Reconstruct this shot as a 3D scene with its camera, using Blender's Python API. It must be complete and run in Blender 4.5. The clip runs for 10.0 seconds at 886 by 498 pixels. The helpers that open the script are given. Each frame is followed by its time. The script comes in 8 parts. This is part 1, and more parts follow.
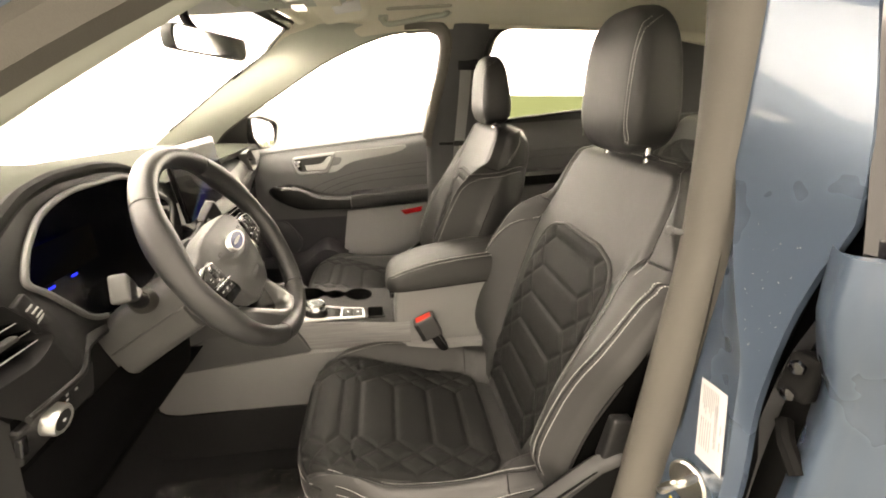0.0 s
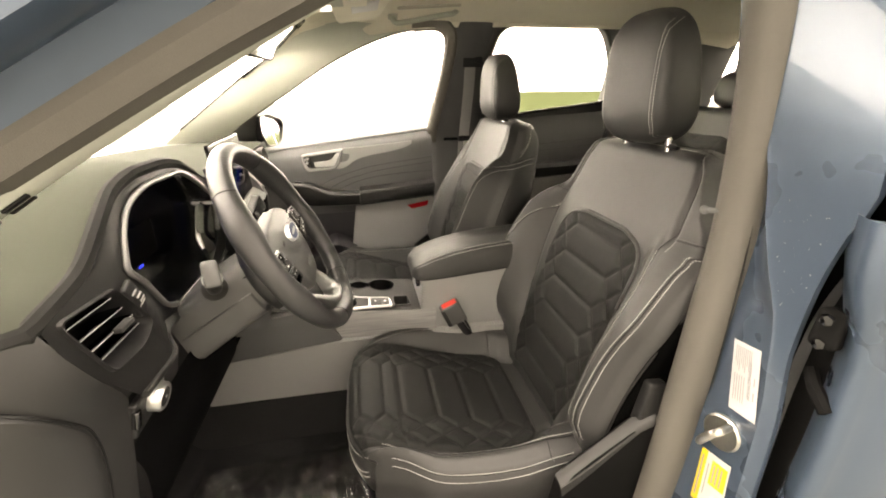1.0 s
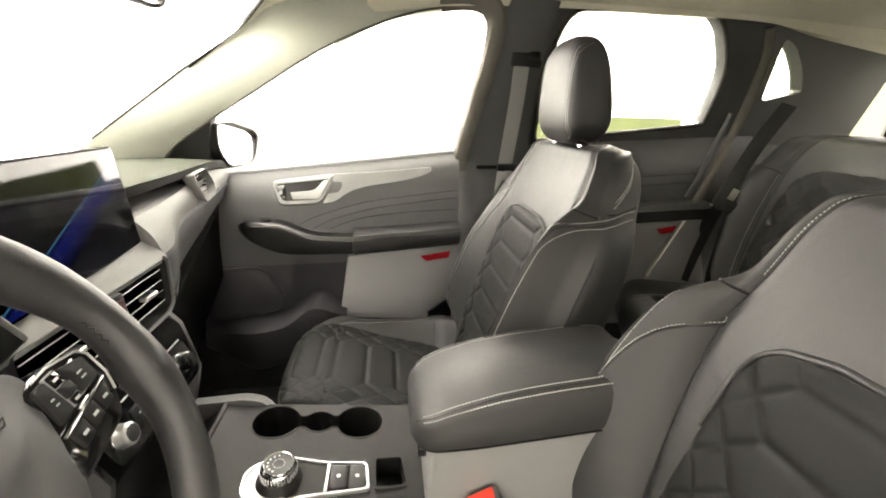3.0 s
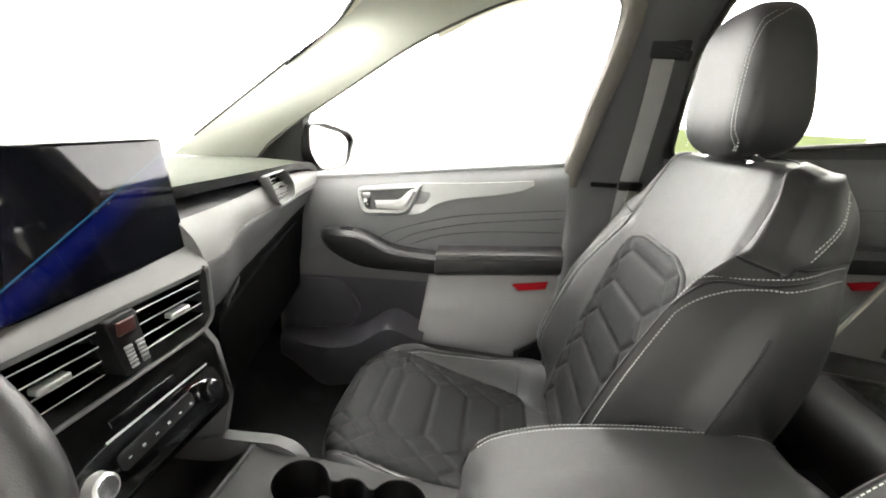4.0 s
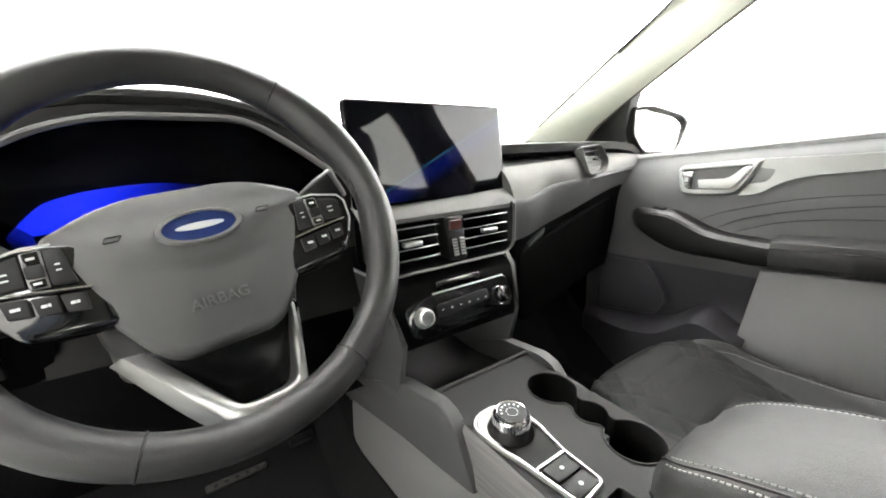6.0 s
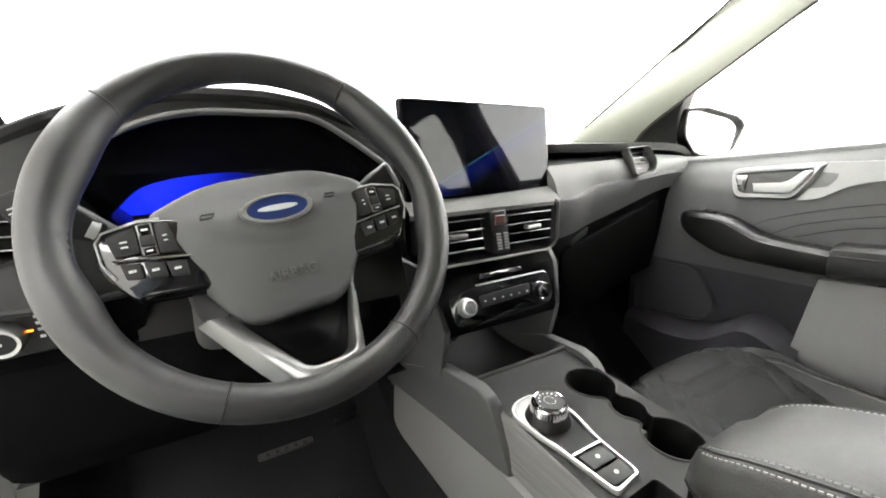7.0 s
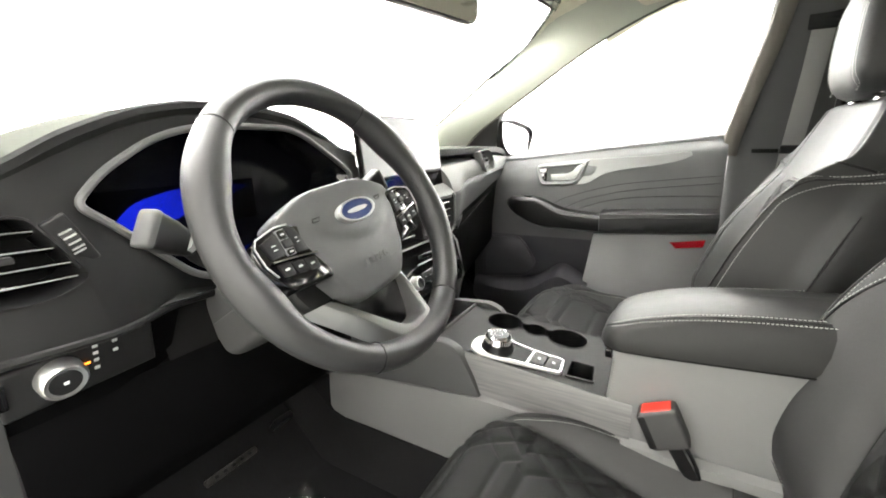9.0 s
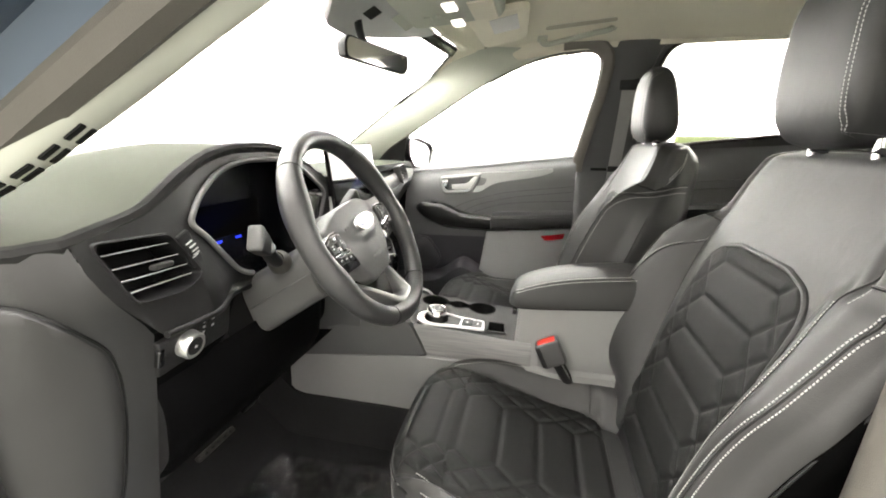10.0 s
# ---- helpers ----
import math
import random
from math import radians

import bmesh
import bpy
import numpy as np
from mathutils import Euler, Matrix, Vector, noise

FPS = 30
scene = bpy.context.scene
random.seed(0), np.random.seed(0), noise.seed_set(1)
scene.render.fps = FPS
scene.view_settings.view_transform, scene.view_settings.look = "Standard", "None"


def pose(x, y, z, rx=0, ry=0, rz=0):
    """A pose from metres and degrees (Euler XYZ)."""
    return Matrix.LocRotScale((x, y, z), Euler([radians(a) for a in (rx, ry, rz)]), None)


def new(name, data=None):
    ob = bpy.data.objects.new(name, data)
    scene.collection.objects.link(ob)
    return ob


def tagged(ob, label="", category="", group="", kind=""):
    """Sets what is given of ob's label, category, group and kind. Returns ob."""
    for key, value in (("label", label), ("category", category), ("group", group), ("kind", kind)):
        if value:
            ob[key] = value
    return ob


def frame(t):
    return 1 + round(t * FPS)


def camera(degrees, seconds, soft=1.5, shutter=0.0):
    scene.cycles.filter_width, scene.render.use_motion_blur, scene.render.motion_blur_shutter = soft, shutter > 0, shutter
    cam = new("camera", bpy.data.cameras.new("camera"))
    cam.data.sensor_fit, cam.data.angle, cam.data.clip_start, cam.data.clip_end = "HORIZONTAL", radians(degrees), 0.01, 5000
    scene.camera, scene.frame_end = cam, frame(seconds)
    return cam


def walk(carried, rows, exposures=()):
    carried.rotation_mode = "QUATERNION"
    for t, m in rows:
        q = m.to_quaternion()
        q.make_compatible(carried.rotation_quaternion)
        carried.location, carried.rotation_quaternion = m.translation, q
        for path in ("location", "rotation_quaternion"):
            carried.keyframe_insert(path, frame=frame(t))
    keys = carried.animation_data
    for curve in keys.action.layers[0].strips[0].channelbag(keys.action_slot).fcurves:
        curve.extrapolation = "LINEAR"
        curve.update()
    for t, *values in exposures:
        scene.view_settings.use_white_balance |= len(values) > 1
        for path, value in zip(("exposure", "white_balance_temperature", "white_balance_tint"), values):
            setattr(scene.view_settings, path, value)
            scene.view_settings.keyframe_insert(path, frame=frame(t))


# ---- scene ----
cam = camera(93.7, 10.0, soft=1.9)
METRES, SIDE, EYE, TILT, LEAN, TURN = 1.82, -1.11, 1.2, -20.3, 0.0, -8.0
ROWS = [
    (0.0, 0.0, 0.0, 0.0, 0.0, 0.0, -0.0),
    (0.5, -0.042, -0.0203, -0.0068, -1.23, -0.29, 0.93),
    (1.0, -0.0644, -0.0291, -0.011, -2.5, -0.42, 1.43),
    (1.5, -0.0674, -0.0139, -0.0049, -3.21, -0.21, 1.64),
    (2.0, -0.0636, 0.0703, 0.0097, -3.68, 0.69, 1.23),
    (3.5, -0.0636, 0.3557, 0.1029, 5.35, 2.88, -4.66),
    (4.0, -0.054, 0.3871, 0.1056, 14.15, 2.74, -8.06),
    (4.5, -0.0313, 0.4049, 0.1013, 27.26, 1.35, -11.27),
    (5.0, -0.0062, 0.4081, 0.0796, 39.96, -0.23, -13.54),
    (5.5, 0.0116, 0.3997, 0.0554, 51.39, -2.13, -14.99),
    (6.0, 0.0276, 0.3939, 0.0424, 60.46, -4.03, -15.92),
    (7.5, 0.0442, 0.3695, 0.0294, 66.43, -5.57, -17.64),
    (8.0, 0.0379, 0.3411, 0.0201, 60.92, -3.86, -17.17),
    (8.5, 0.0245, 0.2852, 0.0021, 48.79, -0.51, -14.47),
    (9.0, 0.0191, 0.209, -0.0153, 36.32, 1.75, -11.07),
    (9.5, 0.0182, 0.12, -0.0283, 26.13, 3.35, -8.48),
    (10.0, 0.0203, 0.0386, -0.0418, 19.58, 4.52, -7.57),
]
walk(cam, [(t, pose(0, SIDE, EYE, TILT, LEAN, TURN) @ pose(METRES * x, METRES * y, METRES * z, 90 + pitch, roll, yaw)) for t, x, y, z, yaw, pitch, roll in ROWS],
     [(0.0, 3.66, 8080, 16), (2.0, 3.70, 7900, 16), (3.5, 4.14, 6800, 12), (5.0, 4.08, 6450, 12), (7.5, 3.92, 6400, 12), (9.0, 4.12, 6550, 11), (10.0, 3.88, 6700, 12)])
# ---- light: a white photo booth that glows all round ----
world = bpy.data.worlds.new("studio")
scene.world = world
world.use_nodes = True
world.node_tree.nodes["Background"].inputs[0].default_value = (1.0, 0.985, 0.94, 1)
world.node_tree.nodes["Background"].inputs[1].default_value = 1.45


# ---- materials ----
def material(name, colour, rough=0.5, metal=0.0, grain=0.0, scale=300.0, vary=0.1, bump=0.0, coat=0.0, spec=0.5, kind="noise", stain=4.0, crease=0.0):
    """A surface with colour varied at two scales and fine relief."""
    m = bpy.data.materials.new(name)
    m.use_nodes = True
    nt = m.node_tree
    b = nt.nodes["Principled BSDF"]
    b.inputs["Metallic"].default_value = metal
    b.inputs["Specular IOR Level"].default_value = spec
    b.inputs["Coat Weight"].default_value = coat
    tc = nt.nodes.new("ShaderNodeTexCoord")
    if kind == "voronoi":
        fine = nt.nodes.new("ShaderNodeTexVoronoi")
        fine.inputs["Scale"].default_value = scale
        out = fine.outputs["Distance"]
    else:
        fine = nt.nodes.new("ShaderNodeTexNoise")
        fine.inputs["Scale"].default_value = scale
        fine.inputs["Detail"].default_value = 3
        out = fine.outputs["Fac"]
    nt.links.new(tc.outputs["Object"], fine.inputs["Vector"])
    wide = nt.nodes.new("ShaderNodeTexNoise")
    wide.inputs["Scale"].default_value = stain
    wide.inputs["Detail"].default_value = 4
    nt.links.new(tc.outputs["Object"], wide.inputs["Vector"])
    mixf = nt.nodes.new("ShaderNodeMath")
    mixf.operation = "MULTIPLY_ADD"
    nt.links.new(wide.outputs["Fac"], mixf.inputs[0])
    mixf.inputs[1].default_value = 0.6
    half = nt.nodes.new("ShaderNodeMath")
    half.operation = "MULTIPLY"
    nt.links.new(out, half.inputs[0])
    half.inputs[1].default_value = 0.4
    nt.links.new(half.outputs[0], mixf.inputs[2])
    ramp = nt.nodes.new("ShaderNodeMapRange")
    ramp.inputs["From Min"].default_value, ramp.inputs["From Max"].default_value = 0.25, 0.75
    ramp.inputs["To Min"].default_value, ramp.inputs["To Max"].default_value = 1 - vary, 1 + vary
    nt.links.new(mixf.outputs[0], ramp.inputs["Value"])
    mul = nt.nodes.new("ShaderNodeVectorMath")
    mul.operation = "SCALE"
    mul.inputs[0].default_value = colour
    nt.links.new(ramp.outputs[0], mul.inputs["Scale"])
    nt.links.new(mul.outputs[0], b.inputs["Base Color"])
    rr = nt.nodes.new("ShaderNodeMapRange")
    rr.inputs["To Min"].default_value, rr.inputs["To Max"].default_value = max(0.02, rough - 0.08), min(1, rough + 0.08)
    nt.links.new(wide.outputs["Fac"], rr.inputs["Value"])
    nt.links.new(rr.outputs[0], b.inputs["Roughness"])
    if bump:
        bp = nt.nodes.new("ShaderNodeBump")
        bp.inputs["Strength"].default_value = bump
        bp.inputs["Distance"].default_value = 0.001
        nt.links.new(out, bp.inputs["Height"])
        if crease:
            soft = nt.nodes.new("ShaderNodeTexNoise")
            soft.inputs["Scale"].default_value = 22
            soft.inputs["Detail"].default_value = 3
            soft.inputs["Distortion"].default_value = 0.6
            nt.links.new(tc.outputs["Object"], soft.inputs["Vector"])
            fold = nt.nodes.new("ShaderNodeBump")
            fold.inputs["Strength"].default_value = crease
            fold.inputs["Distance"].default_value = 0.01
            nt.links.new(soft.outputs["Fac"], fold.inputs["Height"])
            nt.links.new(fold.outputs[0], bp.inputs["Normal"])
        nt.links.new(bp.outputs[0], b.inputs["Normal"])
    return m


def glow(name, colour, strength):
    m = bpy.data.materials.new(name)
    m.use_nodes = True
    b = m.node_tree.nodes["Principled BSDF"]
    b.inputs["Base Color"].default_value = (*colour, 1)
    b.inputs["Emission Color"].default_value = (*colour, 1)
    b.inputs["Emission Strength"].default_value = strength
    b.inputs["Roughness"].default_value = 0.2
    return m


def pane(name, tint, rough=0.0):
    m = bpy.data.materials.new(name)
    m.use_nodes = True
    b = m.node_tree.nodes["Principled BSDF"]
    b.inputs["Base Color"].default_value = (*tint, 1)
    b.inputs["Transmission Weight"].default_value = 1
    b.inputs["Roughness"].default_value = rough
    b.inputs["IOR"].default_value = 1.5 if rough else 1.3
    return m


LEATHER = material("black_leather", (0.0215, 0.0215, 0.0213), 0.52, scale=900, bump=0.22, kind="voronoi", vary=0.16, spec=0.51, crease=0.10)
QUILT = material("quilted_suede", (0.0095, 0.0097, 0.0095), 0.6, scale=1400, bump=0.3, kind="voronoi", vary=0.18, spec=0.20, crease=0.08)
WHEEL_LEATHER = material("wheel_leather", (0.024, 0.024, 0.0244), 0.43, scale=1200, bump=0.2, kind="voronoi", vary=0.12, spec=0.58, crease=0.05)
SOFT = material("soft_black_plastic", (0.068, 0.069, 0.069), 0.55, scale=1500, bump=0.3, vary=0.1, spec=0.35)
HARD = material("hard_black_plastic", (0.008, 0.008, 0.0083), 0.48, scale=1800, bump=0.35, vary=0.1, spec=0.34)
SIDE_GREY = material("pale_console_side", (0.20, 0.20, 0.198), 0.5, scale=1500, bump=0.25, vary=0.09)
GREY = material("grey_trim_plastic", (0.26, 0.26, 0.26), 0.5, scale=1500, bump=0.25, vary=0.08)
BAND = material("grey_dash_band", (0.185, 0.185, 0.18), 0.62, scale=1500, bump=0.2, vary=0.06, spec=0.15)
LINER = material("beige_headliner_cloth", (0.62, 0.59, 0.49), 0.9, scale=700, bump=0.35, vary=0.06, spec=0.1)
PILLAR = material("beige_pillar_plastic", (0.40, 0.412, 0.358), 0.8, scale=1500, bump=0.2, vary=0.05, spec=0.03)
SILVER = material("satin_silver", (0.55, 0.55, 0.54), 0.32, metal=0.9, scale=900, vary=0.06)
STRIP = material("pale_grey_door_strip", (0.23, 0.232, 0.228), 0.5, metal=0.15, scale=900, vary=0.06)
SILVER_PAINT = material("silver_painted_plastic", (0.42, 0.42, 0.41), 0.4, metal=0.3, scale=900, vary=0.05)
CHROME = material("chrome", (0.75, 0.75, 0.76), 0.12, metal=1.0, vary=0.04)
SATIN = material("satin_grey_metal", (0.30, 0.30, 0.297), 0.36, metal=0.9, scale=900, vary=0.08)
PIANO = material("dark_polished_plastic", (0.0045, 0.0045, 0.005), 0.22, spec=0.22, vary=0.1)
GLOSS = material("gloss_black", (0.006, 0.006, 0.007), 0.08, coat=0.6, vary=0.1)
DARK = material("vent_black", (0.004, 0.004, 0.004), 0.6, vary=0.1, spec=0.2)
CARPET = material("black_carpet", (0.015, 0.015, 0.0158), 0.98, scale=500, bump=0.9, vary=0.35, spec=0.08)
RUBBER = material("black_rubber_seal", (0.03, 0.028, 0.025), 0.6, scale=400, bump=0.2, vary=0.15)
SEAL = material("cloth_door_seal", (0.080, 0.0745, 0.065), 0.6, scale=900, bump=0.4, vary=0.16, spec=0.35)
TAUPE = material("taupe_seal_cloth", (0.14, 0.131, 0.116), 0.8, scale=900, bump=0.4, vary=0.1, spec=0.15)
OUTLINE = material("satin_outline", (0.12, 0.12, 0.119), 0.42, metal=0.35, scale=900, vary=0.08)
BLUE = material("metallic_blue_paint", (0.056, 0.078, 0.110), 0.28, metal=0.40, coat=0.5, scale=3000, vary=0.12)
RED = material("red_reflector", (0.42, 0.012, 0.02), 0.25, scale=500, vary=0.1)
RED_BUTTON = material("red_buckle_button", (0.62, 0.035, 0.02), 0.4, vary=0.05)
STITCH = material("white_thread", (0.36, 0.36, 0.345), 0.8, scale=2000, vary=0.1)
WEBBING = material("seat_belt_webbing", (0.22, 0.22, 0.217), 0.6, scale=900, bump=0.6, vary=0.2)
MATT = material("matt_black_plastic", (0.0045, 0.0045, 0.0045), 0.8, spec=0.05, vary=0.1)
# seat shell plastic, blackened to imitate the shade beside the door post
SHADED_SHELL = material("shaded_shell_plastic", (0.0015, 0.0015, 0.0015), 0.85, spec=0.01, vary=0.1)
PAD = material("grey_green_dash_top", (0.043, 0.047, 0.037), 0.8, scale=1500, bump=0.35, vary=0.08, spec=0.06)
DOOR_SKIN = material("soft_grey_door_skin", (0.102, 0.103, 0.1035), 0.5, scale=1500, bump=0.3, vary=0.1, spec=0.4)
SHROUD = material("grey_column_plastic", (0.058, 0.0576, 0.057), 0.5, scale=1500, bump=0.3, vary=0.08)
WHITE = material("white_label_paper", (0.40, 0.40, 0.40), 0.5, vary=0.04)
YELLOW = material("yellow_label", (0.50, 0.36, 0.012), 0.5, vary=0.05)
INK = material("label_ink", (0.20, 0.20, 0.20), 0.6, vary=0.05)
ICON = material("pale_icon_paint", (0.55, 0.56, 0.56), 0.5, vary=0.05)
FOIL = pane("clear_plastic_film", (0.95, 0.95, 0.97), 0.06)
GLASS = pane("clear_glass", (0.99, 1.0, 0.99))
TINTED = pane("tinted_glass", (0.88, 0.90, 0.85))
PRIVACY = pane("privacy_glass", (0.62, 0.66, 0.52))
MIRROR = material("mirror", (0.85, 0.85, 0.85), 0.03, metal=1.0, vary=0.01)
FLOOR = material("pale_studio_floor", (0.125, 0.127, 0.115), 0.95, scale=3, bump=0.05, vary=0.06, spec=0.0)
STEEL = material("bare_steel", (0.55, 0.53, 0.48), 0.3, metal=1.0, vary=0.15)
HUB = material("grained_airbag_plastic", (0.082, 0.083, 0.083), 0.42, scale=1500, bump=0.4, vary=0.08, spec=0.5)
EMBOSS = material("embossed_word_plastic", (0.125, 0.125, 0.125), 0.5, scale=1500, vary=0.08)
LOWER = material("purple_black_door_plastic", (0.046, 0.0445, 0.050), 0.42, scale=1500, bump=0.3, vary=0.12, spec=0.45)
LID = material("armrest_leather", (0.027, 0.027, 0.0265), 0.52, scale=900, bump=0.22, kind="voronoi", vary=0.14, spec=0.28, crease=0.10)
DECK = material("dark_deck_plastic", (0.026, 0.026, 0.0256), 0.6, scale=1500, bump=0.3, vary=0.1, spec=0.15)
POCKET = material("pale_pocket_plastic", (0.30, 0.30, 0.30), 0.5, scale=1500, bump=0.25, vary=0.08)
GRIP = material("black_grip_plastic", (0.012, 0.012, 0.012), 0.38, scale=1500, bump=0.2, vary=0.1, spec=0.4)
FASCIA = material("dark_passenger_fascia", (0.045, 0.045, 0.045), 0.55, scale=1500, bump=0.35, vary=0.1, spec=0.22)
# plastic under the dashboard, its colour blackened to stand in for shade there
SHADED_LOWER = material("shaded_lower_plastic", (0.0022, 0.0022, 0.0024), 0.7, scale=1500, bump=0.35, vary=0.1, spec=0.02)
END_SKIN = material("soft_dark_end_plastic", (0.0075, 0.0075, 0.0075), 0.45, scale=1500, bump=0.35, vary=0.12, spec=0.30)
END_PANEL = material("soft_grey_end_plastic", (0.015, 0.015, 0.0150), 0.42, scale=1500, bump=0.35, vary=0.12, spec=0.36)
HOOD_SKIN = material("matt_hood_skin", (0.012, 0.012, 0.0118), 0.75, scale=1500, bump=0.35, vary=0.12, spec=0.10)
LIT_BLUE = glow("blue_display_light", (0.01, 0.03, 1.0), 0.12)

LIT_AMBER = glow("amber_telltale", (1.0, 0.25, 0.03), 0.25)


def fading_glow():
    """Blue display light, strong at one end and fading to black at the other."""
    m = glow("fading_blue_display_light", (0.01, 0.03, 1.0), 0.2)
    nt = m.node_tree
    tc = nt.nodes.new("ShaderNodeTexCoord")
    sx = nt.nodes.new("ShaderNodeSeparateXYZ")
    mr = nt.nodes.new("ShaderNodeMapRange")
    mr.interpolation_type = "SMOOTHSTEP"
    mr.inputs["From Min"].default_value, mr.inputs["From Max"].default_value = -0.10, 0.03
    mr.inputs["To Min"].default_value, mr.inputs["To Max"].default_value = 0.085, 0.003
    nt.links.new(tc.outputs["Object"], sx.inputs[0])
    nt.links.new(sx.outputs["Y"], mr.inputs["Value"])
    b = nt.nodes["Principled BSDF"]
    b.inputs["Base Color"].default_value = (0.004, 0.004, 0.006, 1)
    nt.links.new(mr.outputs[0], b.inputs["Emission Strength"])
    return m


LIT_FADE = fading_glow()
LAMP = glow("reading_lamp_lens", (1.0, 0.96, 0.86), 0.15)
SCREEN = material("display_glass", (0.004, 0.004, 0.006), 0.05, spec=0.3, vary=0.05)


def wood_material():
    m = material("grey_ash_grain", (0.09, 0.088, 0.085), 0.45, scale=60, vary=0.1)
    nt = m.node_tree
    w = nt.nodes.new("ShaderNodeTexNoise")
    w.inputs["Scale"].default_value = 1.0
    w.inputs["Detail"].default_value = 6
    w.inputs["Distortion"].default_value = 0.4
    tc = nt.nodes.new("ShaderNodeTexCoord")
    mp = nt.nodes.new("ShaderNodeMapping")
    mp.inputs["Scale"].default_value = (9, 260, 260)
    nt.links.new(tc.outputs["Object"], mp.inputs[0])
    nt.links.new(mp.outputs[0], w.inputs["Vector"])
    mix = nt.nodes.new("ShaderNodeMix")
    mix.data_type = "RGBA"
    mix.inputs["A"].default_value = (0.055, 0.055, 0.054, 1)
    mix.inputs["B"].default_value = (0.23, 0.228, 0.224, 1)
    nt.links.new(w.outputs["Fac"], mix.inputs["Factor"])
    nt.links.new(mix.outputs["Result"], nt.nodes["Principled BSDF"].inputs["Base Color"])
    return m


WOOD = wood_material()


def wallpaper():
    """Dark display picture: one thin cyan line with a soft blue glow under it."""
    m = bpy.data.materials.new("display_wallpaper")
    m.use_nodes = True
    nt = m.node_tree
    b = nt.nodes["Principled BSDF"]
    b.inputs["Base Color"].default_value = (0.004, 0.004, 0.006, 1)
    b.inputs["Roughness"].default_value = 0.04
    b.inputs["Specular IOR Level"].default_value = 0.14
    tc = nt.nodes.new("ShaderNodeTexCoord")
    dot = nt.nodes.new("ShaderNodeVectorMath")
    dot.operation = "DOT_PRODUCT"
    dot.inputs[1].default_value = (0.0, 0.673, -0.740)
    nt.links.new(tc.outputs["Generated"], dot.inputs[0])

    def ramp(a, b_, lo, hi):
        r = nt.nodes.new("ShaderNodeMapRange")
        r.interpolation_type = "SMOOTHSTEP"
        r.inputs["From Min"].default_value, r.inputs["From Max"].default_value = a, b_
        r.inputs["To Min"].default_value, r.inputs["To Max"].default_value = lo, hi
        nt.links.new(dot.outputs["Value"], r.inputs["Value"])
        return r.outputs[0]

    def times(a, b_):
        r = nt.nodes.new("ShaderNodeMath")
        r.operation = "MULTIPLY"
        nt.links.new(a, r.inputs[0])
        nt.links.new(b_, r.inputs[1])
        return r.outputs[0]

    def tint(value, colour):
        r = nt.nodes.new("ShaderNodeVectorMath")
        r.operation = "SCALE"
        r.inputs[0].default_value = colour
        nt.links.new(value, r.inputs["Scale"])
        return r.outputs[0]

    soft = times(ramp(0.012, 0.065, 0.0, 1.0), ramp(0.06, 0.22, 1.0, 0.0))
    thin = times(ramp(0.008, 0.015, 0.0, 1.0), ramp(0.016, 0.024, 1.0, 0.0))
    add = nt.nodes.new("ShaderNodeVectorMath")
    add.operation = "ADD"
    nt.links.new(tint(soft, (0.00008, 0.0003, 0.0040)), add.inputs[0])
    nt.links.new(tint(thin, (0.0018, 0.008, 0.015)), add.inputs[1])
    nt.links.new(add.outputs[0], b.inputs["Emission Color"])
    b.inputs["Emission Strength"].default_value = 1.0
    return m


WALLPAPER = wallpaper()


# ---- building helpers ----
def lerp(a, b, t):
    return a + (b - a) * t


def step(a, b, x):
    """Smooth rise from 0 at a to 1 at b."""
    t = min(1.0, max(0.0, (x - a) / (b - a)))
    return t * t * (3 - 2 * t)


def curve1(points, x):
    """A smooth curve through (x, value) points."""
    xs = [p[0] for p in points]
    vs = [p[1] for p in points]
    if x <= xs[0]:
        return vs[0]
    if x >= xs[-1]:
        return vs[-1]
    i = max(k for k in range(len(xs) - 1) if xs[k] <= x)

    def slope(k):
        if k == 0:
            return (vs[1] - vs[0]) / (xs[1] - xs[0])
        if k == len(xs) - 1:
            return (vs[-1] - vs[-2]) / (xs[-1] - xs[-2])
        a = (vs[k] - vs[k - 1]) / (xs[k] - xs[k - 1])
        b = (vs[k + 1] - vs[k]) / (xs[k + 1] - xs[k])
        return 0.0 if a * b <= 0 else 2 * a * b / (a + b)

    h = xs[i + 1] - xs[i]
    t = (x - xs[i]) / h
    return ((2 * t**3 - 3 * t**2 + 1) * vs[i] + (t**3 - 2 * t**2 + t) * h * slope(i)
            + (-2 * t**3 + 3 * t**2) * vs[i + 1] + (t**3 - t**2) * h * slope(i + 1))


def path(points, n, closed=False):
    """n points, evenly spaced along a Catmull-Rom curve through the given ones."""
    pts = [Vector(p) for p in points]
    out = []
    m = len(pts)
    for i in range(m if closed else m - 1):
        if closed:
            a, b, c, d = pts[i - 1], pts[i], pts[(i + 1) % m], pts[(i + 2) % m]
        else:
            b, c = pts[i], pts[i + 1]
            a = pts[i - 1] if i else b * 2 - c
            d = pts[i + 2] if i + 2 < m else c * 2 - b
        for k in range(12):
            t = k / 12
            out.append(0.5 * (2 * b + (c - a) * t + (2 * a - 5 * b + 4 * c - d) * t * t + (3 * b - a - 3 * c + d) * t**3))
    out.append(out[0] if closed else pts[-1])
    return even(out, n, closed)


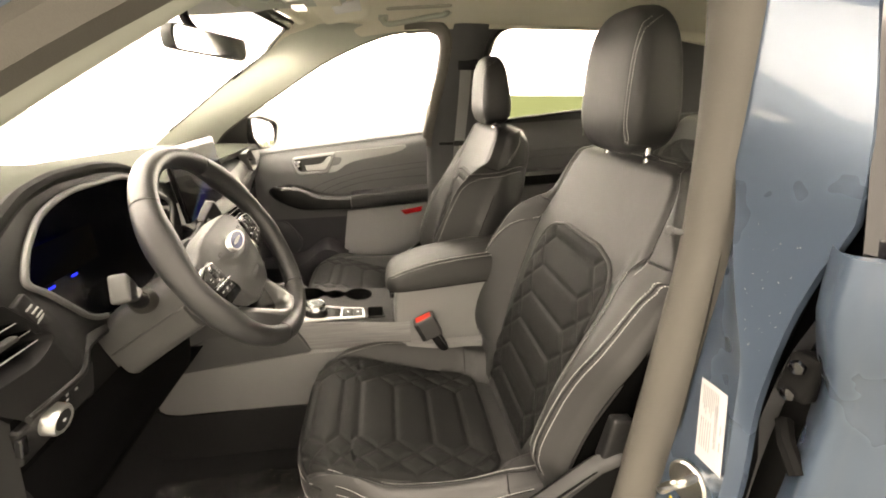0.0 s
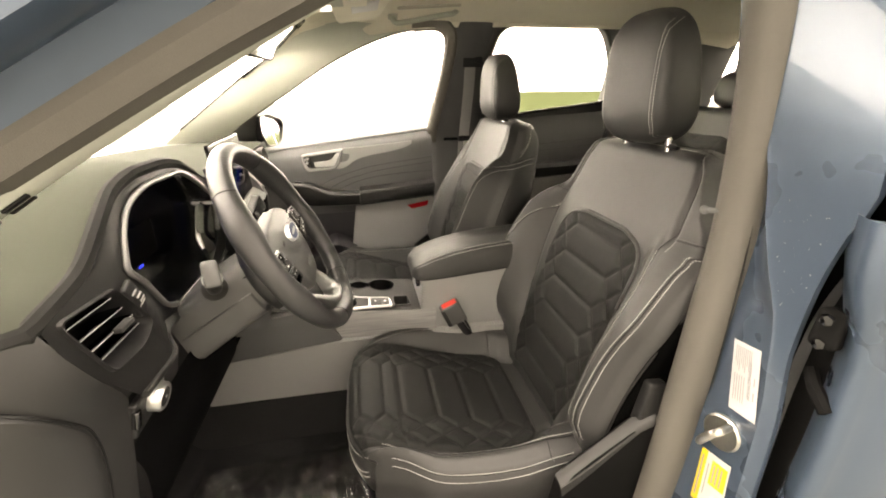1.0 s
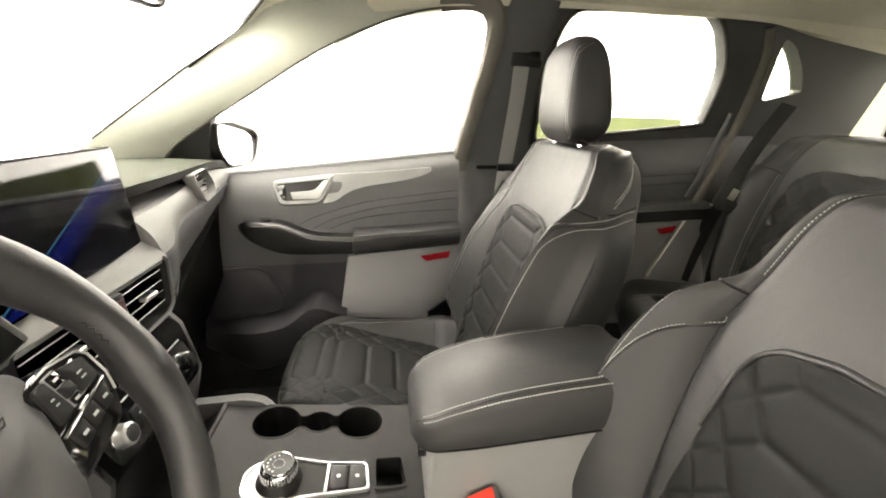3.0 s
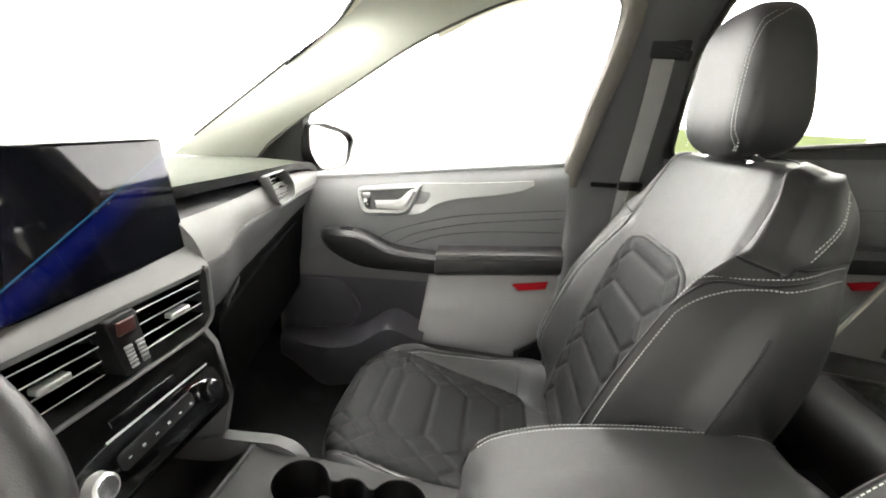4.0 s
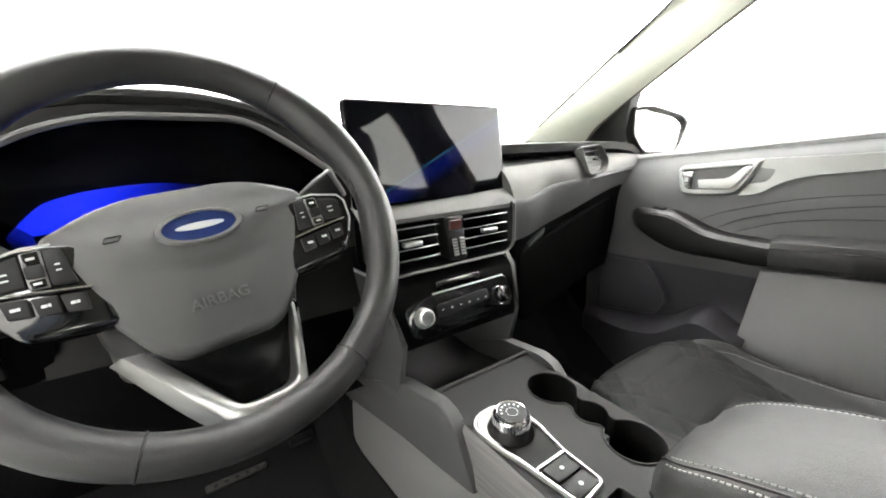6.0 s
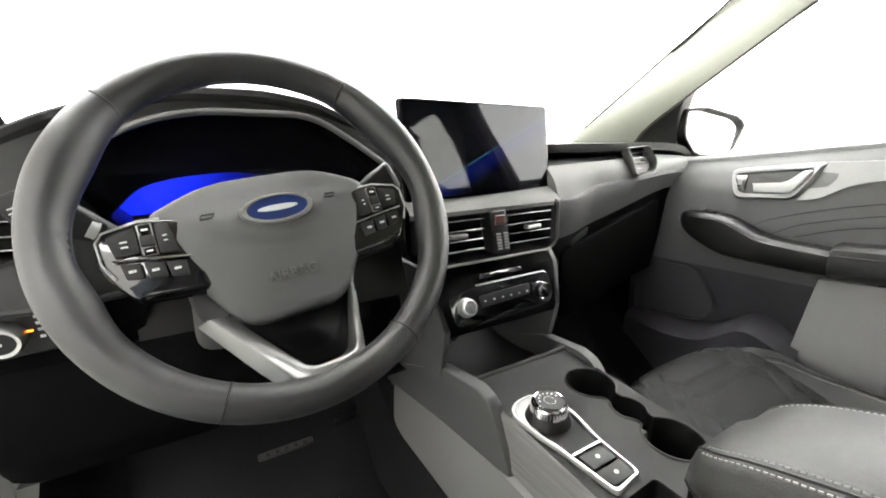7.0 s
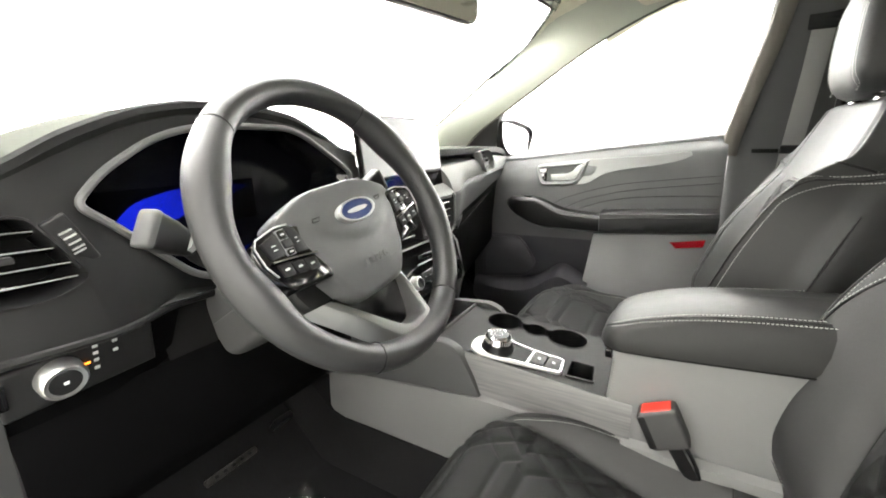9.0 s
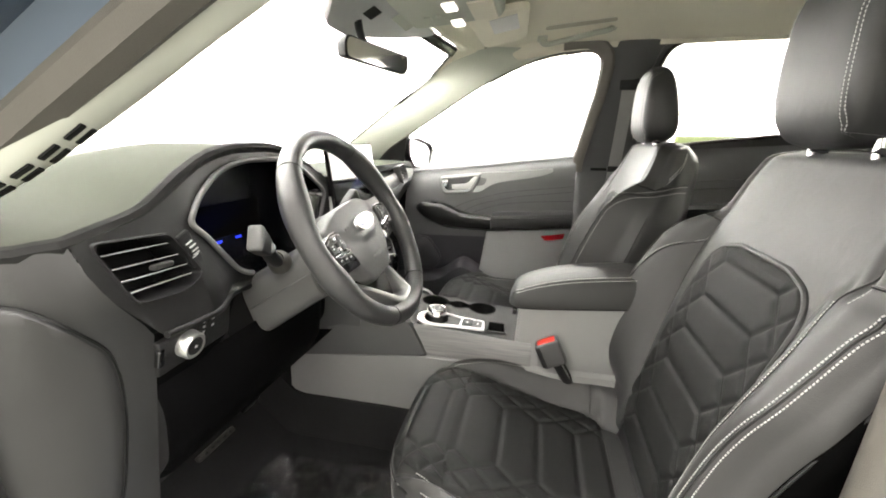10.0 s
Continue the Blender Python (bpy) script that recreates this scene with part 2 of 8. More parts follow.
def even(line, n, closed=False):
    """n points evenly spaced along a polyline."""
    line = [Vector(p) for p in line]
    ds = [0.0]
    for a, b in zip(line, line[1:]):
        ds.append(ds[-1] + (b - a).length)
    res, j = [], 0
    for k in range(n):
        d = ds[-1] * k / (n if closed else n - 1)
        while j < len(ds) - 2 and ds[j + 1] < d:
            j += 1
        span = ds[j + 1] - ds[j]
        res.append(line[j].lerp(line[j + 1], (d - ds[j]) / span if span > 1e-9 else 0))
    return res


def rounded(points, radius, seg=4):
    """A closed 2D or 3D outline with its corners rounded."""
    pts = [Vector(p) for p in points]
    out = []
    for i, p in enumerate(pts):
        a, c = pts[i - 1] - p, pts[(i + 1) % len(pts)] - p
        r = radius[i] if isinstance(radius, (list, tuple)) else radius
        r = min(r, a.length * 0.48, c.length * 0.48)
        s, e = p + a.normalized() * r, p + c.normalized() * r
        for k in range(seg + 1):
            t = k / seg
            out.append(s * (1 - t) ** 2 + p * 2 * t * (1 - t) + e * t * t)
    return out


def thing(name, at, label, category, kind="", group=""):
    return tagged_empty(name, at, label, category, kind, group)


def tagged_empty(name, at, label, category, kind, group):
    ob = new(name)
    ob.location = at
    ob.empty_display_size = 0.05
    return tagged(ob, label, category, group, kind)


def put(name, verts, faces, mat, parent=None, label="", smooth=True, weld=0.0, sharp=40, fix=True):
    """ONE mesh object from world places, under a thing or a part."""
    bm = bmesh.new()
    vs = [bm.verts.new(v) for v in verts]
    for f in faces:
        try:
            bm.faces.new([vs[i] for i in f])
        except ValueError:
            pass
    return part(name, bm, mat, parent, label, smooth, weld, sharp, fix)


def part(name, bm, mat, parent=None, label="", smooth=True, weld=0.0, sharp=40, fix=True):
    """Links a bmesh, in world places, as one mesh object under a thing or a part."""
    if weld:
        bmesh.ops.remove_doubles(bm, verts=bm.verts, dist=weld)
    if fix:
        bmesh.ops.recalc_face_normals(bm, faces=bm.faces)
    base = Vector((0, 0, 0))
    p = parent
    while p is not None:
        base += Vector(p.location)
        p = p.parent
    if parent is not None:
        bmesh.ops.translate(bm, verts=bm.verts, vec=-base)
    me = bpy.data.meshes.new(name)
    bm.to_mesh(me)
    bm.free()
    if smooth:
        me.shade_smooth()
        me.set_sharp_from_angle(angle=radians(sharp))
    if mat:
        me.materials.append(mat)
    ob = new(name, me)
    if parent is not None:
        ob.parent = parent
    if label:
        tagged(ob, label)
    return ob


def grid(fn, us, vs, skip=None):
    """Vertices and faces of the surface fn(u, v)."""
    verts = [fn(u, v) for u in us for v in vs]
    m = len(vs)
    faces = []
    for i in range(len(us) - 1):
        for j in range(m - 1):
            if skip and skip((us[i] + us[i + 1]) / 2, (vs[j] + vs[j + 1]) / 2):
                continue
            faces.append((i * m + j, i * m + j + 1, (i + 1) * m + j + 1, (i + 1) * m + j))
    return verts, faces


def span(a, b, n):
    return [a + (b - a) * k / (n - 1) for k in range(n)]


def loft(rings, caps=True, closed=False):
    """Vertices and faces through closed rings of equal length."""
    m = len(rings[0])
    verts = [p for r in rings for p in r]
    faces = []
    for i in range(len(rings) if closed else len(rings) - 1):
        k = (i + 1) % len(rings)
        for j in range(m):
            faces.append((i * m + j, i * m + (j + 1) % m, k * m + (j + 1) % m, k * m + j))
    if caps and not closed:
        faces.append(tuple(range(m)))
        faces.append(tuple((len(rings) - 1) * m + j for j in range(m)))
    return verts, faces


def sheet(rows):
    """Vertices and faces through open rows of equal length."""
    m = len(rows[0])
    verts = [p for r in rows for p in r]
    faces = [(i * m + j, i * m + j + 1, (i + 1) * m + j + 1, (i + 1) * m + j) for i in range(len(rows) - 1) for j in range(m - 1)]
    return verts, faces


def tube(points, radius, closed=False, sides=10, up=(0, 0, 1), flat=1.0, caps=True):
    """A pipe along points; radius may be a function of 0..1; flat: height over width of its section."""
    pts = [Vector(p) for p in points]
    n = len(pts)
    rings = []
    for i, p in enumerate(pts):
        a = pts[i - 1] if (i or closed) else p
        b = pts[(i + 1) % n] if (i < n - 1 or closed) else p
        d = (b - a).normalized()
        s = d.cross(Vector(up))
        s = s.normalized() if s.length > 1e-6 else d.orthogonal().normalized()
        w = s.cross(d).normalized()
        r = radius(i / max(1, n - 1)) if callable(radius) else radius
        rings.append([p + s * (r * math.cos(2 * math.pi * k / sides)) + w * (r * flat * math.sin(2 * math.pi * k / sides)) for k in range(sides)])
    return loft(rings, caps, closed)


def merge(*meshes):
    verts, faces = [], []
    for v, f in meshes:
        o = len(verts)
        verts += list(v)
        faces += [tuple(i + o for i in g) for g in f]
    return verts, faces


def plate(outline, normal, thick, bevel=0.0):
    """A slab: the closed outline is its face, and it goes back against the normal; its rim is bevelled."""
    pts = [Vector(p) for p in outline]
    n = Vector(normal).normalized()
    c = sum(pts, Vector()) / len(pts)
    rings = []
    size = sum((p - c).length for p in pts) / len(pts)
    if bevel:
        rings.append([c + (p - c) * max(0.05, 1 - bevel / size) for p in pts])
        rings.append([c + (p - c) * max(0.05, 1 - 0.3 * bevel / size) - n * bevel * 0.3 for p in pts])
        rings.append([p - n * bevel for p in pts])
    else:
        rings.append(pts)
    rings.append([p - n * thick for p in pts])
    return loft(rings)


def box(c, size, m=None, bevel=0.0):
    """A box with bevelled edges; m turns it."""
    bm = bmesh.new()
    bmesh.ops.create_cube(bm, size=1)
    bmesh.ops.scale(bm, verts=bm.verts, vec=size)
    if bevel:
        bmesh.ops.bevel(bm, geom=bm.edges[:], offset=bevel, segments=3, affect="EDGES", profile=0.6)
    if m is not None:
        bmesh.ops.transform(bm, matrix=m.to_3x3().to_4x4(), verts=bm.verts)
    bmesh.ops.translate(bm, verts=bm.verts, vec=c)
    bm.verts.index_update()
    v = [x.co.copy() for x in bm.verts]
    f = [tuple(x.index for x in g.verts) for g in bm.faces]
    bm.free()
    return v, f


def lathe(profile, m, sides=32):
    """Turns (radius, height) points round the z axis of the pose m."""
    rings = [[m @ Vector((r * math.cos(2 * math.pi * k / sides), r * math.sin(2 * math.pi * k / sides), h)) for k in range(sides)] for r, h in profile]
    return loft(rings)


def basis(at, ex, ey, ez):
    """A pose from a place and three axes."""
    return Matrix((ex, ey, ez)).transposed().to_4x4().copy() if at is None else Matrix.Translation(at) @ Matrix((ex, ey, ez)).transposed().to_4x4()


def stitches(line, normal, parent, pitch=0.0050, r=0.00085, lift=0.0005, name="stitching"):
    """A seam of short white threads along a polyline."""
    line = [Vector(p) for p in line]
    total = sum((b - a).length for a, b in zip(line, line[1:]))
    n = max(4, int(total / pitch))
    pts = even(line, 2 * n)
    bm = []
    for k in range(n):
        a, b = pts[2 * k], pts[2 * k + 1]
        d = (b - a).normalized()
        nn = Vector(normal(k / n) if callable(normal) else normal).normalized()
        s = d.cross(nn).normalized()
        a, b = a + nn * lift, b + nn * lift
        e = d * (r * 0.5)
        bm.append(([a - s * r - e, a + nn * r, a + s * r - e, b - s * r + e, b + nn * r, b + s * r + e],
                   [(0, 1, 4, 3), (1, 2, 5, 4), (0, 3, 5, 2), (0, 2, 1), (3, 4, 5)]))
    v, f = merge(*bm)
    return put(name, v, f, STITCH, parent, "white contrast thread", smooth=False, fix=False)


# ---- the shell: ground, floor, roof, pillars, glass ----
def tumble(z, base=0.85):
    """How far out the side glass stands at a height."""
    return base - 0.36 * (z - 1.05)


def ring_plate(outer, holes, side, thick, name, mat, parent, label="", base=0.85):
    """A side wall with real openings: outlines in x and z, on the leaning plane of the glass."""
    bm = bmesh.new()
    edges = []
    for line in (outer, *holes):
        vs = [bm.verts.new((x, side * tumble(z, base), z)) for x, z in line]
        edges += [bm.edges.new((vs[i], vs[(i + 1) % len(vs)])) for i in range(len(vs))]
    bmesh.ops.triangle_fill(bm, use_beauty=True, use_dissolve=False, edges=edges)
    r = bmesh.ops.extrude_face_region(bm, geom=bm.faces[:])
    bmesh.ops.translate(bm, verts=[v for v in r["geom"] if isinstance(v, bmesh.types.BMVert)], vec=(0, side * thick, 0))
    return part(name, bm, mat, parent, label, smooth=False)


FRONT_GLASS = path([(-0.60, 0.965, 0), (-0.557, 1.13, 0), (-0.43, 1.222, 0), (-0.27, 1.298, 0), (-0.122, 1.367, 0), (0.017, 1.41, 0), (0.15, 1.433, 0),
                    (0.215, 1.432, 0), (0.245, 1.40, 0), (0.238, 1.30, 0), (0.217, 1.2, 0), (0.188, 1.052, 0)], 60)
FRONT_GLASS = [(p.x, p.y) for p in FRONT_GLASS]
REAR_GLASS = [(p.x, p.y) for p in rounded([(0.445, 1.080, 0), (0.432, 1.30, 0), (0.475, 1.455, 0), (0.92, 1.462, 0), (0.965, 1.43, 0), (1.036, 1.32, 0), (1.038, 1.148, 0)], [0.01, 0.1, 0.06, 0.02, 0.04, 0.06, 0.01], 6)]
QUARTER_GLASS = [(p.x, p.y) for p in rounded([(1.212, 1.228, 0), (1.183, 1.412, 0), (1.235, 1.392, 0), (1.305, 1.325, 0), (1.345, 1.262, 0)], [0.02, 0.02, 0.03, 0.03, 0.015], 5)]

ground = put("ground", *grid(lambda r, q: Vector((r * math.cos(q), r * math.sin(q), 0)), [0.001, 1, 3, 8, 20, 60], span(0, 2 * math.pi, 97)), FLOOR, None, weld=0.0001)
tagged(ground, "pale greenish studio floor under the car", "floor", kind="structure")


def carpet_z(x, y):
    z = 0.30
    z += max(0.0, -0.60 - x) * 0.95
    z += 0.10 * (1 - step(0.13, 0.19, abs(y))) * step(-1.0, -0.6, x)
    z += 0.13 * step(0.64, 0.70, abs(y))
    return z + 0.003 * noise.noise((x * 9, y * 9, 0))


v, f = grid(lambda x, y: Vector((x, y, carpet_z(x, y))), span(-1.05, 1.45, 80), span(-0.74, 0.74, 60))
floor = put("floor", v, f, CARPET)
tagged(floor, "black carpet of the footwells with raised tunnel", "carpet", kind="structure")

wall_back = put("wall_back", *box((7.0, -3.8, 1.25), (0.2, 18.0, 2.5)), material("olive_wall_paint", (0.12, 0.13, 0.065), 0.8, scale=2, vary=0.04))
tagged(wall_back, "pale yellow-green painted wall behind the car", "wall", kind="structure")

# unseen wall, added to hold back the booth's light on the driver's side
wall_light_blocker = put("wall_light_blocker", *box((-3.0, -4.2, 3.0), (22.0, 0.2, 6.0)), material("light_blocker_grey", (0.362, 0.359, 0.346), 0.8, scale=2, vary=0.08))
tagged(wall_light_blocker, "unseen pale grey wall added to temper light at the open door", "wall", kind="structure")

wall_low = put("wall_side_right", *box((3.15, 5.6, 0.6), (2.5, 0.16, 1.2)), material("green_partition_paint", (0.085, 0.10, 0.05), 0.9, scale=2, vary=0.06, spec=0.0))
tagged(wall_low, "low pale green partition beside the car", "wall", kind="structure")

# inner walls that close the cabin below the glass
wall_front = put("wall_front", *box((-1.12, 0, 0.62), (0.05, 1.6, 0.66)), HARD)
tagged(wall_front, "black bulkhead behind the dashboard", "wall", kind="structure")
for s_, nm in ((1, "wall_footwell_right"), (-1, "wall_footwell_left")):
    kp = put(nm, *box((-0.86, s_ * 0.80, 0.64), (0.62, 0.03, 0.70)), HARD)
    tagged(kp, "black kick panel at the side of the footwell", "wall", kind="structure")
wall_rear = put("wall_rear", *box((1.75, 0, 0.75), (0.05, 1.5, 0.7)), HARD)
tagged(wall_rear, "black lower tailgate trim", "wall", kind="structure")


def roof_z(x, y):
    edge = min(1.0, abs(y) / 0.70)
    return 1.505 - 0.055 * edge**2.5 - 0.055 * step(0.12, -0.40, x) * (1 - 0.6 * edge) - 0.02 * step(0.9, 1.6, x)


def header_x(y):
    """The upper edge of the windshield."""
    return -0.345 + 0.06 * (abs(y) / 0.62) ** 2


v, f = grid(lambda u, y: Vector((lerp(header_x(y), 1.62, u), y, roof_z(lerp(header_x(y), 1.62, u), y))), span(0, 1, 50), span(-0.70, 0.70, 40))
headliner = put("ceiling", v, f, LINER)
headliner.modifiers.new("thick", "SOLIDIFY").thickness = 0.02
headliner.modifiers["thick"].offset = 1
tagged(headliner, "beige cloth headliner of the car roof", "ceiling", kind="structure")

V_LINE = [(-0.66, 0.715, 1.02), (-0.60, 0.705, 1.075), (-0.40, 0.69, 1.20), (-0.20, 0.683, 1.32), (0.0, 0.685, 1.405), (0.16, 0.69, 1.440)]
W_LINE = [(-0.86, 0.64, 1.02), (-0.80, 0.652, 1.07), (-0.6, 0.694, 1.228), (-0.44, 0.715, 1.352), (-0.335, 0.66, 1.432), (-0.285, 0.60, 1.455)]
# driver's side, by the open doorway: seal edge, inner edge, glass edge
S_LINE = [(-0.68, -0.812, 0.985), (-0.60, -0.795, 1.02), (-0.5, -0.757, 1.072), (-0.4, -0.735, 1.138), (-0.3, -0.705, 1.205), (-0.2, -0.690, 1.267), (-0.1, -0.672, 1.332), (0.0, -0.665, 1.385), (0.16, -0.665, 1.432)]
E_LINE = [(-0.68, -0.792, 0.955), (-0.60, -0.765, 1.003), (-0.5, -0.720, 1.067), (-0.4, -0.688, 1.135), (-0.3, -0.676, 1.195), (-0.2, -0.660, 1.255), (-0.1, -0.650, 1.310), (0.0, -0.645, 1.36), (0.16, -0.635, 1.42)]
G_LINE = [(-0.86, -0.82, 1.00), (-0.80, -0.81, 1.06), (-0.7, -0.79, 1.14), (-0.6, -0.765, 1.228), (-0.5, -0.735, 1.305), (-0.4, -0.735, 1.385), (-0.33, -0.68, 1.44), (-0.30, -0.62, 1.455), (-0.285, -0.56, 1.46)]


def a_pillar(side, name, label):
    """Beige trim between the windshield and the side window, with its returns on both edges."""
    vl, wl = path(V_LINE, 40), path(W_LINE, 40)
    rows = []
    for a, b in zip(vl, wl):
        k = (a - b)
        out = Vector((0, 1, 0.25)).normalized()
        back = Vector((-0.55, 0.82, 0.12)).normalized()
        row = [a + back * 0.09, a + back * 0.010 + Vector((0, 0, -0.003))]
        for t in (0.0, 0.12, 0.3, 0.5, 0.7, 0.88, 1.0):
            row.append(a - k * t - out * (0.005 * math.sin(math.pi * t)) + out * 0.002)
        row.append(b + Vector((0.0, 0.03, 0.004)))
        rows.append([Vector((p.x, side * p.y, p.z)) for p in row])
    ob = put(name, *sheet(rows), PILLAR, None, sharp=60)
    return tagged(ob, label, "pillar trim", kind="structure")


a_pillar(1, "trim_a_pillar_right", "pale beige plastic trim of the windshield pillar")
rows = []
for a, b, c in zip(path(S_LINE, 44), path(E_LINE, 44), path(G_LINE, 44)):
    n = (b - a).cross(Vector((0.8, 0, 0.5))).normalized()
    n = n if n.z < 0 else -n
    rows.append([a + Vector((-0.01, -0.02, 0.03)), a + Vector((0, -0.006, 0.010)), a, a.lerp(b, 0.25) + n * 0.004, a.lerp(b, 0.6) + n * 0.006, b.lerp(a, 0.08) + n * 0.003, b, b.lerp(c, 0.12) + Vector((0, 0.004, 0)), b.lerp(c, 0.5), c])
apl = put("trim_a_pillar_left", *sheet(rows), PILLAR, None, sharp=60)
tagged(apl, "pale beige plastic trim of the windshield pillar beside the open door", "pillar trim", kind="structure")

edge = thing("trim_a_pillar_edge", (-0.4, 0.70, 1.1), "thin brown-grey rubber edge of the passenger pillar trim", "pillar trim", "structure")
put("edge_strip", *tube(path(V_LINE, 40), 0.0035, False, 6), SEAL, edge)
put("edge_strip", *tube([p + Vector((-0.002, 0.003, 0.002)) for p in path(W_LINE[1:], 40)], 0.0035, False, 6), RUBBER, edge)

# roof rail from the pillar back over the doors
for side in (1, -1):
    rows = []
    for x in span(-0.185, 1.6, 40):
        zt = curve1([(-0.22, 1.33), (0.0, 1.42), (0.2, 1.450), (0.35, 1.462), (0.6, 1.466), (1.0, 1.466), (1.3, 1.42), (1.6, 1.38)], x)
        yt = tumble(zt) + 0.01
        inner = Vector((x, 0.655, roof_z(x, 0.655) + 0.004))
        low = Vector((x, yt - 0.012, zt - 0.004))
        mid = (inner + low) / 2 + Vector((0, -0.012, -0.018))
        if x < 0.05:
            inner = inner.lerp(Vector((x, 0.60, roof_z(x, 0.6))), 0.5)
        tuck = Vector((0, 0.045, 0.02)) * step(-0.02, -0.22, x)
        rows.append([Vector((p.x, side * p.y, p.z)) for p in (inner + tuck, inner.lerp(mid, 0.6) + tuck, mid + tuck, low.lerp(mid, 0.4) + tuck, low + tuck, low + Vector((0, 0.06, 0.0)))])
    ob = put("trim_roof_rail_right" if side > 0 else "trim_roof_rail_left", *sheet(rows), LINER, sharp=60)
    tagged(ob, "beige cloth edge of the headliner over the side windows", "roof trim", kind="structure")

# dark side walls with window openings (centre pillar, rear pillar), right-hand side
wall_outline = [(0.20, 1.045), (0.235, 1.2), (0.258, 1.31), (0.266, 1.40), (0.25, 1.442), (0.22, 1.47), (0.5, 1.49), (1.3, 1.485), (1.64, 1.42), (1.64, 1.08), (1.05, 1.08), (0.44, 1.00), (0.19, 0.98)]
for side, nm in ((1, "wall_right"), (-1, "wall_left")):
    outline = wall_outline if side > 0 else [(0.44, 1.03), (0.425, 1.30), (0.44, 1.47), (0.5, 1.49), (1.3, 1.485), (1.64, 1.42), (1.64, 1.08), (1.05, 1.08)]
    ob = ring_plate(outline, [REAR_GLASS, QUARTER_GLASS], side, 0.05, nm, SOFT, None, "", 0.838)
    tagged(ob, "black plastic pillar trim round the rear side windows", "pillar trim", kind="structure")
    low = put("wall_luggage_right" if side > 0 else "wall_luggage_left", *box((1.44, side * 0.845, 0.75), (0.46, 0.04, 0.72), None, 0.005), SOFT)
    tagged(low, "dark luggage bay side trim below the quarter glass", "pillar trim", kind="structure")
    g = REAR_GLASS
    rear = put("window_rear_right" if side > 0 else "window_rear_left", *plate([(x, side * (tumble(z) + 0.02), z) for x, z in g], (0, -side, -0.36), 0.004), TINTED, smooth=False)
    rear.visible_shadow = False
    tagged(rear, "tinted rear door glass", "car window", kind="structure")
    q = put("window_quarter_right" if side > 0 else "window_quarter_left", *plate([(x, side * (tumble(z) + 0.02), z) for x, z in QUARTER_GLASS], (0, -side, -0.36), 0.004), PRIVACY, smooth=False)
    q.visible_shadow = False
    tagged(q, "small tinted quarter glass", "car window", kind="structure")
    # rubber run round the rear glass
    ring = even([(x, side * tumble(z, 0.836), z) for x, z in REAR_GLASS + REAR_GLASS[:1]], 70, True)
    put("seal", *tube(ring, 0.008, True, 8, (0, 1, 0)), RUBBER, rear, "dark window seal")

fw = put("window_front_right", *plate([(x, tumble(z) + 0.015, z) for x, z in FRONT_GLASS], (0, -1, -0.36), 0.004), GLASS, smooth=False)
fw.visible_shadow = False
tagged(fw, "clear front passenger door glass, fully up", "car window", kind="structure")
pts = [Vector((x, tumble(z) - 0.008, z)) for x, z in FRONT_GLASS[38:]]
put("seal", *tube(pts, 0.005, False, 8, (0, 1, 0)), SEAL, fw)


def centre_pillar():
    """Dark upper and grey lower trim of the pillar behind the front passenger door."""
    ob = thing("trim_b_pillar_right", (0.32, 0.80, 1.0), "dark plastic centre pillar trim with a grey front edge", "pillar trim", "structure")
    rows = []
    for z in span(0.40, 1.47, 36):
        xf = curve1([(0.40, 0.17), (0.8, 0.195), (1.0, 0.20), (1.2, 0.228), (1.32, 0.25), (1.42, 0.26), (1.47, 0.25)], z)
        xr = curve1([(0.40, 0.47), (0.98, 0.465), (1.0, 0.44), (1.2, 0.43), (1.32, 0.43), (1.42, 0.45), (1.47, 0.48)], z)
        y = tumble(z, 0.815) if z > 0.98 else lerp(0.78, tumble(0.98, 0.815), step(0.40, 0.98, z))
        rows.append([Vector((xf - 0.004, y + 0.06, z)), Vector((xf, y + 0.012, z)), Vector((xf + 0.02, y - 0.006, z)), Vector((xf + 0.07, y - 0.018, z)), Vector((xr - 0.07, y - 0.018, z)), Vector((xr - 0.015, y - 0.004, z)), Vector((xr, y + 0.05, z))])
    up = [r for r in rows if r[0].z > 0.99]
    lo = [r for r in rows if r[0].z <= 1.02]
    put("upper_trim", *sheet(up), SOFT, ob)
    put("lower_trim", *sheet([[p + Vector((0, -0.012, 0)) for p in r] for r in lo]), SOFT, ob, "dark grey lower trim")
    edge = path([(0.10, 1.452, 0), (0.185, 1.456, 0), (0.243, 1.440, 0), (0.266, 1.395, 0), (0.256, 1.30, 0), (0.234, 1.2, 0), (0.202, 1.045, 0), (0.198, 0.98, 0)], 50)
    rows = []
    for i, p in enumerate(edge):
        d = (edge[min(49, i + 1)] - edge[max(0, i - 1)]).normalized()
        side = Vector((-d.y, d.x, 0))
        rows.append([Vector(((p + side * w).x, tumble((p + side * w).y, 0.80) + y, (p + side * w).y)) for w, y in ((-0.022, 0.035), (-0.018, 0.004), (-0.006, -0.007), (0.010, -0.009), (0.020, -0.002), (0.023, 0.014))])
    put("seal_cover", *sheet(rows), TAUPE, ob, "grey cloth-covered door seal")
    return ob


centre_pillar()

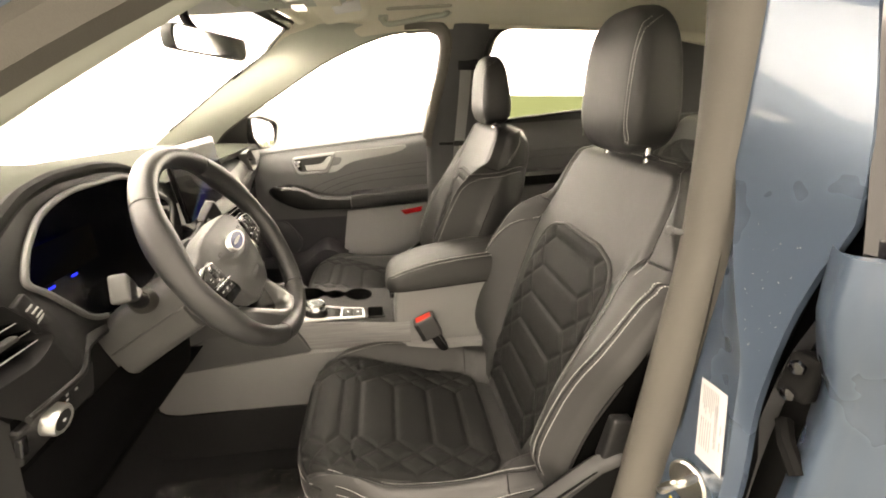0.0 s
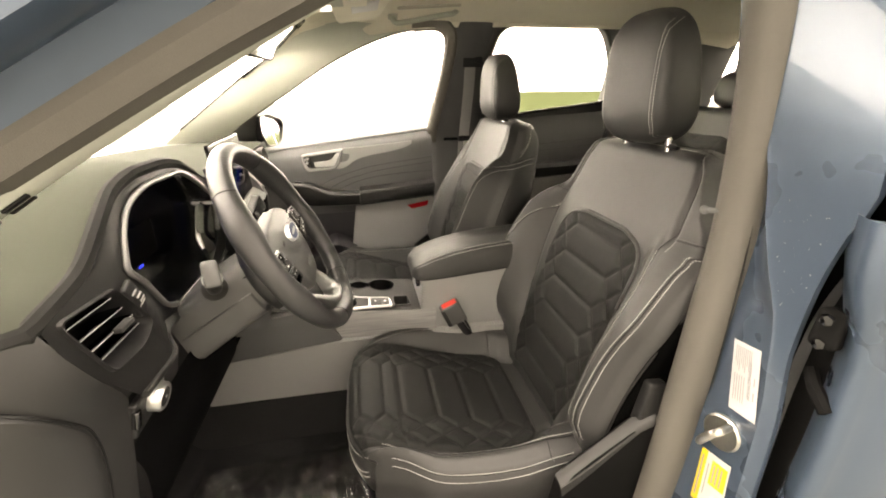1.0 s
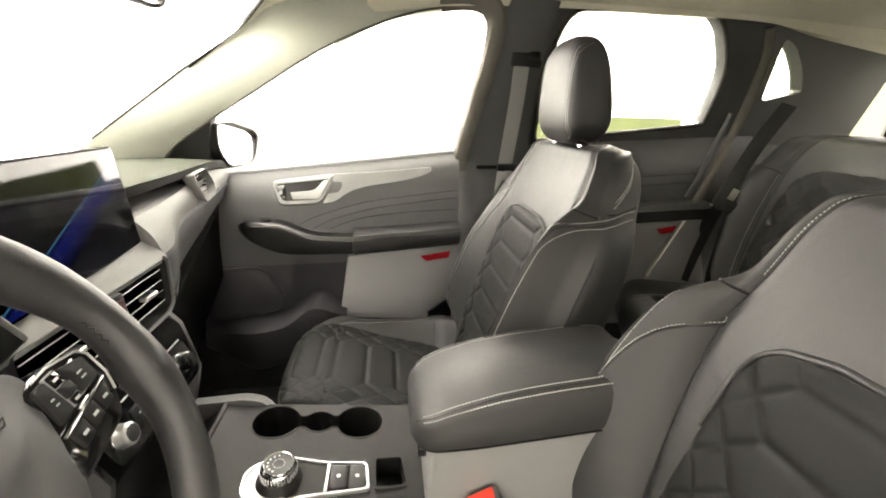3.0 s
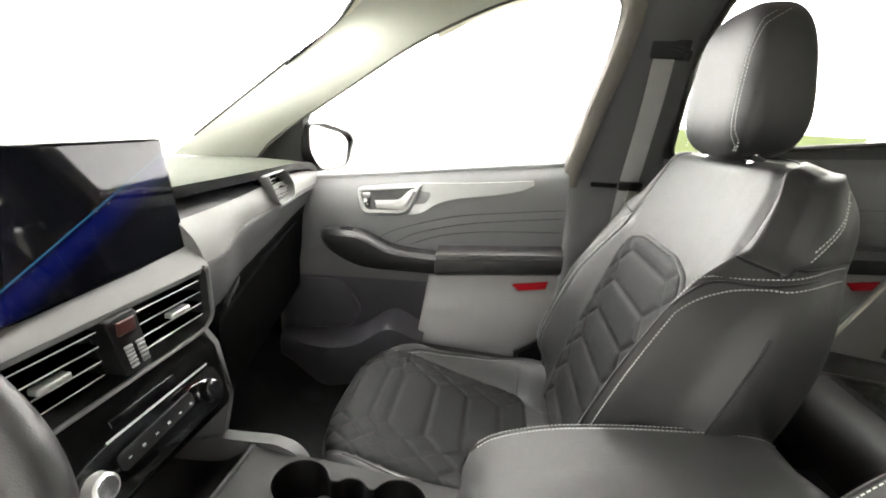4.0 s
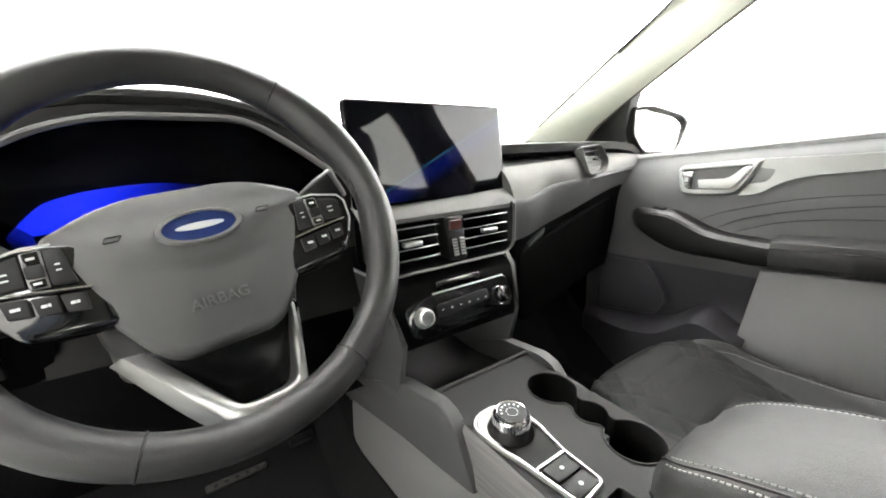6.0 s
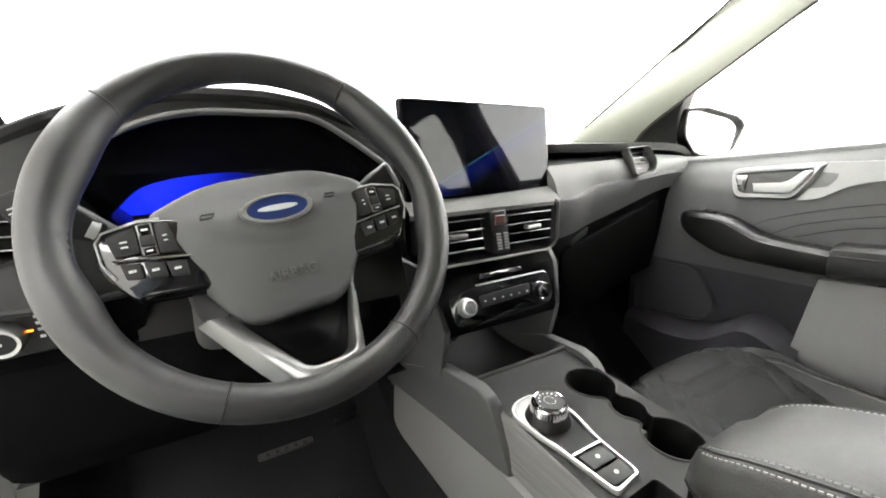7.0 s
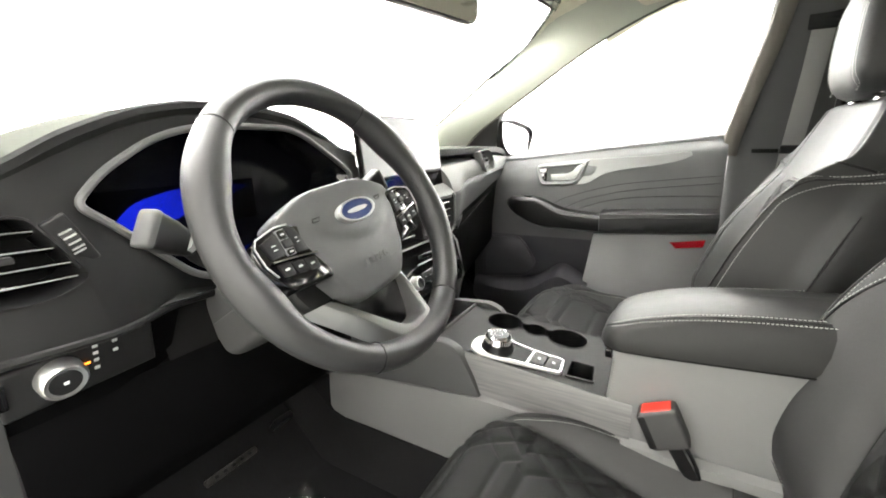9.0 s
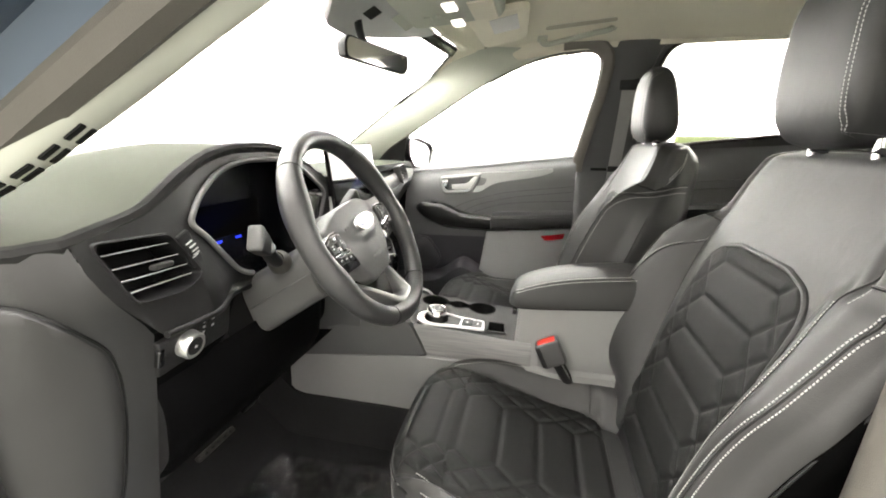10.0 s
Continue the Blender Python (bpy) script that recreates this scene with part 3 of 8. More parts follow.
# windshield with its dark printed rim
rows = []
for i, u in enumerate(span(0, 1, 16)):
    row = []
    for y in span(-0.74, 0.74, 26):
        e = (abs(y) / 0.66) ** 2
        top = Vector((header_x(y) - 0.01, y, 1.462 - 0.012 * e))
        low = Vector((-1.16 + 0.16 * e, y, 1.00))
        p = top.lerp(low, u)
        p.z += 0.05 * math.sin(math.pi * u) * (1 - 0.8 * e)
        row.append(p)
    rows.append(row)
ws = put("window_front", *sheet(rows), GLASS)
ws.visible_shadow = False
ws.modifiers.new("thick", "SOLIDIFY").thickness = 0.004
tagged(ws, "clear curved windshield", "windshield", kind="structure")
band = [[p + Vector((0.0, 0, -0.004)) for p in rows[0]], [p.lerp(q, 0.22) + Vector((0, 0, -0.004)) for p, q in zip(rows[0], rows[1])]]
put("printed_rim", *sheet(band), DARK, ws, "black printed rim")

corner = path(W_LINE, 60)
put("printed_edge", *tube([p + Vector((0.002, -0.004, -0.002)) for p in corner[30:]] + [Vector((-0.292, 0.54, 1.456)), Vector((-0.318, 0.44, 1.455))], 0.0035, False, 8), DARK, ws, "black printed side edge")
rows = [[p, Vector((header_x(p.y) + 0.05, p.y - 0.03, roof_z(header_x(p.y) + 0.05, p.y - 0.03) - 0.002))] for p in corner[44:]] + [[Vector((header_x(y), y, 1.452)), Vector((header_x(y) + 0.05, y, roof_z(header_x(y) + 0.05, y) - 0.002))] for y in (0.54, 0.44)]
gus = put("trim_roof_corner_right", *sheet(rows), LINER)
tagged(gus, "beige cloth corner between the pillar trim and headliner", "roof trim", kind="structure")

# tailgate glass and its frame
rear_glass = put("window_back", *plate(rounded([(1.72, -0.56, 1.12), (1.72, 0.56, 1.12), (1.62, 0.50, 1.44), (1.62, -0.50, 1.44)], 0.06, 5), (-1, 0, -0.3), 0.004), TINTED, smooth=False)
rear_glass.visible_shadow = False
tagged(rear_glass, "tinted tailgate glass", "car window", kind="structure")
ring = rounded([(1.715, -0.56, 1.12), (1.715, 0.56, 1.12), (1.615, 0.50, 1.44), (1.615, -0.50, 1.44)], 0.06, 5)
put("frame", *tube(even(ring + ring[:1], 60, True), 0.045, True, 8, (1, 0, 0)), HARD, rear_glass, "black tailgate frame")
for s_ in (1, -1):
    tp = put("wall_tail_right" if s_ > 0 else "wall_tail_left", *plate([(1.60, s_ * 0.78, 0.4), (1.60, s_ * 0.62, 1.46), (1.74, s_ * 0.52, 1.46), (1.78, s_ * 0.60, 0.4)], (-0.7, -s_, 0), 0.03), HARD, smooth=False)
    tagged(tp, "black luggage bay side trim", "pillar trim", kind="structure")


# ---- passenger door ----
def door_y(x, z):
    """Inner face of the front passenger door."""
    zz = z - 0.104 * x
    y = curve1([(0.34, 0.775), (0.48, 0.765), (0.66, 0.765), (0.76, 0.762), (0.86, 0.762), (0.93, 0.768), (0.985, 0.79), (1.015, 0.825), (1.035, 0.85)], zz)
    return y + 0.08 * min(0.1, x - 0.1)


def on_door(pts, lift=0.0, off=door_y):
    return [Vector((x, off(x, z) - lift, z)) for x, z in pts]


def smooth2(points, n):
    return [(p.x, p.y) for p in path([(x, z, 0) for x, z in points], n)]


def strip_along(line, half, lift, name, mat, parent, label="", off=door_y):
    """A thin raised bead along a line on the door."""
    pts = on_door(line, lift, off)
    return put(name, *tube(pts, half, False, 6, (0, 1, 0)), mat, parent, label)


def front_door():
    ob = thing("door_1", (-0.15, 0.80, 0.45), "closed front passenger door with black and grey trim", "car door", "structure")

    def bottom(u):
        return 0.36

    def zz(u, w):
        x = u
        top = 0.968 + 0.104 * (x + 0.6) + 0.002
        return lerp(top, bottom(u), w)

    us = span(-0.64, 0.192, 60)
    # upper panel
    v, f = grid(lambda x, w: Vector((x, door_y(x, lerp(0.968 + 0.104 * (x + 0.6), 0.69, w)), lerp(0.968 + 0.104 * (x + 0.6), 0.69, w))), us, span(0, 1, 40))
    put("upper_panel", v, f, DOOR_SKIN, ob, "soft black upper panel with moulded lines")
    # lower panel, set in a little
    v, f = grid(lambda x, w: Vector((x, door_y(x, lerp(0.70, 0.34, w)) + 0.012 + 0.02 * w, lerp(0.70, 0.34, w))), us, span(0, 1, 20))
    put("lower_panel", v, f, LOWER, ob, "hard black lower panel")
    # window sill pad
    rows = []
    for x in span(-0.61, 0.19, 40):
        z = 0.968 + 0.104 * (x + 0.6)
        y = door_y(x, z - 0.012)
        rows.append([Vector((x, y - 0.004, z - 0.022)), Vector((x, y - 0.004, z - 0.006)), Vector((x, y + 0.008, z + 0.004)), Vector((x, y + 0.04, z + 0.004)), Vector((x, y + 0.05, z - 0.03))])
    put("sill_pad", *sheet(rows), GREY, ob, "grey soft window sill")
    # long silver strip that runs into the handle surround
    line = smooth2([(-0.205, 0.972), (-0.10, 0.978), (0.0, 0.986), (0.097, 0.995)], 20) + smooth2([(0.100, 0.984), (0.07, 0.969), (0.0, 0.953), (-0.10, 0.938), (-0.16, 0.921), (-0.205, 0.892), (-0.24, 0.886)], 24)
    pts = on_door(line, 0.006)
    put("trim_strip", *plate(pts, (0, -1, 0), 0.014, 0.002), STRIP, ob, "long tapering pale grey strip", sharp=30)
    ring = rounded([(x, 0, z) for x, z in ((-0.392, 0.951), (-0.205, 0.973), (-0.235, 0.886), (-0.368, 0.879))], [0.02, 0.01, 0.03, 0.02], 5)
    inner = rounded([(x, 0, z) for x, z in ((-0.380, 0.942), (-0.222, 0.959), (-0.253, 0.899), (-0.356, 0.893))], [0.012, 0.008, 0.018, 0.012], 5)
    a = [Vector((p.x, door_y(p.x, p.z) - 0.002, p.z)) for p in ring]
    b = [Vector((p.x, door_y(p.x, p.z) - 0.011, p.z)).lerp(Vector((q.x, door_y(q.x, q.z) - 0.011, q.z)), 0.4) for p, q in zip(ring, inner)]
    c = [Vector((q.x, door_y(q.x, q.z) - 0.009, q.z)) for q in inner]
    d = [Vector((q.x, door_y(q.x, q.z) + 0.03, q.z)) for q in inner]
    sur = put("handle_surround", *loft([a, b, c, d], caps=False), STRIP, ob, "pale grey handle surround")
    put("handle_cup", *plate([p + Vector((0, -0.0335, 0)) for p in d], (0, -1, 0), 0.004), GRIP, ob, "dark recessed cup")
    lever = rounded([(x, 0, z) for x, z in ((-0.345, 0.918), (-0.262, 0.925), (-0.236, 0.955), (-0.222, 0.953), (-0.25, 0.902), (-0.345, 0.897))], [0.006, 0.02, 0.006, 0.006, 0.012, 0.006], 4)
    put("handle", *plate([Vector((p.x, door_y(p.x, p.z) - 0.016 + 0.02 * step(-0.3, -0.36, p.x), p.z)) for p in lever], (0, -1, 0), 0.012, 0.004), SILVER_PAINT, ob, "satin silver pull lever")
    lock = rounded([(x, 0, z) for x, z in ((-0.377, 0.938), (-0.350, 0.941), (-0.345, 0.900), (-0.365, 0.898))], 0.004, 3)
    lk = put("lock_switch", *plate([Vector((p.x, door_y(p.x, p.z) - 0.007, p.z)) for p in lock], (0, -1, 0), 0.01, 0.002), GLOSS, ob, "black door lock switch")
    put("symbol", *box((-0.361, door_y(-0.361, 0.92) - 0.0085, 0.919), (0.008, 0.001, 0.010)), ICON, lk)
    # three moulded lines
    for pts2 in ([(-0.344, 0.795), (-0.279, 0.838), (-0.118, 0.886), (0.05, 0.908), (0.185, 0.922)], [(-0.28, 0.80), (-0.215, 0.834), (-0.086, 0.867), (0.05, 0.885), (0.185, 0.899)], [(-0.232, 0.80), (-0.15, 0.830), (-0.052, 0.847), (0.06, 0.855), (0.185, 0.860)]):
        strip_along(smooth2(pts2, 30), 0.0009, 0.0003, "moulded_line", HARD, ob)
    # armrest: grip in front, pad behind
    rows = []
    for x in span(-0.487, -0.150, 30):
        t = (x + 0.487) / 0.337
        top = curve1([(0, 0.822), (0.1, 0.838), (0.3, 0.838), (0.65, 0.796), (1.0, 0.786)], t)
        bot = curve1([(0, 0.806), (0.15, 0.772), (0.45, 0.735), (1.0, 0.729)], t)
        depth = curve1([(0, 0.012), (0.08, 0.045), (0.3, 0.062), (1, 0.062)], t)
        y = door_y(x, 0.78)
        rows.append([Vector((x, y + 0.02, top)), Vector((x, y - depth * 0.8, top + 0.002)), Vector((x, y - depth, top - 0.008)), Vector((x, y - depth * 1.02, (top + bot) / 2)), Vector((x, y - depth * 0.85, bot + 0.006)), Vector((x, y - depth * 0.6, bot)), Vector((x, y + 0.02, bot))])
    put("pull_grip", *loft(rows), GRIP, ob, "black moulded pull grip")
    rows = []
    for x in span(-0.482, -0.262, 20):
        t = (x + 0.487) / 0.337
        top = curve1([(0, 0.822), (0.1, 0.838), (0.3, 0.838), (0.65, 0.796), (1.0, 0.786)], t) + 0.003
        y = door_y(x, 0.78)
        depth = curve1([(0, 0.010), (0.08, 0.040), (0.3, 0.056), (1, 0.05)], t)
        rows.append([Vector((x, y - 0.002, top)), Vector((x, y - depth * 0.9, top + 0.001)), Vector((x, y - depth * 1.07, top - 0.007)), Vector((x, y - depth * 1.07, top - 0.020))])
    sw = put("switch_panel", *sheet(rows), GRIP, ob, "black window switch panel")
    put("switch", *box((-0.40, door_y(-0.4, 0.8) - 0.034, 0.8455), (0.03, 0.016, 0.006), pose(0, 0, 0, 0, 4, 0), 0.002), HARD, sw, "window switch")
    rows = []
    for x in span(-0.148, 0.190, 24):
        t = (x + 0.148) / 0.338
        top, bot = lerp(0.800, 0.818, t), lerp(0.729, 0.752, t)
        y = door_y(x, 0.78)
        rows.append([Vector((x, y + 0.02, top + 0.004)), Vector((x, y - 0.045, top + 0.002)), Vector((x, y - 0.062, top - 0.005)), Vector((x, y - 0.068, top - 0.022)), Vector((x, y - 0.062, bot + 0.014)), Vector((x, y - 0.045, bot)), Vector((x, y + 0.02, bot))])
    pad = put("armrest_pad", *loft(rows), LEATHER, ob, "black padded armrest")
    line = [r[3] + Vector((0, 0, 0.004)) for r in rows]
    put("pad_seam", *tube(line, 0.0014, False, 6), HARD, pad)
    # grey pocket panel with a red reflector
    pocket = rounded([(x, 0, z) for x, z in ((-0.172, 0.716), (0.19, 0.742), (0.19, 0.56), (0.11, 0.47), (-0.205, 0.50))], [0.006, 0.01, 0.03, 0.03, 0.03], 4)
    put("pocket_panel", *plate([Vector((p.x, door_y(p.x, p.z) - 0.018, p.z)) for p in pocket], (0, -1, 0), 0.04, 0.004), POCKET, ob, "pale grey map pocket panel")
    red = rounded([(x, 0, z) for x, z in ((0.064, 0.707), (0.165, 0.722), (0.160, 0.698), (0.084, 0.688))], 0.003, 3)
    put("reflector", *plate([Vector((p.x, door_y(p.x, p.z) - 0.023, p.z)) for p in red], (0, -1, 0), 0.01, 0.001), RED, ob, "red reflector")
    # speaker grille with its raised rim, and the ledge below
    spk = rounded([(x, 0, z) for x, z in ((-0.58, 0.683), (-0.437, 0.684), (-0.375, 0.584), (-0.402, 0.535), (-0.58, 0.515))], [0.01, 0.03, 0.03, 0.03, 0.01], 5)
    grille = put("speaker_grille", *plate([Vector((p.x, door_y(p.x, p.z) - 0.004, p.z)) for p in spk], (0, -1, 0), 0.02, 0.003), LOWER, ob, "black perforated speaker grille")
    put("rim", *tube([Vector((p.x, door_y(p.x, p.z) - 0.003, p.z)) for p in spk], 0.004, True, 6, (0, 1, 0)), LOWER, grille)
    rows = []
    for x in span(-0.62, -0.18, 24):
        t = (x + 0.62) / 0.44
        z = lerp(0.475, 0.505, t) + 0.062 * math.exp(-((t - 0.78) / 0.16) ** 2)
        y = door_y(x, 0.5)
        d = 0.02 + 0.045 * step(0.0, 0.4, t) * (1 - 0.5 * step(0.8, 1.0, t))
        rows.append([Vector((x, y + 0.02, z + 0.03)), Vector((x, y - d * 0.5, z + 0.018)), Vector((x, y - d, z)), Vector((x, y - d * 1.05, z - 0.05)), Vector((x, y - d * 0.8, z - 0.16)), Vector((x, y + 0.03, z - 0.18))])
    put("bottle_ledge", *sheet(rows), LOWER, ob, "black bottle holder ledge")
    # mirror triangle
    tri = [(-0.755, 0.965), (-0.735, 1.03), (-0.63, 1.105), (-0.52, 1.155), (-0.545, 1.10), (-0.572, 0.966)]
    put("mirror_triangle", *plate([Vector((x, 0.775 - 0.30 * (z - 1.0), z)) for x, z in tri], (0, -1, -0.3), 0.05, 0.004), SOFT, ob, "dark triangular cover at the mirror")
    # front edge towards the dashboard
    rows = [[Vector((-0.62, y, z)) for z in span(0.36, 0.97, 8)] for y in (door_y(-0.62, 0.8) - 0.004, 0.86)]
    put("front_edge", *sheet(rows), SOFT, ob)
    return ob


front_door()


def rear_door_panel(side):
    """Inner face of a rear door: black panel, armrest, reflector."""
    ob = thing("door_rear_right" if side > 0 else "door_rear_left", (0.8, side * 0.8, 0.45), "closed rear door with plain black inner panel" if side > 0 else "closed metallic blue rear door seen at the open door gap", "car door", "structure")

    def y_of(x, z):
        return curve1([(0.36, 0.77), (0.55, 0.765), (0.75, 0.765), (0.9, 0.772), (1.02, 0.80), (1.09, 0.84)], z - 0.09 * (x - 0.5))

    v, f = grid(lambda x, w: Vector((x, side * y_of(x, lerp(1.082 + 0.1 * (x - 0.445), 0.36, w)), lerp(1.082 + 0.1 * (x - 0.445), 0.36, w))), span(0.435, 1.25, 30), span(0, 1, 40))
    put("inner_panel", v, f, DOOR_SKIN, ob, "dark grey inner panel")
    rows = []
    for x in span(0.50, 1.06, 20):
        y = y_of(x, 0.8)
        rows.append([Vector((x, side * (y + a), 0.858 + 0.05 * (x - 0.7) + b)) for a, b in ((0.02, 0.02), (-0.045, 0.018), (-0.06, 0.0), (-0.05, -0.04), (0.02, -0.05))])
    put("armrest_pad", *loft(rows), LEATHER, ob, "black padded armrest")
    pk = rounded([(x, 0, z) for x, z in ((0.62, 0.795), (1.04, 0.822), (1.02, 0.52), (0.60, 0.50))], 0.02, 4)
    put("pocket_panel", *plate([Vector((p.x, side * (y_of(p.x, p.z) - 0.012), p.z)) for p in pk], (0, -side, 0), 0.03, 0.004), GREY, ob, "grey pocket panel")
    rd = rounded([(x, 0, z) for x, z in ((0.905, 0.792), (0.985, 0.804), (0.976, 0.780), (0.924, 0.773))], 0.003, 3)
    put("reflector", *plate([Vector((p.x, side * (y_of(p.x, p.z) - 0.016), p.z)) for p in rd], (0, -side, 0), 0.01, 0.001), RED, ob, "red reflector")
    for k in range(2):
        pts = [Vector((x, side * (y_of(x, z) - 0.0008), z)) for x, z in smooth2([(0.5, 0.90 + 0.03 * k), (0.7, 0.93 + 0.03 * k), (1.1, 0.96 + 0.03 * k)], 20)]
        put("moulded_line", *tube(pts, 0.002, False, 6, (0, 1, 0)), SOFT, ob)
    if side > 0:
        run = path([(0.985, 0.735, 0.83), (1.028, 0.742, 0.895), (1.075, 0.752, 0.99), (1.112, 0.762, 1.085), (1.130, 0.752, 1.16), (1.130, 0.725, 1.26), (1.115, 0.690, 1.36), (1.085, 0.668, 1.43)], 50)
        put("aperture_seal", *tube(run, 0.016, False, 10, (0, 1, 0), 0.6), TAUPE, ob, "grey cloth-covered seal of the door opening")
        put("panel_edge", *tube([p + Vector((-0.030, 0.012, 0.006)) for p in run[6:30]], 0.010, False, 8, (0, 1, 0)), SOFT, ob)
    return ob


rear_door_panel(1)
left_rear = rear_door_panel(-1)


def rear_door_skin(ob):
    """Blue outer skin with a rolled leading edge, belt strip and window frame."""
    rows = []
    for z in span(0.36, 1.066, 26):
        y = -curve1([(0.36, 0.81), (0.6, 0.838), (0.8, 0.846), (0.95, 0.842), (1.07, 0.838)], z)
        xe = 0.384 + 0.034 * step(1.03, 0.90, z)
        row = [Vector((xe + 0.07, y + 0.07, z)), Vector((xe + 0.016, y + 0.030, z)), Vector((xe + 0.003, y + 0.010, z)), Vector((xe, y + 0.003, z)), Vector((xe + 0.003, y - 0.004, z)), Vector((xe + 0.012, y - 0.012, z)), Vector((xe + 0.015, y - 0.012, z))]
        row += [Vector((xe + d, y - 0.012 - k, z)) for d, k in ((0.024, 0.009), (0.06, 0.024), (0.12, 0.040), (0.25, 0.055), (0.5, 0.06), (0.86, 0.05))]
        rows.append(row)
    top = [p + Vector((0, 0.0, 0.006)) for p in rows[-1]]
    rows.append(top)
    rows.append([Vector((p.x + 0.006, p.y + 0.010, p.z)) for p in top])
    put("outer_skin", *sheet(rows), BLUE, ob, "metallic blue painted outer skin", sharp=50)
    put("belt_strip", *tube([Vector((x, -0.868 - 0.05 * min(1, (x - 0.41) * 4), 1.082 + 0.06 * (x - 0.43))) for x in span(0.412, 1.2, 10)], 0.010, False, 8, (0, 0, 1)), CHROME, ob, "bright belt strip")
    rows = []
    for t in span(0, 1, 12):
        z = lerp(1.07, 1.46, t)
        y = -(0.830 - 0.25 * (z - 1.09))
        x = 0.404
        rows.append([Vector((x + 0.06, y + 0.02, z)), Vector((x, y + 0.004, z)), Vector((x + 0.004, y - 0.004, z)), Vector((x + 0.075, y - 0.022, z)), Vector((x + 0.08, y + 0.03, z))])
    put("window_frame", *sheet(rows), GLOSS, ob, "gloss black window frame")


rear_door_skin(left_rear)


# ---- the open doorway: pillars in body colour ----
def post_ridge(z):
    """Where the pressed ridge of the door post runs, across its face."""
    return curve1([(0.36, 0.90), (0.80, 0.86), (0.90, 0.78), (0.98, 0.52), (1.06, 0.30), (1.15, 0.22), (1.46, 0.25)], z)


def post_fold(z, t):
    r = post_ridge(z)
    tall = lerp(0.002, 0.013, step(0.87, 1.02, z))
    if t < r:
        return 0.4 * tall * math.sin(math.pi * t / r) - tall * (t / r) ** 3
    return lerp(-tall, 0.006, ((t - r) / (1 - r)) ** 0.85)


def post_at(z, t):
    """A place on the door post's face: 0 at the seal, 1 at its outer edge."""
    lean = max(0.0, z - 0.95)
    yi = -0.665 + 0.18 * lean**1.2
    yo = -curve1([(0.36, 0.80), (0.75, 0.797), (0.88, 0.785), (0.962, 0.789), (1.04, 0.802), (1.093, 0.818), (1.142, 0.813), (1.272, 0.779), (1.46, 0.72)], z)
    xi = curve1([(0.36, 0.37), (0.60, 0.392), (1.05, 0.410), (1.29, 0.388), (1.46, 0.36)], z)
    return Vector((xi, yi - 0.01, z)).lerp(Vector((0.396, yo, z)), t) + Vector((post_fold(z, t), 0, 0))


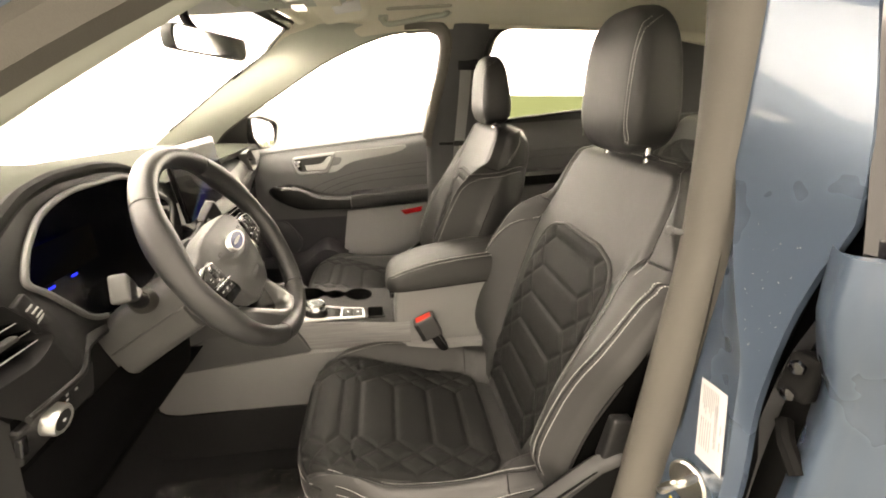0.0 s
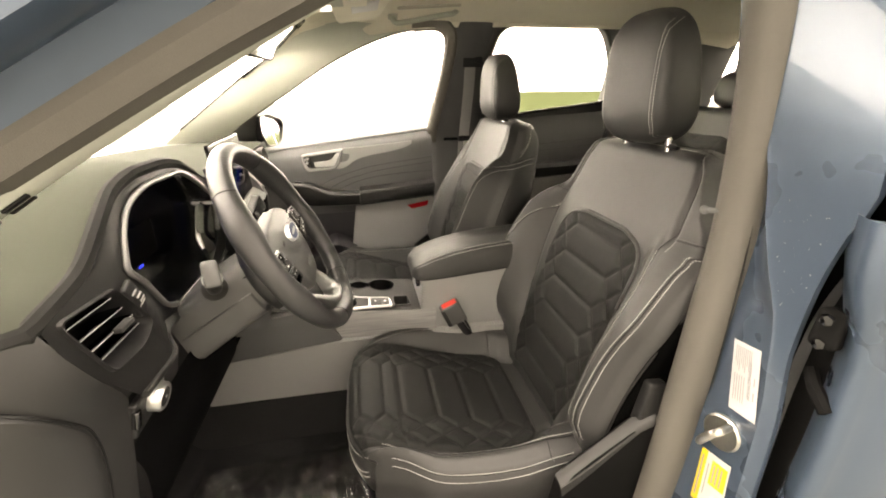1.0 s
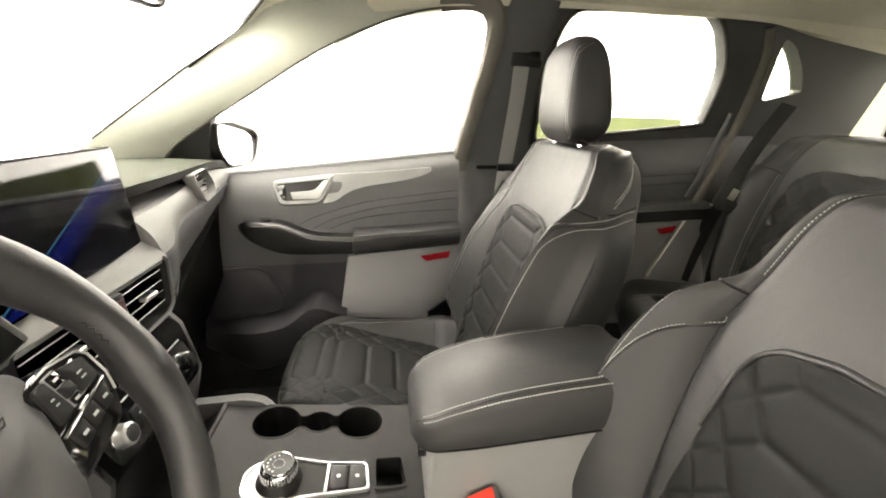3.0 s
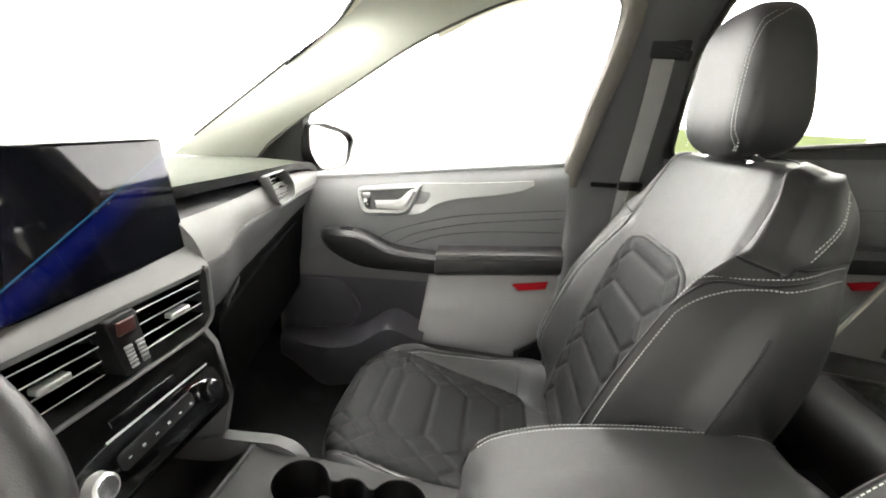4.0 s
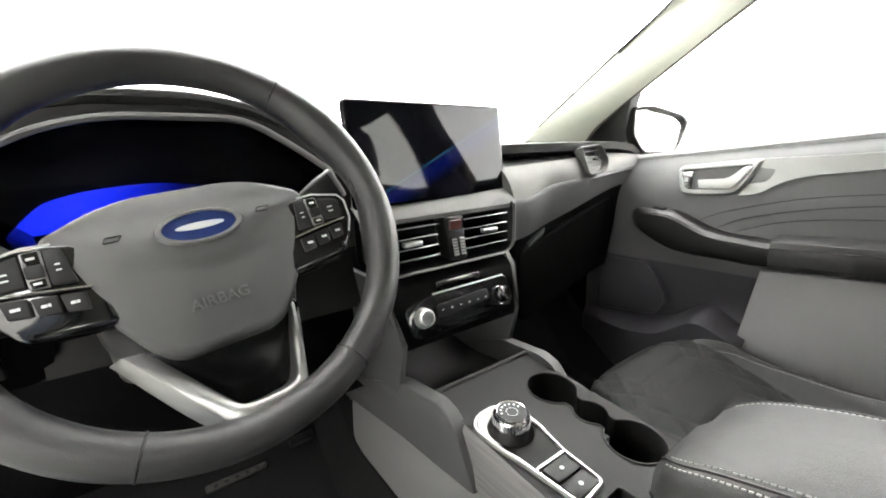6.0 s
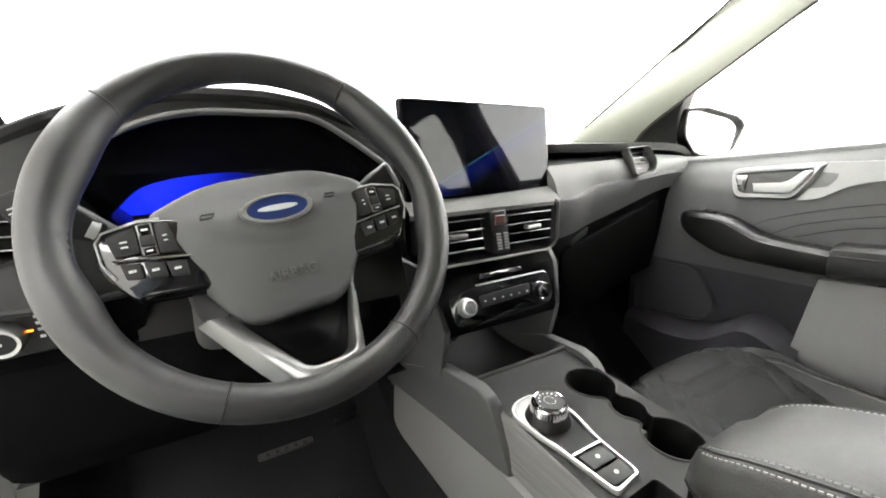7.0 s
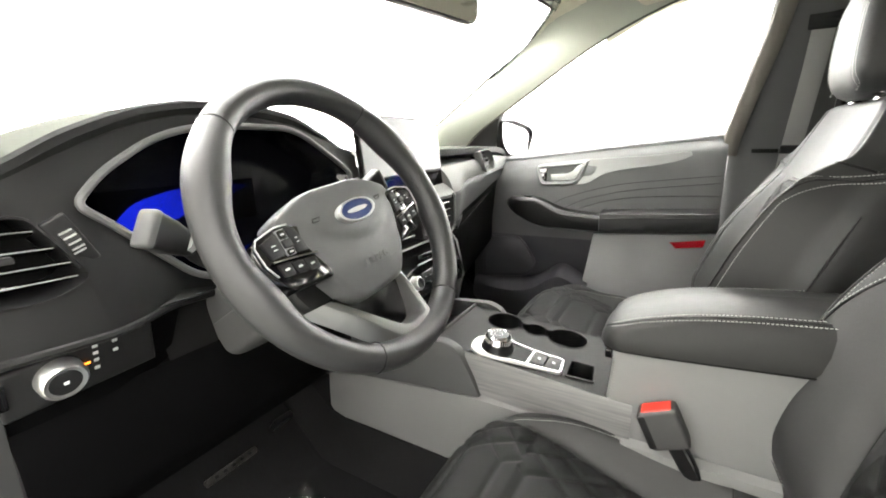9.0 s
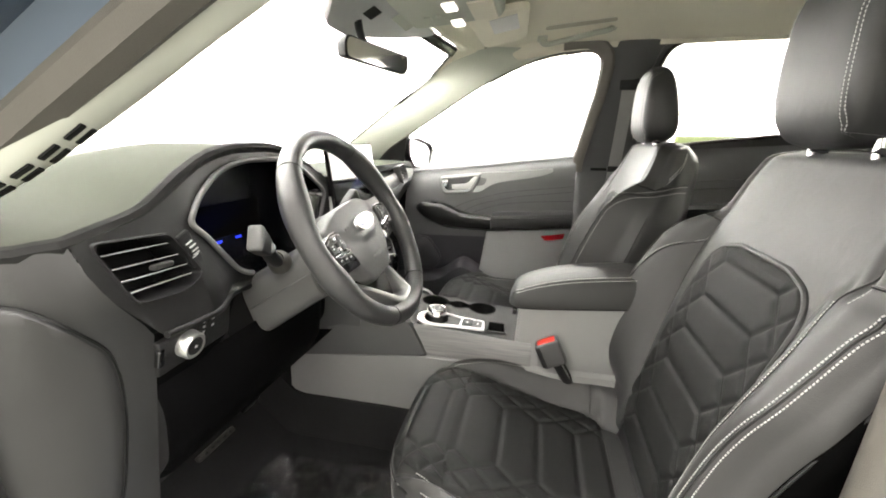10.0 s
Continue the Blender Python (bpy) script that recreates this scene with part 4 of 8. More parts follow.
def door_post():
    ob = thing("b_pillar", (0.38, -0.74, 0.42), "metallic blue centre pillar at the open driver's doorway", "car body", "structure")
    rows = []
    for z in span(0.36, 1.46, 46):
        b = post_at(z, 1.0)
        row = [post_at(z, 0.0) + Vector((0.0, 0.02, 0))]
        r = post_ridge(z)
        row += [post_at(z, r * k) for k in (0, 0.2, 0.4, 0.6, 0.75, 0.88, 0.97)] + [post_at(z, lerp(r, 1, k)) for k in (0.0, 0.03, 0.12, 0.3, 0.5, 0.7, 0.88, 1.0)]
        row += [b + Vector((0.008, 0.0, 0))]
        rows.append(row)
    put("post", *sheet(rows), BLUE, ob, "metallic blue painted door post")
    # gap towards the rear door: black sheets stand in for its shade
    put("gap_return_shade", *sheet([[post_at(z, 1.0) + Vector((0.0085, 0.001, 0)), post_at(z, 1.0) + Vector((0.03, 0.02, 0)), post_at(z, 1.0) + Vector((0.09, 0.05, 0))] for z in span(0.36, 1.46, 20)]), MATT, ob, "black sealed return of the post")
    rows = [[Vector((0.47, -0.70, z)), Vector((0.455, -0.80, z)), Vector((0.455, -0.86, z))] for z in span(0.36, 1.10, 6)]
    put("gap_shade", *sheet(rows), MATT, ob, "dark rubber lining of the door gap")
    # hinge of the rear door
    hinge = put("hinge", *box((0.425, -0.806, 0.925), (0.04, 0.030, 0.05), pose(0, 0, 0, 0, 15, 20), 0.008), MATT, ob, "black painted door hinge")
    for dz in (0.018, -0.014):
        put("bolt", *lathe([(0.001, 0.006), (0.007, 0.005), (0.008, 0.0)], pose(0.403, -0.812, 0.925 + dz, 0, -90, 20), 6), GLOSS, hinge)
    put("check_strap", *tube([(0.44, -0.79, 0.85), (0.425, -0.81, 0.84), (0.42, -0.835, 0.82)], 0.009, False, 8), MATT, ob, "dark door check strap")
    # striker
    m = basis((0.390, -0.738, 0.703), (0.2, -0.95, 0.2), (0.0, 0.2, 0.98), (-0.96, -0.24, 0.05))
    st = put("striker_plate", *lathe([(0.001, 0.004), (0.026, 0.004), (0.029, 0.001), (0.029, -0.004)], m, 24), STEEL, ob, "bare steel striker plate")
    loop = [m @ Vector(p) for p in ((-0.016, -0.014, 0.002), (-0.016, -0.014, 0.03), (-0.006, 0.0, 0.036), (0.006, 0.012, 0.036), (0.014, 0.018, 0.03), (0.014, 0.018, 0.002))]
    put("striker_loop", *tube(path(loop, 20), 0.0055, False, 8), STEEL, st)
    # cloth-covered seal round the opening
    pts = path([(0.352, -0.655, 0.37), (0.370, -0.660, 0.58), (0.388, -0.662, 0.85), (0.396, -0.662, 1.05), (0.374, -0.658, 1.29), (0.345, -0.63, 1.44)], 40)
    rows = []
    for p in pts:
        rows.append([p + Vector(q) for q in ((0.030, -0.026, 0), (0.012, -0.030, 0), (-0.006, -0.026, 0), (-0.018, -0.012, 0), (-0.022, 0.004, 0), (-0.018, 0.018, 0), (-0.006, 0.028, 0), (0.03, 0.032, 0))])
    put("door_seal", *sheet(rows), SEAL, ob, "brown-grey cloth door seal")
    put("belt_anchor_cover", *box((0.352, -0.622, 0.672), (0.036, 0.026, 0.090), pose(0, 0, 0, 0, 8, 0), 0.007), HARD, ob, "dark grey belt anchor cover")
    # inner pillar trim behind the seal
    rows = [[Vector((x, -0.645 + 0.20 * max(0, z - 1.0) + dy, z)) for x, dy in ((0.40, -0.05), (0.405, 0.0), (0.48, 0.004), (0.52, -0.06))] for z in span(0.36, 1.46, 16)]
    put("inner_trim", *sheet(rows), HARD, ob, "black inner pillar trim")
    return ob


post = door_post()


def front_post():
    """Blue outer skin of the driver's windshield pillar with its seal."""
    ob = thing("a_pillar", (-0.5, -0.76, 1.0), "metallic blue windshield pillar at the open driver's doorway", "car body", "structure")
    inner = path([(-0.72, -0.765, 0.985), (-0.60, -0.752, 1.050), (-0.40, -0.740, 1.165), (-0.20, -0.728, 1.275), (0.0, -0.70, 1.37), (0.2, -0.665, 1.425), (0.40, -0.645, 1.45), (0.6, -0.64, 1.46)], 40)
    rows = []
    for p in inner:
        rows.append([p + Vector(q) for q in ((0, 0.030, -0.006), (0, 0.022, -0.020), (0.004, 0.004, -0.028), (0.003, -0.016, -0.022), (0, -0.024, -0.004), (0, -0.02, 0.01))])
    put("door_seal", *sheet(rows), SEAL, ob, "dark cloth door seal along the pillar")
    rows = []
    for i, p in enumerate(inner):
        rows.append([p + Vector(q) for q in ((0, -0.018, 0.0), (-0.006, -0.026, 0.018), (-0.014, -0.040, 0.026), (-0.02, -0.062, 0.020), (-0.022, -0.080, 0.03), (-0.03, -0.084, 0.06), (-0.06, -0.06, 0.10), (-0.09, -0.02, 0.115))])
    put("skin", *sheet(rows), BLUE, ob, "metallic blue painted pillar skin")
    return ob


front_post()
sill = put("door_sill", *box((-0.15, -0.76, 0.36), (1.1, 0.16, 0.10), None, 0.02), BLUE)
tagged(sill, "metallic blue door sill under the open doorway", "car body", kind="structure")


# ---- dashboard ----
HOOD = [(-0.82, 0.984), (-0.74, 1.002), (-0.67, 1.016), (-0.58, 1.060), (-0.50, 1.086), (-0.44, 1.094), (-0.38, 1.094), (-0.30, 1.084), (-0.24, 1.058), (-0.178, 1.028), (-0.10, 1.020), (0.3, 1.022), (0.60, 1.022), (0.74, 1.012), (0.80, 0.99)]


def hood_x(y):
    """Rear edge of the dashboard top."""
    return curve1([(-0.806, -1.0), (-0.80, -0.80), (-0.795, -0.60), (-0.788, -0.485), (-0.776, -0.458), (-0.757, -0.449), (-0.72, -0.448), (-0.62, -0.452), (-0.5, -0.468), (-0.25, -0.474), (-0.17, -0.485), (-0.1, -0.492), (0.3, -0.490), (0.55, -0.502), (0.8, -0.53)], y)


def end_top(y):
    """Where the outer end of the dashboard's top edge lies."""
    return curve1([(-0.801, -0.85), (-0.797, -0.66), (-0.790, -0.50), (-0.778, -0.464), (-0.768, -0.455)], y)


dash = thing("dashboard", (-0.6, 0.0, 0.9), "black soft-touch dashboard with grey band and open cubby", "dashboard", "structure")


def dash_top(u, y):
    xe, h = hood_x(y), curve1(HOOD, y)
    x = lerp(-1.12 + 0.12 * (y / 0.75) ** 2, xe, u)
    z = lerp(0.995, h, step(-1.15, -0.60, x)) + 0.006 * math.sin(math.pi * u)
    return Vector((x, y, z - 0.02 * step(0.95, 1.0, u) * 0.3))


v, f = grid(dash_top, span(0, 1, 36), span(-0.805, 0.775, 92))
put("top_pad", v, f, PAD, dash, "soft grey-black top pad")


def yz_sheet(outer, holes, fx, name, mat, parent, label="", cuts=2, thick=0.0):
    """A facing skin drawn by outlines in y and z, bent to the depth fx(y, z), with real openings."""
    bm = bmesh.new()
    edges = []
    for line in (outer, *holes):
        vs = [bm.verts.new((0, p[0], p[1])) for p in line]
        edges += [bm.edges.new((vs[i], vs[(i + 1) % len(vs)])) for i in range(len(vs))]
    bmesh.ops.triangle_fill(bm, use_beauty=True, use_dissolve=False, edges=edges)
    if cuts:
        bmesh.ops.subdivide_edges(bm, edges=bm.edges[:], cuts=cuts, use_grid_fill=True)
    for q in bm.verts:
        q.co.x = fx(q.co.y, q.co.z)
    return part(name, bm, mat, parent, label, sharp=50)


def face_x(y, z):
    """Depth of the driver's fascia."""
    outboard = -0.412 - 0.22 * (z - 0.92) - 0.03 * (y + 0.70)
    inner = -0.447 - 0.16 * max(0.0, z - 0.98)
    return lerp(outboard, inner, step(-0.61, -0.50, y))


CLUSTER = [(p.x, p.y) for p in rounded([(-0.600, 0.990, 0), (-0.570, 1.018, 0), (-0.500, 1.056, 0), (-0.440, 1.069, 0), (-0.300, 1.067, 0), (-0.245, 1.033, 0), (-0.188, 0.990, 0), (-0.235, 0.900, 0), (-0.300, 0.872, 0), (-0.455, 0.872, 0), (-0.490, 0.885, 0), (-0.575, 0.968, 0)], [0.012, 0.02, 0.04, 0.03, 0.03, 0.03, 0.015, 0.03, 0.03, 0.02, 0.02, 0.012], 4)]
VENT_L = [(p.x, p.y) for p in rounded([(-0.738, 0.992, 0), (-0.640, 0.984, 0), (-0.604, 0.922, 0), (-0.640, 0.908, 0), (-0.710, 0.915, 0)], [0.012, 0.008, 0.012, 0.02, 0.012], 4)]
top_edge = [(y, curve1(HOOD, y) - 0.004) for y in span(-0.757, -0.165, 42)]
low_edge = [(-0.165, 0.93), (-0.185, 0.865), (-0.30, 0.845), (-0.60, 0.858), (-0.692, 0.868), (-0.716, 0.90), (-0.738, 0.93), (-0.752, 0.965)]
yz_sheet(top_edge + low_edge, [CLUSTER, VENT_L], face_x, "driver_fascia", END_SKIN, dash, "soft black driver fascia with vent and display openings")
rim = [Vector((hood_x(y) * 0.5 + face_x(y, curve1(HOOD, y)) * 0.5, y, curve1(HOOD, y) - 0.004)) for y in span(-0.757, -0.165, 60)]
rim = [Vector((end_top(y), y, curve1(HOOD, y) - 0.004)) for y in (-0.801, -0.797, -0.790, -0.778, -0.768)] + rim
put("hood_lip", *tube(rim, 0.010, False, 8), HOOD_SKIN, dash, "rounded lip over the display")


def hoop(outline, fx, grow=1.0, deep=0.0):
    cy = sum(p[0] for p in outline) / len(outline)
    cz = sum(p[1] for p in outline) / len(outline)
    return [Vector((fx(y, z) - deep, cy + (y - cy) * grow, cz + (z - cz) * grow)) for y, z in outline]


def instrument_cluster():
    ob = thing("instrument_cluster", (-0.5, -0.39, 0.95), "recessed digital instrument display glowing blue, silver outlined", "instrument display")
    put("recess", *loft([hoop(CLUSTER, face_x, 1.015, -0.002), hoop(CLUSTER, face_x, 0.985, 0.004), hoop(CLUSTER, face_x, 0.93, 0.05), hoop(CLUSTER, face_x, 0.91, 0.085)], caps=False), GLOSS, ob, "glossy black recess wall")
    put("silver_outline", *tube(hoop(CLUSTER, face_x, 1.005, -0.003)[48:] + hoop(CLUSTER, face_x, 1.005, -0.003)[:36], 0.0044, False, 8, (1, 0, 0)), OUTLINE, ob, "satin silver outline")
    disp = put("display", *plate([p + Vector((0, 0, 0)) for p in hoop(CLUSTER, face_x, 0.93, 0.075)], (1, 0, 0.1), 0.006), material("matt_display_glass", (0.004, 0.004, 0.006), 0.25, spec=0.06, vary=0.05), ob, "dark display glass")
    rows = []
    for t in span(0, 1, 24):
        y = lerp(-0.550, -0.350, t)
        hi = curve1([(0, 0.944), (0.19, 0.976), (0.45, 0.987), (0.7, 0.990), (1.0, 0.983)], t)
        lo = curve1([(0, 0.938), (0.25, 0.940), (0.6, 0.960), (1.0, 0.982)], t)
        rows.append([Vector((-0.511, y, lerp(lo, hi, k))) for k in (0, 0.33, 0.66, 1)])
    put("blue_arc", *sheet(rows), LIT_FADE, disp, "bright blue arc of light", fix=False)
    # fins added to block the arc's light at oblique views, as the panel fades
    fins = [box((-0.5085, -0.552 + 0.0015 * k, 0.963), (0.0016, 0.00012, 0.06)) for k in range(138)]
    fl = put("added_louvre_fins", *merge(*fins), MATT, disp, "fine black louvre film", smooth=False)
    tagged(fl, kind="stuff")
    for k in range(2):
        put("readout", *box((-0.510, -0.46 + 0.05 * k, 0.925), (0.001, 0.014, 0.004)), LIT_BLUE, disp)
    return ob


instrument_cluster()


def slat_vent(name, at, outline, fx, label, slats, frame_mat=None, deep=0.055):
    ob = thing(name, at, label, "air vent")
    put("frame", *loft([hoop(outline, fx, 1.06, 0.002), hoop(outline, fx, 1.04, -0.004), hoop(outline, fx, 1.0, -0.004), hoop(outline, fx, 0.96, 0.012), hoop(outline, fx, 0.92, deep + 0.005)], caps=False), frame_mat or HARD, ob, "vent frame")
    put("duct", *plate(hoop(outline, fx, 1.0, deep), (1, 0, 0), 0.004), DARK, ob, "black duct")
    for y0, z0, y1, z1 in slats:
        a, b = Vector((fx(y0, z0) - 0.010, y0, z0)), Vector((fx(y1, z1) - 0.010, y1, z1))
        d = (b - a).normalized()
        up = Vector((-0.25, 0, 1)).normalized()
        bk = Vector((-1, 0, -0.25)).normalized()
        ring = lambda p: [p + up * 0.0016 + bk * 0.003, p + up * 0.0024 + bk * 0.012, p + up * 0.002 + bk * 0.034, p - up * 0.002 + bk * 0.034, p - up * 0.0024 + bk * 0.01, p - up * 0.0012 + bk * 0.001]
        put("slat", *loft([ring(a), ring(a.lerp(b, 0.5)), ring(b)]), GLOSS, ob, "thin black slat with a bright edge")
        # fine silver line painted as the highlight on the slat's front
        put("slat_highlight", *tube([a + bk * 0.001, b + bk * 0.001], 0.0006, False, 6), SILVER_PAINT, ob)
    return ob


lv = slat_vent("air_vent", (-0.43, -0.67, 0.95), VENT_L, face_x, "black driver side air vent with four slats", [(-0.734, 0.976, -0.632, 0.970), (-0.729, 0.958, -0.622, 0.952), (-0.722, 0.941, -0.612, 0.936), (-0.714, 0.926, -0.606, 0.922)])
put("tab", *box((-0.408, -0.672, 0.952), (0.010, 0.028, 0.006), None, 0.002), DECK, lv, "grey vent tab")
m = basis((-0.418, -0.612, 0.957), (0.0, 0.36, -0.93), (0.97, 0.2, 0.1), (0, 0.93, 0.36))
wheel_bed = put("thumbwheel_bezel", *box((-0.4235, -0.612, 0.957), (0.008, 0.022, 0.052), pose(0, 0, 0, 24, 0, 0), 0.003), HARD, lv)
tw = put("thumbwheel", *lathe([(0.006, 0.007), (0.014, 0.006), (0.014, -0.006), (0.006, -0.007)], basis((-0.428, -0.612, 0.957), (1, 0, 0), (0, 0.36, -0.93), (0, 0.93, 0.36)), 20), DECK, lv, "ribbed grey thumbwheel")
for k in range(5):
    q = radians(-50 + 25 * k)
    put("rib", *box(Vector((-0.428, -0.612, 0.957)) + Vector((0.0142 * math.cos(q), 0.36 * 0.0142 * math.sin(q), -0.93 * 0.0142 * math.sin(q))), (0.0016, 0.011, 0.0016), pose(0, 0, 0, 21, 0, 0)), SILVER_PAINT, tw)

# dashboard end facing the open door, turned outwards
def end_at(u, z, lift=0.0):
    dx = curve1([(0.40, -0.07), (0.60, -0.045), (0.80, -0.012), (0.88, 0.0), (0.92, 0.004), (1.0, -0.016)], z)
    y0 = curve1([(0.40, -0.690), (0.86, -0.690), (0.90, -0.716), (0.93, -0.738), (0.965, -0.752), (1.0, -0.757)], z)
    x = curve1([(0, -0.415), (0.10, -0.424), (0.22, -0.440), (0.36, -0.470), (0.6, -0.60), (1, -1.0)], u)
    y = curve1([(0, y0), (0.10, lerp(y0, -0.80, 0.25)), (0.22, lerp(y0, -0.80, 0.52)), (0.36, lerp(y0, -0.80, 0.78)), (0.6, -0.795), (1, -0.80)], u)
    z = min(z, curve1(HOOD, y) - 0.003)
    n = Vector((0.55, -0.83, 0)) if u < 0.4 else Vector((0.1, -1, 0))
    return Vector((x + dx, y, z)) + n * lift


v, f = grid(lambda u, z: end_at(u, z), span(0, 1, 40), span(0.40, 1.0, 32))
put("end_panel", v, f, END_PANEL, dash, "soft black end panel")
COVER = rounded([(1.0, 0.915, 0), (0.52, 0.938, 0), (0.32, 0.932, 0), (0.21, 0.895, 0), (0.14, 0.84, 0), (0.12, 0.77, 0), (0.145, 0.64, 0), (0.25, 0.55, 0), (1.0, 0.53, 0)], 0.05, 5)
rows = []
cu, cz = 0.55, 0.76
for k, lf in ((1.0, 0.0), (0.998, 0.006), (0.985, 0.009), (0.90, 0.0095), (0.6, 0.010), (0.25, 0.010), (0.01, 0.010)):
    rows.append([end_at(cu + (p.x - cu) * k, cz + (p.y - cz) * k, lf) for p in COVER])
cv = put("fuse_cover", *loft(rows), END_PANEL, dash, "grey-black snap-in fuse cover", sharp=60)
put("cover_gap", *tube([end_at(p.x, p.y, 0.001) for p in COVER], 0.0022, True, 6), DARK, dash)
put("clip", *lathe([(0.001, 0.003), (0.005, 0.002), (0.006, 0)], basis(end_at(0.50, 0.80, 0.010), (0.8, 0, 0), (0, 0, 1), (0, -1, 0)), 12), HARD, cv)

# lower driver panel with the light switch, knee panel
# knee-side panels carry the footwell shade in their near-black colour
yz_sheet([(-0.692, 0.868), (-0.60, 0.858), (-0.52, 0.852), (-0.535, 0.79), (-0.60, 0.775), (-0.688, 0.785)], [], lambda y, z: -0.417 - 0.25 * (0.86 - z) - 0.02 * step(-0.60, -0.52, y), "switch_panel", SHADED_LOWER, dash, "black lower switch panel")
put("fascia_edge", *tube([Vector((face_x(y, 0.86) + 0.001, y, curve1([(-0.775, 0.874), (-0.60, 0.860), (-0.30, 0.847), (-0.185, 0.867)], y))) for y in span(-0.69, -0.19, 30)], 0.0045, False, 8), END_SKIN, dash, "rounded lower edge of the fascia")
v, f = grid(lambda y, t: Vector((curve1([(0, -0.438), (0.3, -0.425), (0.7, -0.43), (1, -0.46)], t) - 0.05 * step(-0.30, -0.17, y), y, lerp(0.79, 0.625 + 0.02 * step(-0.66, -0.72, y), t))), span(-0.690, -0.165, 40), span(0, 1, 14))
put("knee_panel", v, f, SHADED_LOWER, dash, "large black knee panel")
v, f = grid(lambda y, t: Vector((lerp(-0.46, -0.80, t), y, lerp(0.625, 0.60, t))), span(-0.69, -0.165, 10), span(0, 1, 6))
put("knee_underside", v, f, DARK, dash)
v, f = grid(lambda y, t: Vector((lerp(-0.47, -0.44, t), y, lerp(0.86, 0.78, t))), span(-0.54, -0.165, 20), span(0, 1, 6))
put("column_surround", v, f, DARK, dash, "dark gap round the steering column")


# passenger side: slit, grey band, crease, glove box
def right_row(y):
    t = (y - 0.14) / 0.62
    e = hood_x(y)
    zt = curve1(HOOD, y)
    b4 = (lerp(-0.462, -0.535, step(0, 1, t)), curve1([(0, 0.978), (0.4, 0.984), (0.8, 0.990), (1, 0.985)], t))
    b5 = (curve1([(0, -0.420), (0.08, -0.425), (0.3, -0.468), (0.6, -0.490), (1, -0.522)], t), curve1([(0, 0.917), (0.12, 0.916), (0.3, 0.932), (0.6, 0.940), (0.85, 0.948), (1, 0.950)], t))
    return e, zt, b4, b5


ys = span(0.161, 0.800, 52)
put("slit", *sheet([[Vector((right_row(y)[0] + 0.001, y, right_row(y)[1])), Vector((right_row(y)[0] - 0.004, y, right_row(y)[1] - 0.018)), Vector((right_row(y)[0] - 0.03, y, right_row(y)[1] - 0.028)), Vector((right_row(y)[2][0] - 0.02, y, right_row(y)[2][1] + 0.004)), Vector((right_row(y)[2][0], y, right_row(y)[2][1]))] for y in ys]), HARD, dash, "dark recessed slit")
put("grey_band", *sheet([[Vector((lerp(right_row(y)[2][0], right_row(y)[3][0], k) + 0.006 * math.sin(math.pi * k), y, lerp(right_row(y)[2][1], right_row(y)[3][1], k) + 0.004 * math.sin(math.pi * k))) for k in span(0, 1, 8)] for y in ys]), BAND, dash, "pale grey soft band")
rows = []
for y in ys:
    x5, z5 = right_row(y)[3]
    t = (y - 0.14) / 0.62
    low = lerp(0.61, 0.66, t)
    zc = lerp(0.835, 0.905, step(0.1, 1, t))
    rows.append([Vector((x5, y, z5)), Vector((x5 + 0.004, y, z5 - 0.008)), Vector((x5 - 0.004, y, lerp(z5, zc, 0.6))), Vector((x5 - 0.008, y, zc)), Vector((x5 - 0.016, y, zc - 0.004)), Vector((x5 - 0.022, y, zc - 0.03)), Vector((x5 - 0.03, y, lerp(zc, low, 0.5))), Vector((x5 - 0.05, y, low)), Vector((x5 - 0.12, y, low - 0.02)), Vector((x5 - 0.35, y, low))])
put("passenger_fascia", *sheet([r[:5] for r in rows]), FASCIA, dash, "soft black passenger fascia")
# below the crease the fascia's shade is painted as a far darker colour
put("lower_fascia", *sheet([r[4:] for r in rows]), SHADED_LOWER, dash, "dark lower passenger fascia")
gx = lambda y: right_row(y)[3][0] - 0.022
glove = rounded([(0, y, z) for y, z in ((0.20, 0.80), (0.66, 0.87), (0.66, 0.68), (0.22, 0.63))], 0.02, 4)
gl = put("glove_box_lid", *plate([Vector((gx(p.y) - 0.02 * (0.85 - p.z) + 0.006, p.y, p.z)) for p in glove], (1, 0, 0), 0.02, 0.004), SHADED_LOWER, dash, "black glove box lid")
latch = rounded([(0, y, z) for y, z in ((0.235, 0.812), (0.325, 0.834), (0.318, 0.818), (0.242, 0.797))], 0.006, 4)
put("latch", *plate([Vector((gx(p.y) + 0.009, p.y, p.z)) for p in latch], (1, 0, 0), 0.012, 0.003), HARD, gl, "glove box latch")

put("kick_panel", *box((-0.82, 0.722, 0.62), (0.38, 0.02, 0.66), None, 0.004), SHADED_LOWER, dash, "black kick panel beside the footwell")

# passenger end vent
PV = [(p.x - 0.042, p.y) for p in rounded([(0.488, 1.010, 0), (0.578, 1.014, 0), (0.610, 0.976, 0), (0.594, 0.950, 0), (0.512, 0.945, 0)], [0.006, 0.01, 0.012, 0.012, 0.012], 4)]
pvx = lambda y, z: -0.472 - 0.10 * (y - 0.42) - 0.20 * (z - 0.98)
pv = slat_vent("air_vent", (-0.52, 0.52, 0.98), PV, pvx, "small black passenger side air vent", [(0.456, 0.997, 0.544, 1.001), (0.461, 0.985, 0.552, 0.988), (0.466, 0.972, 0.558, 0.975), (0.472, 0.959, 0.554, 0.961)], BAND, 0.026)
put("tab", *box((-0.482, 0.510, 0.980), (0.008, 0.018, 0.005), None, 0.002), DECK, pv, "grey vent tab")

